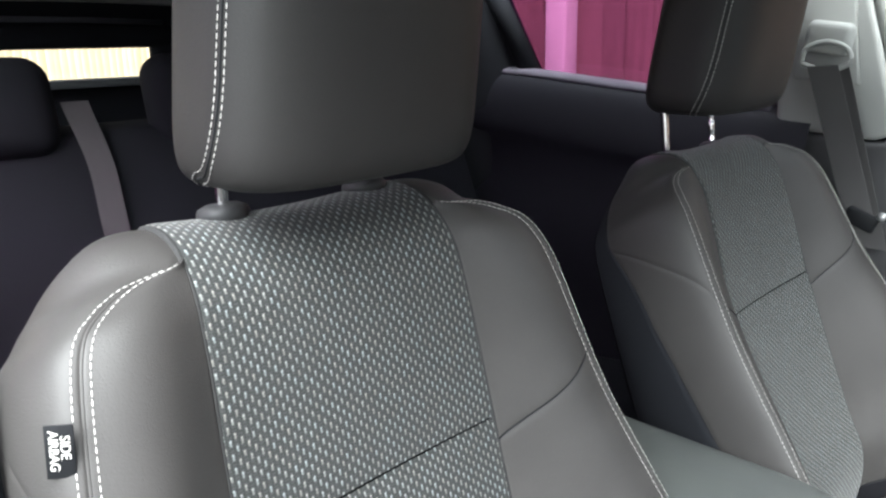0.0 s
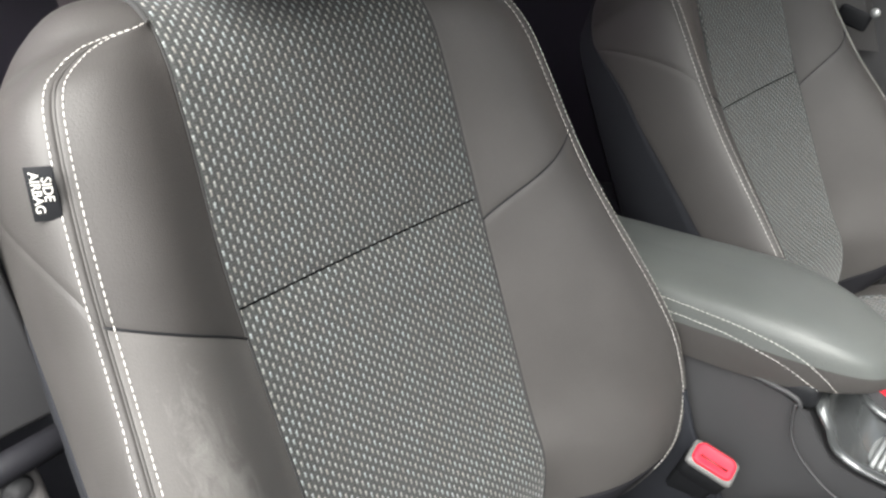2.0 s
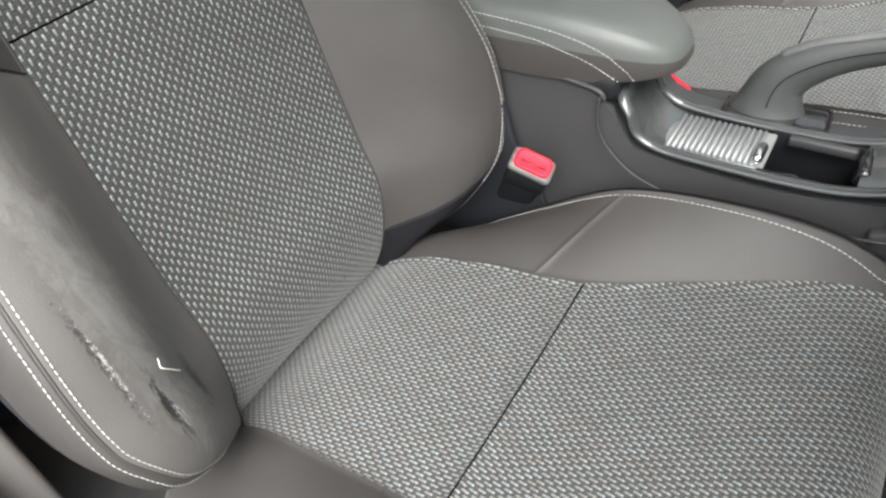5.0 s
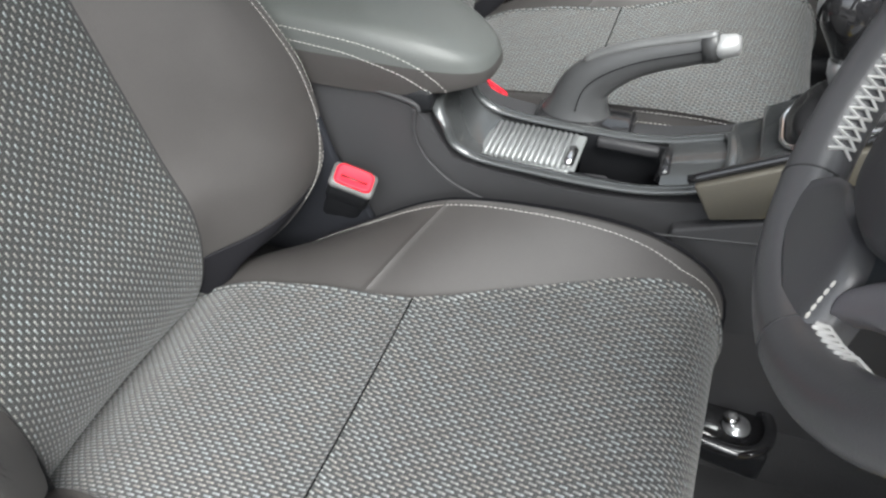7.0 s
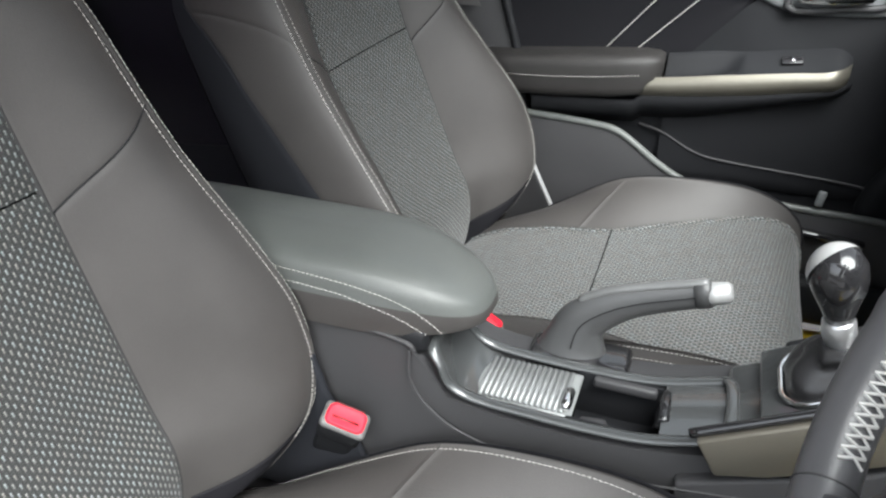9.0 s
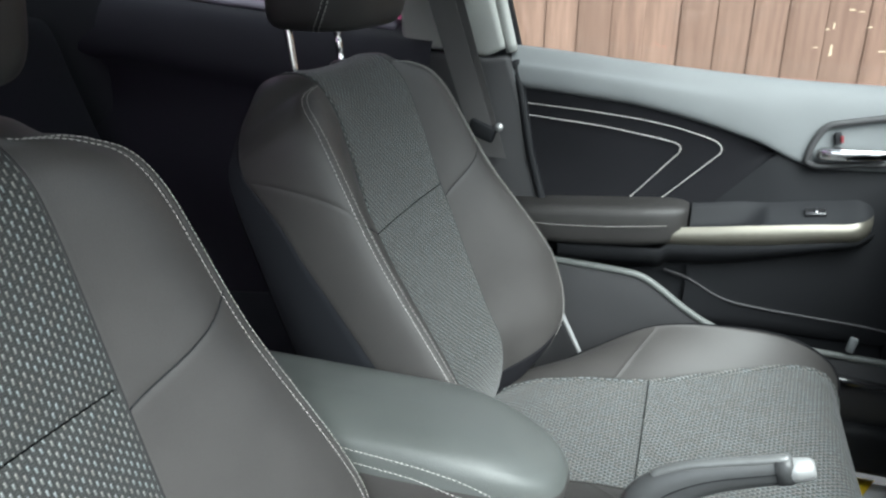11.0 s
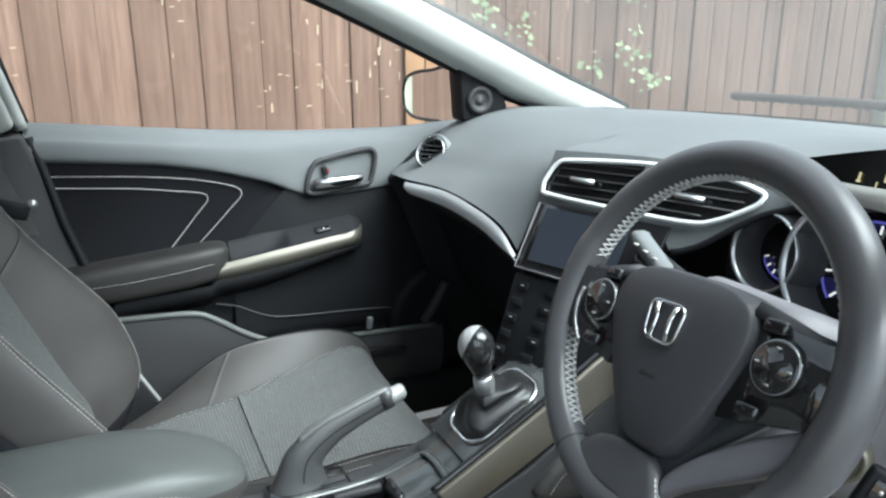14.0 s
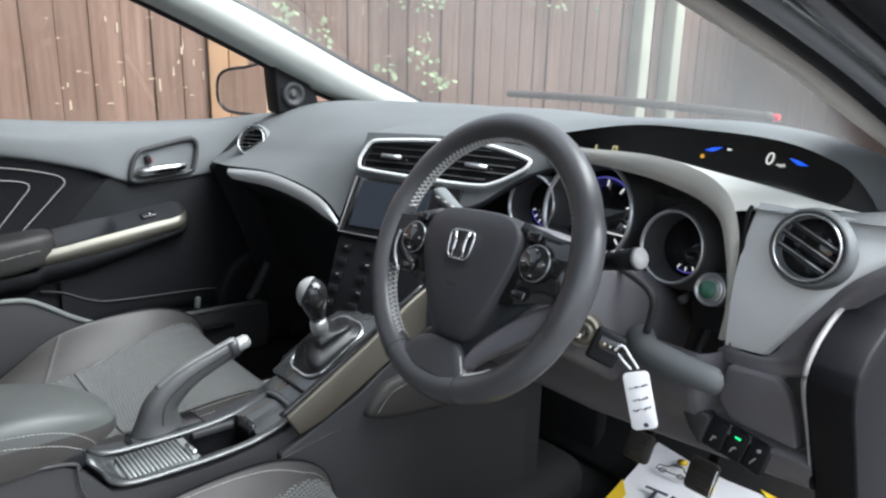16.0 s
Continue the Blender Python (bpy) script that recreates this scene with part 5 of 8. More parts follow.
def bench_back(u, v):
    y = -0.30 + 1.32 * u
    k = [(-0.78, 0.52), (-0.86, 0.70), (-0.96, 0.95), (-1.00, 1.06), (-1.04, 1.085), (-1.12, 1.08), (-1.16, 1.0), (-1.1, 0.5)]
    p = spline(k, v * 7)
    return Vector((p[0] - 0.02 * math.sin(math.pi * u), y, p[1]))


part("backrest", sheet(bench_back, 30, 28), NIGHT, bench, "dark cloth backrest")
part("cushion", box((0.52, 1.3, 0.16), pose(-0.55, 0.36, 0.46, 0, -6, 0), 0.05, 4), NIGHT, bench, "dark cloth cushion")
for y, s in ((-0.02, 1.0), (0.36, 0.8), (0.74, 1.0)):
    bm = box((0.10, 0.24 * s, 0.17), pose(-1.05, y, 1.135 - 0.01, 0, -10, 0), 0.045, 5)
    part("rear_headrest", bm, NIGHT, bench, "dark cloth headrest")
rb = thing("rear_seat_belt", "dark grey rear seat belt webbing over the bench", "seat belt")
REAR_BELT = [(-1.035, 0.106, 0.152, 1.135), (-1.028, 0.110, 0.156, 1.112), (-0.990, 0.120, 0.164, 1.03), (-0.952, 0.115, 0.160, 0.925), (-0.875, 0.104, 0.150, 0.74), (-0.80, 0.096, 0.142, 0.60)]


def rear_webbing(u, v):
    a = spline(REAR_BELT, v * 5)
    return Vector((a[0] + 0.004, a[1] + (a[2] - a[1]) * u, a[3]))


part("webbing", sheet(rear_webbing, 4, 30), BELT, rb, "dark webbing")

# ---- front passenger belt ----
belt = thing("seat_belt", "black seat belt hanging from the centre pillar guide", "seat belt")
part("webbing", slab([(-0.166, 1.040, 1.165), (-0.116, 1.038, 1.168), (-0.022, 1.020, 0.905), (-0.068, 1.022, 0.900)], 0.0016, (0, 1, 0)), BELT, belt, "black webbing", smooth=False)
part("return_webbing", slab([(-0.150, 1.060, 1.165), (-0.105, 1.058, 1.168), (-0.015, 1.085, 0.85), (-0.062, 1.087, 0.85)], 0.0016, (0, 1, 0)), BELT, belt, "black webbing", smooth=False)
part("guide", tube(path_points([(-0.178, 1.045, 1.170), (-0.172, 1.045, 1.195), (-0.140, 1.045, 1.206), (-0.108, 1.045, 1.196), (-0.100, 1.045, 1.172), (-0.135, 1.045, 1.158), (-0.178, 1.045, 1.170)], 32), 0.0045, 8), IVORY, belt, "pale belt guide loop")
part("guide_cover", box((0.075, 0.035, 0.055), pose(-0.142, 1.065, 1.212, 0, 8, 0), 0.012, 3), IVORY, belt, "pale guide cover")
part("height_slider", slab([(-0.205, 1.092, 1.14), (-0.09, 1.092, 1.13), (-0.115, 1.082, 1.32), (-0.215, 1.082, 1.32)], 0.008, (0, -1, 0), 0.006), IVORY, belt, "pale slider plate")
part("tongue", box((0.052, 0.012, 0.030), pose(-0.045, 1.018, 0.915, 0, 20, 0), 0.005), DASH_DARK, belt, "black belt tongue")
part("stop_button", turned([(0, 0.004), (0.006, 0.003), (0.008, 0)], pose(-0.012, 1.012, 0.925, 90, 0, 0), 16), KNOB_CAP, belt)

part("lower_guide", tube(path_points([(0.100, 1.030, 0.612), (0.125, 1.028, 0.560), (0.168, 1.026, 0.478)], 16), 0.0045, 10), KNOB_CAP, belt, "grey lower belt guide")
part("anchor_clip", box((0.010, 0.022, 0.030), pose(0.084, 0.955, 0.494, 0, 20, 0), 0.003), CHROME, belt, "bright anchor clip")

# lower driver belt and anchor beside the seat
dbelt = thing("seat_belt", "dark seat belt webbing beside the driver seat", "seat belt")
part("webbing", slab([(-0.30, -0.325, 1.10), (-0.25, -0.325, 1.10), (-0.12, -0.31, 0.42), (-0.17, -0.31, 0.42)], 0.0016, (0, -1, 0)), BELT, dbelt, "black webbing", smooth=False)
# ---- centre console ----
con = thing("center_console", "dark plastic centre console with gloss black tray surround", "console")
# side walls follow the top line of the console
top_line = curve_of([(-0.30, 0.672), (0.048, 0.672), (0.150, 0.664), (0.178, 0.640), (0.205, 0.604), (0.271, 0.594), (0.364, 0.592), (0.459, 0.606), (0.56, 0.64), (0.70, 0.68), (1.0, 0.70)])


def wall(side):
    def fn(u, v):
        x = -0.30 + 1.3 * u
        z = top_line(x)
        y0 = 0.302 if side < 0 else 0.452
        lean = -0.022 * math.sin(min(1, v * 1.3) * math.pi / 2)
        return Vector((x, y0 + (lean if side < 0 else -lean), z + (0.22 - z) * v))
    return fn


part("side_wall", sheet(wall(-1), 90, 14, True), PLASTIC, con, "dark grained side wall")
part("side_wall", sheet(wall(1), 90, 14), PLASTIC, con, "dark grained side wall")


# deck with an opening for the tray
def deck_strip(y0, y1, x0, x1):
    def fn(u, v):
        x = x0 + (x1 - x0) * u
        return Vector((x, y0 + (y1 - y0) * v, top_line(x)))
    return fn


part("deck", sheet(deck_strip(0.302, 0.452, -0.30, 0.215), 40, 4), PLASTIC, con)
part("deck", sheet(deck_strip(0.302, 0.318, 0.215, 0.455), 30, 2), PLASTIC, con)
part("deck", sheet(deck_strip(0.398, 0.452, 0.215, 0.455), 30, 3), PLASTIC, con)
part("deck", sheet(deck_strip(0.302, 0.452, 0.455, 1.0), 30, 4), PLASTIC, con)
part("wall_seam", tube(path_points([(0.164, 0.296, 0.660), (0.166, 0.292, 0.626), (0.185, 0.289, 0.598), (0.225, 0.286, 0.574), (0.30, 0.285, 0.560), (0.40, 0.285, 0.566), (0.56, 0.286, 0.590)], 50), 0.0016, 6), PLASTIC, con)
part("top_edge", tube(path_points([(-0.2, 0.301, 0.675), (0.048, 0.301, 0.676), (0.150, 0.301, 0.667), (0.168, 0.301, 0.655)], 30), 0.003, 6), PLASTIC, con)
# satin surround of the tray, one closed rim
rim_near = [(0.196, 0.309, 0.640), (0.206, 0.308, 0.618), (0.235, 0.308, 0.606), (0.30, 0.308, 0.603), (0.364, 0.308, 0.603), (0.42, 0.308, 0.608), (0.474, 0.309, 0.624), (0.490, 0.316, 0.632)]
rim_far = [(0.494, 0.360, 0.634), (0.490, 0.398, 0.632), (0.474, 0.404, 0.624), (0.42, 0.405, 0.608), (0.364, 0.405, 0.603), (0.30, 0.405, 0.603), (0.235, 0.405, 0.607), (0.206, 0.404, 0.620), (0.192, 0.402, 0.644), (0.180, 0.392, 0.657), (0.177, 0.355, 0.660), (0.183, 0.318, 0.655)]
rim_all = rim_near + rim_far + rim_near[:1]
part("tray_surround", tube([Vector(spline(rim_all, (len(rim_all) - 1) * k / 160)) for k in range(160)], 0.0072, 10, closed=True, squash=0.6), TRAY, con, "satin dark rim")
part("inner_lip", tube([Vector(spline(rim_near, 7 * k / 40)) + Vector((0, 0.008, -0.003)) for k in range(41)], 0.0022, 8), GLOSS, con, "gloss black inner lip")
part("rear_slope", sheet(lambda u, v: Vector((0.180 + 0.058 * u, 0.313 + 0.086 * v, 0.657 - 0.055 * math.sin(0.5 * math.pi * u) ** 0.8 - 0.004 * math.sin(math.pi * v))), 16, 10), TRAY, con, "satin dark slope")
part("front_panel", sheet(lambda u, v: Vector((0.428 + 0.062 * u, 0.316 + 0.098 * v, 0.608 + 0.018 * u + 0.004 * math.sin(math.pi * v))), 8, 8), TRAY, con, "satin dark panel")
# ribbed roller cover
cover = part("roller_cover", box((0.112, 0.075, 0.006), pose(0.282, 0.356, 0.598, 0, -1, 0), 0.002), RIB, con, "ribbed pale roller cover")
for k in range(15):
    part("slat", tube([(0.236 + 0.0064 * k, 0.322, 0.6025), (0.236 + 0.0064 * k, 0.390, 0.6025)], 0.0027, 8), RIB, cover)
part("cover_handle", box((0.012, 0.034, 0.012), pose(0.330, 0.340, 0.608, 0, -10, 0), 0.005), CHROME, cover, "shiny grip")
# open box
part("tray_floor", box((0.10, 0.094, 0.004), pose(0.382, 0.366, 0.545), 0.001), DASH_DARK, con)
part("tray_wall", box((0.10, 0.003, 0.06), pose(0.382, 0.318, 0.574), 0.001), DASH_DARK, con)
part("tray_wall", box((0.10, 0.003, 0.06), pose(0.382, 0.398, 0.574), 0.001), DASH_DARK, con)
part("tray_wall", box((0.003, 0.094, 0.06), pose(0.430, 0.366, 0.574), 0.001), DASH_DARK, con)
part("tray_tab", box((0.030, 0.016, 0.03), pose(0.360, 0.332, 0.578, 0, 0, 8), 0.005), PLASTIC, con, "grey tray tab")
part("tray_tab", box((0.07, 0.010, 0.012), pose(0.385, 0.390, 0.600), 0.003), PLASTIC, con)
part("tray_tab", box((0.012, 0.05, 0.02), pose(0.429, 0.360, 0.606, 0, 20, 0), 0.004), GLOSS, con)
# smoked side trim rising to the dash
trim = [(0.461, 0.641), (0.54, 0.685), (0.619, 0.730), (0.70, 0.782), (0.735, 0.80), (0.735, 0.728), (0.66, 0.688), (0.596, 0.652), (0.53, 0.618), (0.483, 0.604)]
part("side_trim", slab([(x, 0.283, z) for x, z in trim], 0.016, (0, 1, 0), 0.003), SMOKE, con, "smoked bronze metallic trim")
part("side_trim", slab([(x, 0.448, z - 0.02) for x, z in trim if x > 0.52], -0.010, (0, 1, 0), 0.003), DASH_DARK, con, "black far side trim")
part("trim_edge", tube(path_points([(0.455, 0.292, 0.642), (0.54, 0.292, 0.690), (0.619, 0.292, 0.735), (0.735, 0.292, 0.806)], 20), 0.005, 8), GLOSS, con)
# raised shifter bed between the trims
part("shifter_bed", slab([(0.488, 0.300, 0.628), (0.520, 0.300, 0.644), (0.62, 0.300, 0.706), (0.735, 0.300, 0.78), (0.80, 0.300, 0.78), (0.80, 0.300, 0.5), (0.488, 0.300, 0.5)], 0.138, (0, 1, 0), 0.010, 3), TRAY, con, "satin dark shifter bed")
knee = [(0.598, 0.602), (0.618, 0.630), (0.647, 0.651), (0.682, 0.657), (0.75, 0.640), (0.82, 0.60), (0.82, 0.56), (0.70, 0.575), (0.63, 0.587)]
part("knee_pad", slab([(x, 0.268, z) for x, z in knee], 0.05, (0, 1, 0), 0.012, 3), LEATHER, con, "stitched knee pad")
stitch_line(path_points([(0.622, 0.2665, 0.606), (0.640, 0.2665, 0.628), (0.662, 0.2665, 0.640), (0.69, 0.2665, 0.644)], 20), con, step=0.005, length=0.004)
part("lower_wall", slab([(0.45, 0.285, 0.22), (1.05, 0.285, 0.22), (1.05, 0.285, 0.72), (0.73, 0.285, 0.725), (0.596, 0.285, 0.64), (0.45, 0.285, 0.58)], 0.02, (0, 1, 0), 0.004), PLASTIC, con)

# ---- armrest lid ----
lid = thing("armrest_lid", "padded grey leatherette armrest on the centre console", "armrest")


def lid_shape(u, v):
    a = 2 * math.pi * u
    c, s = math.cos(a), math.sin(a)
    e = 0.50 if c > 0 else 0.25
    X = math.copysign(abs(c) ** e, c)
    Y = math.copysign(abs(s) ** 0.66, s)
    k = [(0.985, 0.670), (1.00, 0.690), (0.985, 0.712), (0.93, 0.731), (0.80, 0.743), (0.5, 0.749), (0.0, 0.751)]
    r, z = spline(k, v * 6)
    x = -0.03 + (0.264 if c > 0 else 0.22) * X * (0.35 + 0.65 * r)
    nose = max(0.0, (x - 0.07) / 0.16)
    zz = z - 0.034 * nose ** 2 * min(1, v * 1.6)
    zz = max(zz, 0.668 + 0.012 * nose ** 2)
    return Vector((x, 0.374 + 0.080 * Y * r * (1 - 0.10 * nose ** 2), zz))


bm = sheet(lambda u, v: lid_shape(u, 0.30 + 0.70 * v), 80, 28)
bmesh.ops.remove_doubles(bm, verts=bm.verts, dist=1e-5)
bmesh.ops.recalc_face_normals(bm, faces=bm.faces)
part("pad", bm, ARMREST, lid, "grey leatherette pad")
# Lower side takes a darker leatherette, standing in for shade under the stitching.
bm = sheet(lambda u, v: lid_shape(u, 0.30 * v), 80, 10)
bmesh.ops.remove_doubles(bm, verts=bm.verts, dist=1e-5)
bmesh.ops.recalc_face_normals(bm, faces=bm.faces)
part("lower_pad", bm, LEATHER, lid, "leatherette lower side, darkened as if in shade")
grid_pts = [(lid_shape(i / 400, j / 80)) for i in range(401) for j in range(0, 70)]


def on_lid(x, z, side):
    best = min((p for p in grid_pts if (p.y - 0.374) * side > 0), key=lambda p: (p.x - x) ** 2 + (p.z - z) ** 2)
    return best + Vector((0, side * 0.0008, 0.0008))


for side in (-1, 1):
    for dx, dz in ((0.0, 0.0), (-0.014, -0.012)):
        raw = path_points([(-0.20 + dx, 0, 0.727 + dz), (-0.08 + dx, 0, 0.729 + dz), (0.029 + dx, 0, 0.729 + dz), (0.101 + dx, 0, 0.724 + dz), (0.157 + dx, 0, 0.708 + dz), (0.186 + dx, 0, 0.686 + 0.6 * dz), (0.195 + dx, 0, 0.672)], 60)
        pts = [on_lid(p.x, p.z, side) for p in raw]
        sm = [sum((pts[min(max(i + d, 0), 59)] for d in (-2, -1, 0, 1, 2)), Vector()) / 5 for i in range(60)]
        stitch_line(sm, lid)
part("lid_base", box((0.42, 0.14, 0.03), pose(-0.03, 0.374, 0.665), 0.008), DASH_DARK, lid)

# ---- handbrake ----
hb = thing("handbrake", "black leather handbrake lever with silver button, released", "handbrake")
hk = [spline([(0.316, 0.438, 0.580, 0.060), (0.316, 0.438, 0.612, 0.038), (0.324, 0.438, 0.644, 0.0285), (0.352, 0.438, 0.669, 0.0225), (0.390, 0.438, 0.688, 0.0178), (0.456, 0.439, 0.711, 0.0150)], 5 * k / 39) for k in range(40)]
hp, hr_ = [Vector(q[:3]) for q in hk], [float(q[3]) for q in hk]
part("grip", tube(hp, hr_, 24, up=Vector((0, 1, 0)), squash=0.62), LEVER, hb, "black leather grip")
part("collar", tube([(0.440, 0.439, 0.7065), (0.453, 0.439, 0.7105), (0.457, 0.439, 0.7118)], [0.0170, 0.0168, 0.0140], 20, up=Vector((0, 1, 0)), squash=0.75), LEVER, hb, "black leather collar")
part("button", tube([(0.450, 0.439, 0.7095), (0.460, 0.439, 0.7125), (0.472, 0.440, 0.7160), (0.476, 0.440, 0.7172)], [0.0125, 0.0125, 0.0115, 0.008], 18, up=Vector((0, 1, 0))), KNOB_CAP, hb, "satin silver button")
top = [p + Vector((-0.32, 0, 0.95)) * r * 0.93 for p, r in list(zip(hp, hr_))[16:40]]
part("top_strip", tube(top, [0.0020] + [0.0062] * 22 + [0.0045], 10, squash=0.9), BRAKE_TOP, hb, "satin grey top strip")
part("grip_seam", tube([p + Vector((0.0, -0.62 * r, 0.15 * r)) for p, r in list(zip(hp, hr_))[8:38]], 0.0008, 5), DASH_DARK, hb, "dark seam")
part("shoe", box((0.12, 0.06, 0.02), pose(0.325, 0.432, 0.596, 0, -2, 0), 0.008), GLOSS, hb)

# ---- gear lever ----
BOOT = material("boot_leather", (0.015, 0.015, 0.016), rough=0.30, grain_scale=500, var=0.1, bump=0.35)
gl_ = thing("gear_lever", "gear lever with black and silver ball knob and leather boot", "gear lever")
km = Matrix.Translation((0.549, 0.350, 0.808)) @ pose(0, 0, 0, 6, -14, 0) @ Matrix.Diagonal((0.90, 0.90, 0.98, 1.0))
part("knob", turned([(0.0, 0.0285), (0.010, 0.0268), (0.019, 0.021), (0.0255, 0.010), (0.027, -0.002), (0.0255, -0.014), (0.021, -0.026), (0.016, -0.040), (0.0135, -0.052), (0.0, -0.052)], km, 32), GLOSS, gl_, "gloss black knob")
cap = bmesh.new()
bmesh.ops.create_uvsphere(cap, u_segments=32, v_segments=24, radius=0.0293)
bmesh.ops.bisect_plane(cap, geom=list(cap.verts) + list(cap.edges) + list(cap.faces), plane_co=(-0.0041, 0.0063, 0.0041), plane_no=(-0.45, 0.70, 0.45), clear_inner=True)
bmesh.ops.transform(cap, matrix=km, verts=cap.verts)
part("knob_cap", cap, KNOB_CAP, gl_, "satin silver crown")
part("collar", turned([(0.0135, -0.050), (0.016, -0.054), (0.017, -0.066), (0.014, -0.078), (0.012, -0.080)], km, 24), SILVER, gl_, "silver collar")
bed = Matrix.Translation((0.592, 0.372, 0.694)) @ pose(0, 0, 0, 0, -31, 0)
loopb = rounded_rect(0, 0, 0.130, 0.092, 0.03, 8)
part("boot_frame", tube([bed @ Vector((x, y, 0.008)) for x, y in loopb], 0.0030, 10, closed=True), CHROME, gl_, "bright boot frame")
rings = []
tip = km @ Vector((0, 0, -0.078))
for k in range(15):
    f = k / 14
    ring = []
    for i, (x, y) in enumerate(loopb):
        w = bed @ Vector((x * 0.97, y * 0.97, 0.008))
        ang = math.atan2(y, x)
        c = tip + (km.to_3x3() @ Vector((math.cos(ang), math.sin(ang), 0))) * 0.017
        puff = 0.004 * math.sin(math.pi * f)
        crease = 0.006 * math.sin(5 * ang + 7 * f) * math.sin(math.pi * f)
        p = w.lerp(c, f ** 0.95)
        out_ = (p - bed.translation.lerp(tip, f)).normalized()
        ring.append(p + out_ * (puff * 0.5 + crease) + (bed.to_3x3() @ Vector((0, 0, 1))) * puff * 0.5)
    rings.append(ring)
part("boot", loft(rings), BOOT, gl_, "black leather boot")
part("bezel_plate", box((0.175, 0.13, 0.008), bed @ pose(0, 0, 0.0), 0.003), TRAY, gl_, "satin black plate")

# ---- belt buckles ----
def buckle(name_label, m):
    b = thing("belt_buckle", name_label, "buckle", "belt buckles")
    b.matrix_basis = m
    part("stalk", box((0.022, 0.045, 0.13), pose(0, 0, -0.085), 0.006), DASH_DARK, b, "black buckle stalk")
    part("body", box((0.030, 0.050, 0.042), pose(0, 0, -0.022), 0.006), DASH_DARK, b)
    part("cap", box((0.030, 0.052, 0.012), pose(0, 0, -0.001), 0.006, 3), WHITE_PLASTIC, b, "scuffed pale cap")
    part("button", loft([[Vector((x * k, y * k, z)) for x, y in rounded_rect(0, 0, 0.0235, 0.044, 0.007, 5)] for k, z in ((1.0, 0.002), (1.0, 0.0075), (0.93, 0.0098), (0.80, 0.0092))]), RED, b, "red release button")
    part("button_groove", box((0.0025, 0.030, 0.001), pose(0.003, 0, 0.0094), 0), BUCKLE_DARK, b)
    part("slot", box((0.004, 0.034, 0.003), pose(-0.0125, 0, 0.0052), 0.001), BUCKLE_DARK, b, "dark tongue slot")
    return b


def buckle_pose(p, up_, along):
    z = Vector(up_).normalized()
    x = Vector(along).cross(z).normalized()
    y = z.cross(x)
    return Matrix(((x.x, y.x, z.x, p[0]), (x.y, y.y, z.y, p[1]), (x.z, y.z, z.z, p[2]), (0, 0, 0, 1)))


buckle("seat belt buckle with red button beside the driver seat", buckle_pose((0.107, 0.249, 0.584), (0.42, -0.36, 0.83), (0.90, 0.20, -0.38)))
buckle("seat belt buckle with red button beside the passenger seat", buckle_pose((0.190, 0.490, 0.577), (0.42, 0.30, 0.85), (0.90, -0.2, -0.4)))

# Added black slab: stands in for the shade of the pit beside the buckle.
part("gap_shade_slab", slab([(0.058, 0.266, 0.640), (-0.08, 0.266, 0.60), (-0.08, 0.266, 0.42), (0.135, 0.266, 0.42), (0.128, 0.266, 0.48), (0.098, 0.266, 0.545), (0.072, 0.266, 0.59)], 0.010, (0, 1, 0), 0.003), NIGHT, driver_seat, "black slab standing in for shade beside the buckle")
# ---- dashboard ----
dash = thing("dashboard", "grey soft-touch dashboard with silver trim and dark lower half", "dashboard")
PROFILE = [  # y, then (x, z) from the windscreen to the trim line
    (1.10, [(1.10, 1.045), (1.00, 1.048), (0.90, 1.035), (0.82, 0.995), (0.755, 0.945), (0.705, 0.913)]),
    (0.98, [(1.19, 1.048), (1.02, 1.060), (0.89, 1.042), (0.80, 0.998), (0.740, 0.950), (0.694, 0.920)]),
    (0.75, [(1.34, 1.050), (1.06, 1.072), (0.91, 1.055), (0.80, 1.012), (0.735, 0.968), (0.688, 0.938)]),
    (0.56, [(1.40, 1.050), (1.08, 1.078), (0.91, 1.064), (0.80, 1.034), (0.735, 0.985), (0.686, 0.925)]),
    (0.49, [(1.42, 1.050), (1.10, 1.080), (0.92, 1.068), (0.80, 1.045), (0.745, 1.000), (0.690, 0.890)]),
]


def skin(u, v):
    rows = [np.array([(p[0],) + q for q in p[1]]) for p in PROFILE]
    a = spline([r.ravel() for r in rows], u * 4).reshape(-1, 3)
    p = spline(a, v * 5)
    return Vector((p[1], p[0], p[2]))


part("upper_skin", sheet(skin, 40, 40, True), DASH, dash, "grey grained skin")
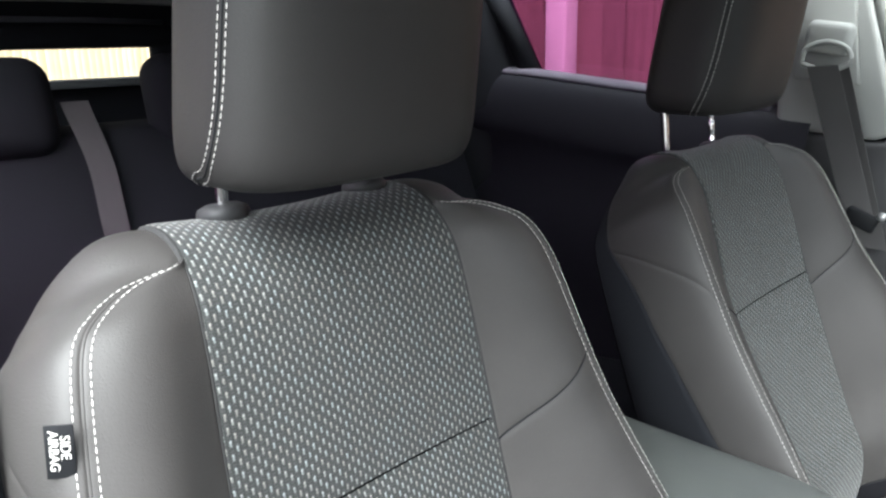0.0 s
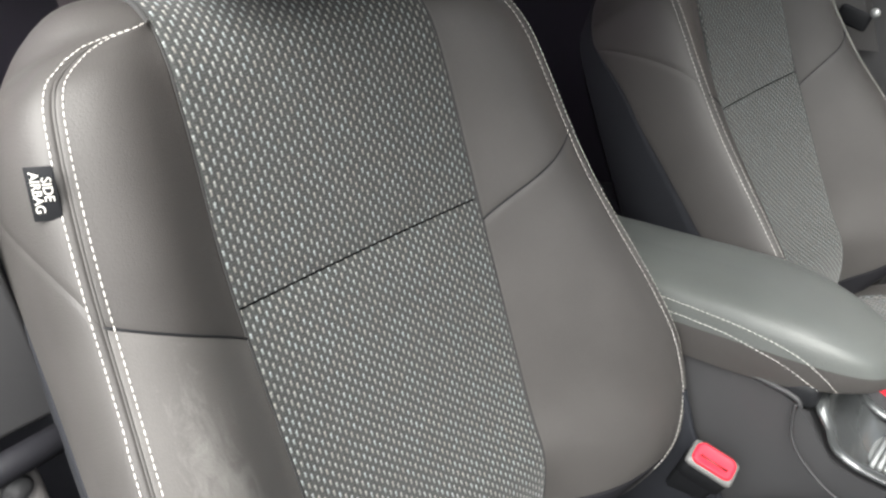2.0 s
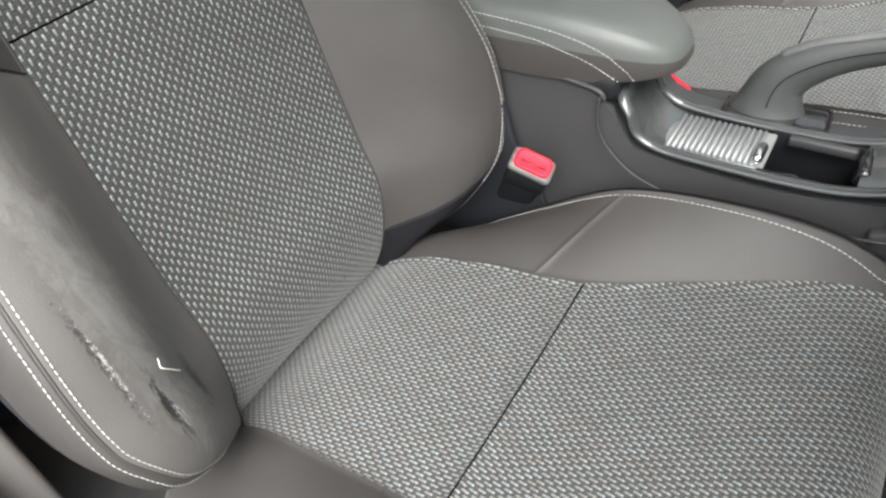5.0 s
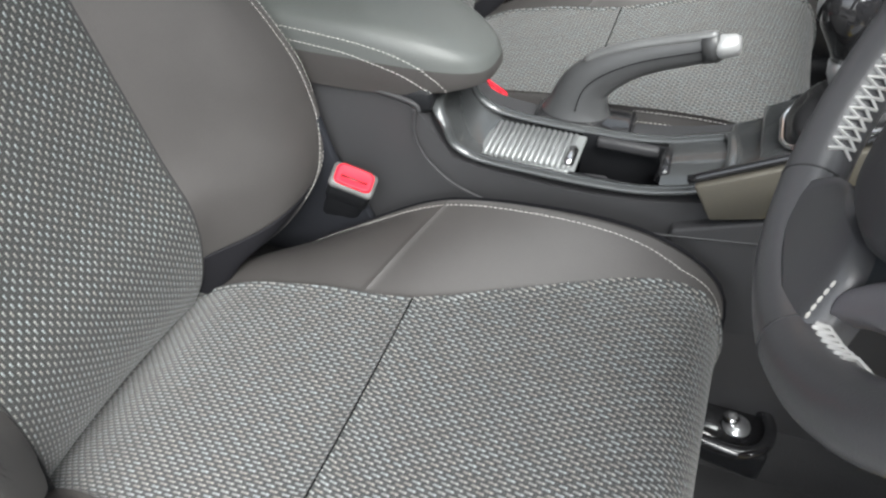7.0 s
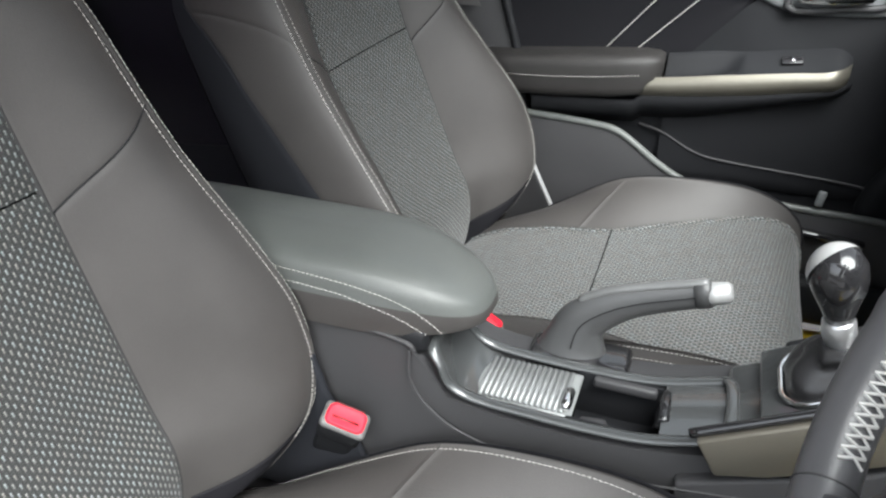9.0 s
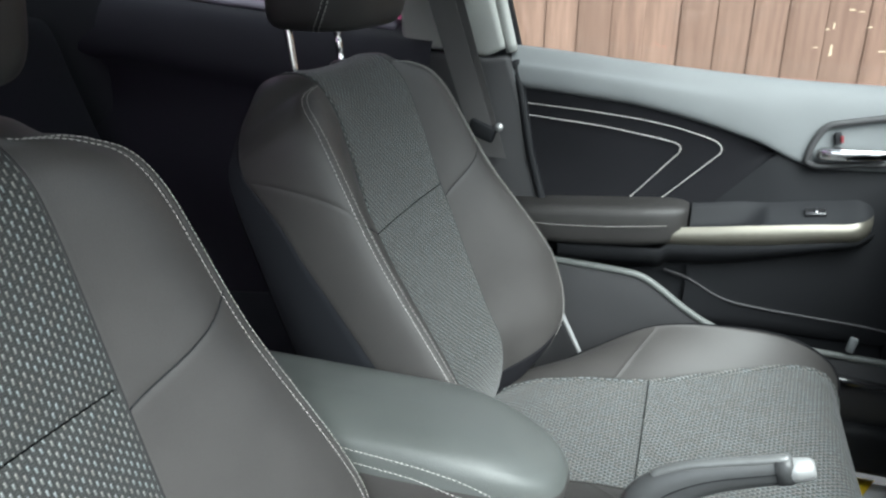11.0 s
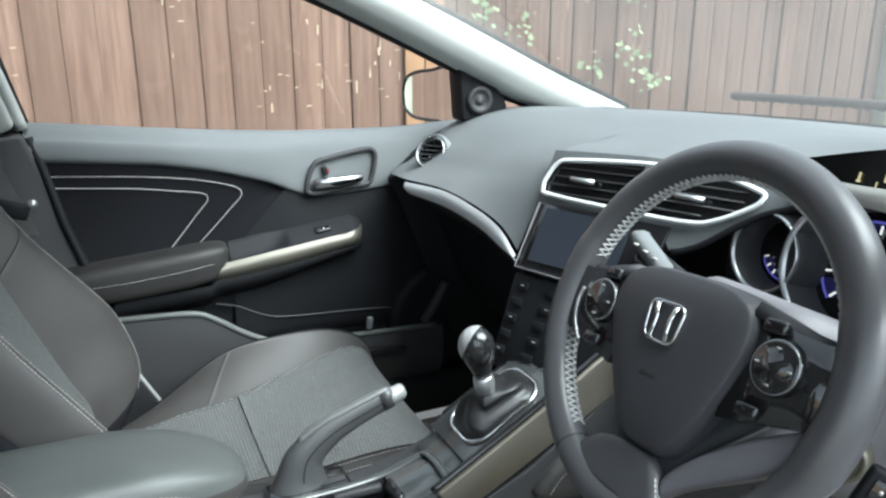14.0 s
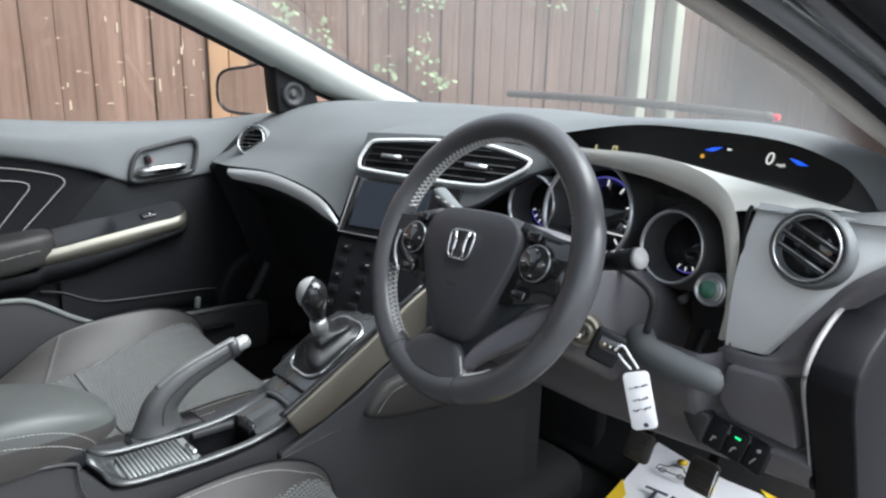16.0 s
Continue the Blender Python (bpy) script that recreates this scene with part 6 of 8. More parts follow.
# middle top, above the vents, and the hood over the far display
MID = [
    (0.50, [(1.42, 1.050), (1.10, 1.080), (0.92, 1.068), (0.80, 1.047), (0.752, 1.034)]),
    (0.36, [(1.43, 1.050), (1.12, 1.084), (0.98, 1.078), (0.86, 1.062), (0.800, 1.046)]),
    (0.26, [(1.42, 1.050), (1.14, 1.080), (1.03, 1.082), (0.95, 1.072), (0.860, 1.046)]),
    (0.10, [(1.38, 1.050), (1.15, 1.086), (1.06, 1.092), (1.02, 1.090), (1.00, 1.083)]),
    (-0.06, [(1.29, 1.050), (1.13, 1.094), (1.06, 1.101), (1.02, 1.098), (1.00, 1.090)]),
    (-0.17, [(1.20, 1.050), (1.11, 1.090), (1.06, 1.096), (1.03, 1.094), (1.00, 1.086)]),
    (-0.244, [(1.17, 1.049), (1.10, 1.076), (1.06, 1.080), (1.03, 1.076), (1.002, 1.0665)]),
    (-0.276, [(1.15, 1.047), (1.10, 1.069), (1.05, 1.069), (1.02, 1.060), (1.000, 1.0475)]),
    (-0.298, [(1.14, 1.045), (1.09, 1.064), (1.04, 1.060), (1.01, 1.045), (0.994, 1.0275)]),
    (-0.316, [(1.13, 1.043), (1.08, 1.060), (1.03, 1.056), (1.00, 1.034), (0.984, 1.0150)]),
    (-0.36, [(1.12, 1.040), (1.06, 1.055), (1.01, 1.053), (0.99, 1.042), (0.982, 1.0320)]),
    (-0.42, [(1.12, 1.036), (1.03, 1.046), (0.98, 1.047), (0.97, 1.045), (0.96, 1.042)]),
]


def mid_skin(u, v):
    rows = [np.array([(p[0],) + q for q in p[1]]) for p in MID]
    a = spline([r.ravel() for r in rows], u * (len(MID) - 1)).reshape(-1, 3)
    p = spline(a, v * 4)
    return Vector((p[1], p[0], p[2]))


part("top_hood", sheet(mid_skin, 110, 24, True), DASH, dash, "grey grained hood")
# silver bow under the skin
up = [(0.985, 0.700, 0.914), (0.952, 0.692, 0.917), (0.757, 0.684, 0.936), (0.616, 0.681, 0.931), (0.530, 0.680, 0.916), (0.482, 0.682, 0.885)]
lo = [(0.985, 0.701, 0.894), (0.949, 0.694, 0.893), (0.759, 0.687, 0.905), (0.617, 0.685, 0.899), (0.535, 0.684, 0.884), (0.480, 0.684, 0.876)]


def bow(u, v):
    a, b = spline(up, u * 5), spline(lo, u * 5)
    p = a + (b - a) * v
    return Vector((p[1] - 0.006 * math.sin(math.pi * v), p[0], p[2]))


part("silver_bow", sheet(bow, 50, 8, True), SILVER_TRIM, dash, "satin silver trim bow")


def below(u, v):
    a = spline(lo, u * 5)
    k = [(a[1] + 0.002, a[2]), (a[1] + 0.03, a[2] - 0.03), (0.80, 0.82), (0.84, 0.72), (0.90, 0.60), (1.05, 0.50)]
    p = spline(k, v * 5)
    return Vector((p[0], a[0] * 1.0 + 0.08 * (1 - u) * min(1, v * 3), p[1]))


part("glovebox", sheet(below, 40, 24, True), DASH_DARK, dash, "black glovebox side")
part("far_end", slab([(0.70, 1.08, 0.90), (0.80, 1.08, 0.99), (0.92, 1.08, 1.035), (1.15, 1.08, 1.04), (1.15, 1.08, 0.5), (0.86, 1.08, 0.5)], 0.03, (0, 1, 0), 0.004), DASH_DARK, dash)


def round_vent(label, m, r, depth=0.035, slats=3, mat=SILVER, bright=True):
    v = thing("air_vent", label, "air vent", "round air vents")
    v.matrix_basis = m
    prof = [(r * 0.90, -depth), (r * 0.90, -0.001), (r * 0.925, 0.004), (r * 0.96, 0.005), (r * 0.985, 0.003), (r * 1.0, -0.012)]
    rings = [[Vector((q * math.cos(w), q * math.sin(w), h)) for w in (2 * math.pi * k / 40 for k in range(40))] for q, h in prof]
    part("ring", loft(rings, caps=False), mat, v, "satin ring")
    part("throat", turned([(0.0, -depth * 0.9), (r * 0.87, -depth * 0.9), (r * 0.87, -depth)], Matrix(), 40), GLOSS, v, "black throat")
    for k in range(slats):
        y = r * 1.1 * ((k + 0.5) / slats - 0.5)
        half = math.sqrt(max(0, (0.90 * r) ** 2 - y * y))
        part("slat", box((half * 2, 0.0018, 0.010), pose(0, y, -0.005, 25, 0, 0), 0.0007), PLASTIC, v)
        if bright:
            part("slat_edge", tube([(-half * 0.97, y + 0.002, 0.0), (half * 0.97, y + 0.002, 0.0)], 0.0008, 6), SILVER, v, "thin bright slat edge")
    # soft moulded collar round the vent
    collar = []
    for q, h, e in ((1.0, -0.010, 0.0), (1.02, 0.0, 0.0), (1.06, 0.002, 0.03), (1.12, 0.0, 0.08), (1.17, -0.006, 0.12), (1.19, -0.014, 0.14)):
        collar.append([Vector((r * (q + e * max(0.0, math.cos(w)) * 0.8) * math.cos(w), r * q * math.sin(w), h)) for w in (2 * math.pi * k / 48 for k in range(48))])
    part("collar", loft(collar, caps=False), DASH, v, "grey moulded collar")
    return v


def facing(p, n, up_hint=(0, 0, 1)):
    n = Vector(n).normalized()
    x = Vector(up_hint).cross(n).normalized()
    y = n.cross(x)
    return Matrix(((x.x, y.x, n.x, p[0]), (x.y, y.y, n.y, p[1]), (x.z, y.z, n.z, p[2]), (0, 0, 0, 1)))


round_vent("round black air vent with silver ring beside the door", facing((0.752, 0.972, 0.975), (-0.80, -0.45, 0.40)), 0.036, depth=0.012, slats=4, bright=False)
round_vent("round black air vent with bright ring at the dash end", facing((0.790, -0.314, 0.998), (-0.97, 0.02, 0.20)) @ pose(0, 0, 0, 0, 0, -22), 0.0385, depth=0.012, slats=3)

# ---- centre stack: vents and screen ----
stack = thing("center_stack", "grey centre stack with twin vents and a dark touch screen", "centre stack")
# the face runs from the passenger side towards the driver, turning away from the rear
def face_pt(a, z, off=0.0):
    """a 0..1 from y 0.478 to 0.160; z height; off towards the rear."""
    y = 0.478 - 0.318 * a
    x = 0.722 + 0.118 * a + (z - 0.98) * 0.42
    n = Vector((-0.90, -0.33, 0.28)).normalized()
    return Vector((x, y, z)) + n * off


vent_out = [(0.00, 1.000), (0.035, 1.027), (0.12, 1.034), (0.45, 1.042), (0.72, 1.042), (0.94, 1.028), (0.965, 1.018), (0.93, 1.005), (0.82, 0.984), (0.72, 0.977), (0.45, 0.977), (0.06, 0.981), (0.01, 0.987)]


FASCIA_LOW = [(-0.05, 0.968), (0.60, 0.966), (0.70, 0.938), (0.78, 0.948), (0.91, 0.983), (1.0, 1.004), (1.12, 1.016)]


def fascia(u, v):
    a = -0.02 + 1.13 * u
    zt = 1.046 + 0.006 * math.sin(math.pi * min(1, max(0, a))) - 0.03 * max(0, a - 0.95) / 0.25
    zb = row1(FASCIA_LOW, a)
    return face_pt(a, zt + (zb - zt) * v, -0.004)


part("fascia", sheet(fascia, 40, 10, False), DASH, stack, "grey vent fascia")
part("fascia_lip", tube([face_pt(0.70 + 0.41 * k / 20, row1(FASCIA_LOW, 0.70 + 0.41 * k / 20), -0.003) for k in range(21)], 0.0045, 8), DASH_DARK, stack, "dark lip")
loopv = [Vector(spline([face_pt(a, z, 0.003) for a, z in vent_out] + [face_pt(*vent_out[0], 0.003)], 13 * k / 90)) for k in range(90)]
part("vent_frame", tube(loopv, 0.0034, 8, closed=True, up=Vector((-0.9, -0.33, 0.28))), SILVER_TRIM, stack, "satin silver vent frame")
bm = bmesh.new()
bm.faces.new([bm.verts.new(p - Vector((-0.9, -0.33, 0.28)).normalized() * 0.006) for p in loopv])
part("vent_throat", bm, GLOSS, stack, "black vent opening", smooth=False)
for z in (0.988, 1.000, 1.012, 1.024, 1.034):
    a1 = 0.90 if 0.99 < z < 1.03 else 0.76
    part("vent_slat", tube([face_pt(0.03, z - 0.003, 0.000), face_pt(0.45, z, 0.000), face_pt(a1, z, 0.000)], 0.0022, 6, squash=0.6), PLASTIC, stack)
for a in (0.20, 0.70):
    part("vent_tab", loft([[face_pt(a - 0.06, 1.005 + d, 0.004 + e) for d, e in ((0, 0), (0.006, 0), (0.006, 0.006), (0, 0.006))],
                           [face_pt(a + 0.06, 1.004 + d, 0.004 + e) for d, e in ((0, 0), (0.006, 0), (0.006, 0.006), (0, 0.006))]]), SILVER, stack, "silver vent tab")
part("vent_divider", tube([face_pt(0.47, 0.978, 0.002), face_pt(0.47, 1.042, 0.002)], 0.004, 8), PLASTIC, stack)
scr = []
for a, z in ((0.02, 0.872), (0.66, 0.872), (0.66, 0.968), (0.02, 0.968)):
    scr.append(face_pt(a, z, 0.0))
part("screen_bezel", slab([p for p in scr], 0.02, (0.9, 0.33, -0.28), 0.002), GLOSS, stack, "gloss black screen surround")
part("screen", slab([face_pt(0.07, 0.884, 0.0035), face_pt(0.50, 0.884, 0.0035), face_pt(0.50, 0.962, 0.0035), face_pt(0.07, 0.962, 0.0035)], 0.003, (0.9, 0.33, -0.28)), SCREEN, stack, "dark blue touch screen", smooth=False)
part("screen_edge", tube([face_pt(0.02, 0.968, 0.003), face_pt(0.015, 0.870, 0.003), face_pt(0.66, 0.868, 0.003)], 0.0018, 6), COLUMN, stack, "thin grey edge")
for k in range(4):
    part("screen_button", box((0.004, 0.010, 0.008), facing(face_pt(0.585, 0.952 - 0.016 * k, 0.004), (-0.9, -0.33, 0.28)) @ pose(0, 0, 0, 0, 90, 0), 0.001), PLASTIC, stack)
# climate controls below
clim = [face_pt(0.0, 0.862, -0.01), face_pt(0.62, 0.862, -0.01), face_pt(0.60, 0.72, -0.012), face_pt(0.05, 0.72, -0.012)]
part("climate_panel", slab(clim, 0.04, (0.9, 0.33, -0.28), 0.004), DASH_DARK, stack, "black climate panel")
for r in range(5):
    for c in range(3):
        p = face_pt(0.08 + 0.16 * c, 0.845 - 0.024 * r, -0.006)
        part("climate_button", box((0.021, 0.012, 0.0026), facing(p, (-0.9, -0.33, 0.28)) @ pose(0, 0, -0.001), 0.0008), DASH_DARK, stack)
        if (r + c) % 2 == 0:
            part("button_mark", box((0.006, 0.0012, 0.0006), facing(p, (-0.9, -0.33, 0.28)) @ pose(0.003 * (r % 2), 0.001, 0.0006), 0), WHEEL_THREAD, stack)
part("climate_display", box((0.014, 0.009, 0.001), facing(face_pt(0.40, 0.848, -0.004), (-0.9, -0.33, 0.28)), 0), PINK_GLOW, stack, "small pale lit display")
part("climate_lamp", box((0.010, 0.008, 0.001), facing(face_pt(0.40, 0.806, -0.004), (-0.9, -0.33, 0.28)), 0), AMBER, stack, "amber lit button")
part("stack_side", slab([(0.70, 0.488, 0.87), (0.76, 0.488, 1.02), (1.0, 0.488, 1.04), (1.0, 0.488, 0.6), (0.66, 0.488, 0.70)], 0.012, (0, -1, 0), 0.003), DASH_DARK, stack)

# ---- driver's side: display, dials, hood ----
clus = thing("instrument_cluster", "recessed round dials under a grey hood, with a far display", "instrument cluster")


def lens(u, v):
    top = [(0.30, 1.05), (0.243, 1.070), (0.10, 1.084), (-0.001, 1.088), (-0.139, 1.0875), (-0.223, 1.0735), (-0.276, 1.0465), (-0.313, 1.0125)]
    bot = [(0.30, 1.02), (0.243, 1.020), (0.10, 1.012), (-0.001, 1.006), (-0.139, 0.994), (-0.223, 0.994), (-0.276, 1.003), (-0.313, 1.0100)]
    a, b = spline(top, u * 7), spline(bot, u * 7)
    p = a + (b - a) * v
    return Vector((1.005 + 0.03 * math.sin(math.pi * u) - 0.02 * v, p[0], p[1]))


part("display_lens", sheet(lens, 40, 10, True), GLOSS, clus, "black display lens")


def dm(y, z):
    """A spot just in front of the lens."""
    u = min((abs(lens(k / 200, 0.5).y - y), k / 200) for k in range(201))[1]
    t, b_ = lens(u, 0.0), lens(u, 1.0)
    v = min(max((t.z - z) / (t.z - b_.z), 0), 1)
    return facing(lens(u, v) + Vector((-0.003, 0, 0)), (-1, 0, 0.25))


def lens_end(u, v):
    """Dull border past the rounded end of the lit display."""
    a = spline([(-0.240, 1.0665), (-0.259, 1.053), (-0.264, 1.036), (-0.256, 1.018), (-0.237, 1.000)], v * 4)
    b = spline([(-0.240, 1.0670), (-0.275, 1.0472), (-0.311, 1.0140), (-0.311, 1.0105), (-0.237, 0.9985)], v * 4)
    p = a + (b - a) * u
    return dm(p[0], p[1]) @ Vector((0, 0, -0.0015))


part("lens_border", sheet(lens_end, 12, 40, True), PLASTIC, clus, "dull dark lens border")
text_mesh("0", 0.026, dm(-0.141, 1.056) @ Matrix(((1, 0.12, 0, 0), (0, 1, 0, 0), (0, 0, 1, 0), (0, 0, 0, 1))), WHITE_GLOW, clus, "speed_digit")
text_mesh("mph", 0.0075, dm(-0.159, 1.050), WHITE_GLOW, clus, "speed_unit")
for y, z, s in ((-0.048, 1.060, 1), (-0.185, 1.057, -1)):
    bm = bmesh.new()
    bm.faces.new([bm.verts.new(dm(y, z) @ Vector((p[0] * s, p[1], 0))) for p in ((-0.015, -0.0035), (0.0, -0.0040), (0.008, 0.0), (0.015, 0.0045), (0.0, 0.0022))])
    part("blue_wing", bm, BLUE, clus, "blue light bar", smooth=False)
part("warning_dot", turned([(0, 0.001), (0.0035, 0.0)], dm(-0.036, 1.047), 12), AMBER, clus, "amber warning light")
part("display_mark", box((0.006, 0.003, 0.001), dm(-0.077, 1.062), 0), WHITE_GLOW, clus)
part("display_mark", box((0.003, 0.010, 0.001), dm(0.162, 1.038), 0), PALE_GLOW, clus)
part("display_mark", box((0.006, 0.003, 0.001), dm(0.164, 1.032), 0), PALE_GLOW, clus)
for dx, dz, w, h in ((0.0, 0.005, 0.009, 0.0025), (0.0, -0.003, 0.009, 0.0025), (-0.0036, 0.001, 0.0025, 0.010), (0.0036, 0.001, 0.0025, 0.010), (0.022, -0.006, 0.030, 0.0016), (-0.014, -0.009, 0.0016, 0.008), (0.037, -0.009, 0.0016, 0.008)):
    part("display_mark", box((w, h, 0.001), dm(0.126, 1.039) @ pose(dx, dz, 0), 0), PALE_GLOW, clus)
# grey hood band over and beside the dials
hood_o = [(0.21, 0.90, 0.970), (0.17, 0.885, 1.030), (0.10, 0.855, 1.056), (0.023, 0.83, 1.064), (-0.08, 0.815, 1.070), (-0.14, 0.81, 1.065), (-0.18, 0.808, 1.054), (-0.207, 0.808, 1.034), (-0.221, 0.81, 1.00), (-0.225, 0.815, 0.95), (-0.222, 0.82, 0.90), (-0.218, 0.82, 0.850)]
hood_i = [(0.20, 0.905, 0.952), (0.16, 0.89, 1.008), (0.10, 0.862, 1.032), (0.02, 0.838, 1.040), (-0.07, 0.826, 1.038), (-0.125, 0.822, 1.030), (-0.165, 0.82, 1.019), (-0.190, 0.82, 1.00), (-0.202, 0.82, 0.965), (-0.208, 0.822, 0.93), (-0.210, 0.826, 0.89), (-0.206, 0.826, 0.850)]


def band(u, v):
    a, b = spline(hood_o, u * 11), spline(hood_i, u * 11)
    p = a + (b - a) * v
    return Vector((p[1] - 0.008 * math.sin(math.pi * v), p[0], p[2]))


PALE_DASH = material("pale_grey_hood", (0.56, 0.56, 0.515), rough=0.4, grain_scale=800, var=0.06, bump=0.1)
part("hood_band", sheet(band, 70, 8, True), PALE_DASH, clus, "pale grey hood band")


def shelf(u, v):
    a = spline(hood_o, 0.5 + u * 7.0)
    top = lens(min(1, max(0, (0.30 - (a[0] * 1.2 + 0.0)) / 0.572)), 1.0)
    p = Vector((a[1], a[0], a[2])).lerp(Vector((0.985, top.y, top.z)), v)
    return p + Vector((0, 0, 0.006 * math.sin(math.pi * v)))


part("hood_top", sheet(shelf, 50, 10), PALE_DASH, clus, "pale grey hood top")


def tunnel(u, v):
    b = spline(hood_i, u * 11)
    c = (-0.005, 0.945)
    return Vector((b[1] + 0.075 * v, b[0] + (c[0] - b[0]) * 0.12 * v, b[2] + (c[1] - b[2]) * 0.12 * v))


part("hood_lining", sheet(tunnel, 60, 6, True), DIAL_SHELL, clus, "dark hood lining")
part("dial_plate", slab([(0.905, 0.27, 0.82), (0.905, 0.27, 1.00), (0.905, -0.20, 1.00), (0.905, -0.20, 0.82)], 0.02, (1, 0, 0)), PLASTIC, clus, "black dial plate", smooth=False)


def dial(c, r, n, depth, ticks, a0, a1, name, flare=1.26):
    m = facing(c, n)
    d = part(name, loft([[m @ Vector((q * math.cos(w), q * math.sin(w), h)) for w in (2 * math.pi * k / 48 for k in range(48))]
                         for q, h in ((r * 0.82, -depth), (r * 0.93, -0.002), (r * 0.98, 0.004), (r * 1.03, 0.0), (r * (0.65 + 0.35 * flare), -0.008), (r * (0.25 + 0.75 * flare), -0.030), (r * flare, -depth - 0.02))], caps=False), DIAL_SHELL, clus, "dark dial tunnel")
    part("dial_ring", loft([[m @ Vector((q * math.cos(w), q * math.sin(w), h)) for w in (2 * math.pi * k / 48 for k in range(48))]
                            for q, h in ((r * 0.93, 0.0005), (r * 0.965, 0.006), (r * 1.005, 0.005), (r * 1.02, 0.0))], caps=False), SILVER, d, "silver dial ring")
    part("dial_face", turned([(0.0, -depth * 0.9), (r * 0.84, -depth * 0.9), (r * 0.84, -depth * 0.95)], m, 48), GLOSS, d, "black dial face")
    arc = [m @ Vector((r * 0.70 * math.cos(radians(a0 + (a1 - a0) * k / 30)), r * 0.70 * math.sin(radians(a0 + (a1 - a0) * k / 30)), -depth * 0.88)) for k in range(31)]
    part("dial_arc", tube(arc, r * 0.018, 6), VIOLET, d, "violet light arc")
    for k in range(ticks):
        a = radians(a0 + (a1 - a0) * k / max(1, ticks - 1))
        part("dial_tick", box((r * 0.12, r * 0.03, 0.001), m @ pose(0.60 * r * math.cos(a), 0.60 * r * math.sin(a), -depth * 0.87, 0, 0, math.degrees(a)), 0), WHITE_GLOW, d)
    return d


big = dial((0.850, 0.045, 0.963), 0.084, (-0.97, 0.0, 0.20), 0.045, 9, 225, -45, "rev_counter", flare=1.08)
part("needle", box((0.075, 0.0022, 0.002), facing((0.850, 0.045, 0.963), (-0.97, 0, 0.2)) @ pose(0.033, -0.024, -0.036, 0, 0, 0), 0), WHITE_GLOW, big, "white needle")
dial((0.838, -0.116, 0.947), 0.050, (-0.97, 0.05, 0.16), 0.045, 5, 250, 340, "fuel_gauge")
dial((0.850, 0.158, 0.955), 0.050, (-0.97, 0.0, 0.16), 0.045, 5, 200, 290, "temperature_gauge")
eco = facing((0.822, -0.188, 0.909), (-0.95, -0.05, 0.22))
part("eco_button", turned([(0.0, 0.008), (0.012, 0.007), (0.0135, 0.004), (0.0145, 0.0), (0.019, 0.0), (0.0205, 0.004), (0.022, 0.0), (0.022, -0.03)], eco, 36), SILVER, clus, "round silver-ringed button")
part("eco_light", turned([(0.0, 0.0095), (0.0115, 0.0085), (0.012, 0.006)], eco, 28), material("green_button", (0.05, 0.16, 0.10), rough=0.3), clus, "dark green button face")
part("trip_knob", tube([(0.835, -0.150, 0.886), (0.815, -0.151, 0.884)], 0.006, 10), PLASTIC, clus)

# ---- dash right end and lower panels ----
END_EDGE = [(-0.278, 0.846), (-0.284, 0.856), (-0.307, 0.889), (-0.333, 0.929), (-0.358, 0.965), (-0.392, 0.995), (-0.425, 1.018), (-0.450, 1.034)]


def end_face(u, v):
    """Light face round the vent, bounded by a rising sweep."""
    z = 1.030 - 0.172 * v
    far = row1([(-q[1], -q[0]) for q in reversed(END_EDGE)], -z)
    y = -0.232 + (-far + 0.232) * u
    return Vector((0.815 - 0.010 * math.sin(math.pi * v) + 0.02 * (1 - v) ** 4 - 0.02 * v + 0.006 * max(0, u - 0.9) * 10, y, z - 0.004 * (1 - u) * v))


part("end_face", sheet(end_face, 24, 24, True), DASH_END, dash, "grey end face")
END_BACK = [(-0.45, 1.041), (-0.42, 1.040), (-0.36, 1.030), (-0.316, 1.0145), (-0.276, 1.0065), (-0.239, 1.002), (-0.20, 1.002)]


def end_top(u, v):
    y = -0.222 - 0.22 * u
    front, back = Vector((0.828, y, 1.028 + 0.06 * max(0, -y - 0.235))), Vector((0.984, y, row1(END_BACK, y)))
    return front.lerp(back, v) + Vector((-0.006 * (1 - v) ** 6, 0, -0.006 * (1 - v) ** 6))


part("end_top", sheet(end_top, 24, 12), DASH, dash, "grey top beside the display")
part("end_groove", tube(path_points([(0.816, -0.2315, 1.027), (0.809, -0.231, 1.015), (0.806, -0.231, 0.98), (0.803, -0.232, 0.93), (0.797, -0.238, 0.855)], 20), 0.0028, 8), DASH_DARK, dash)


def end_band(u, v):
    """Dark band between the light face and the door opening, running down to the switches."""
    k = [(-0.450, 1.034, -0.445, 1.00), (-0.392, 0.995, -0.405, 0.973), (-0.358, 0.965, -0.372, 0.942), (-0.333, 0.929, -0.353, 0.916), (-0.307, 0.889, -0.342, 0.894), (-0.284, 0.857, -0.341, 0.874), (-0.236, 0.853, -0.341, 0.856), (-0.236, 0.836, -0.342, 0.845)]
    a = spline(k, u * 7)
    return Vector((0.806 - 0.016 * u + 0.004 * v - 0.012 * math.sin(math.pi * v), a[0] + (a[2] - a[0]) * v, a[1] + (a[3] - a[1]) * v))


part("end_band", sheet(end_band, 40, 12, True), COLUMN, dash, "dark swept band")


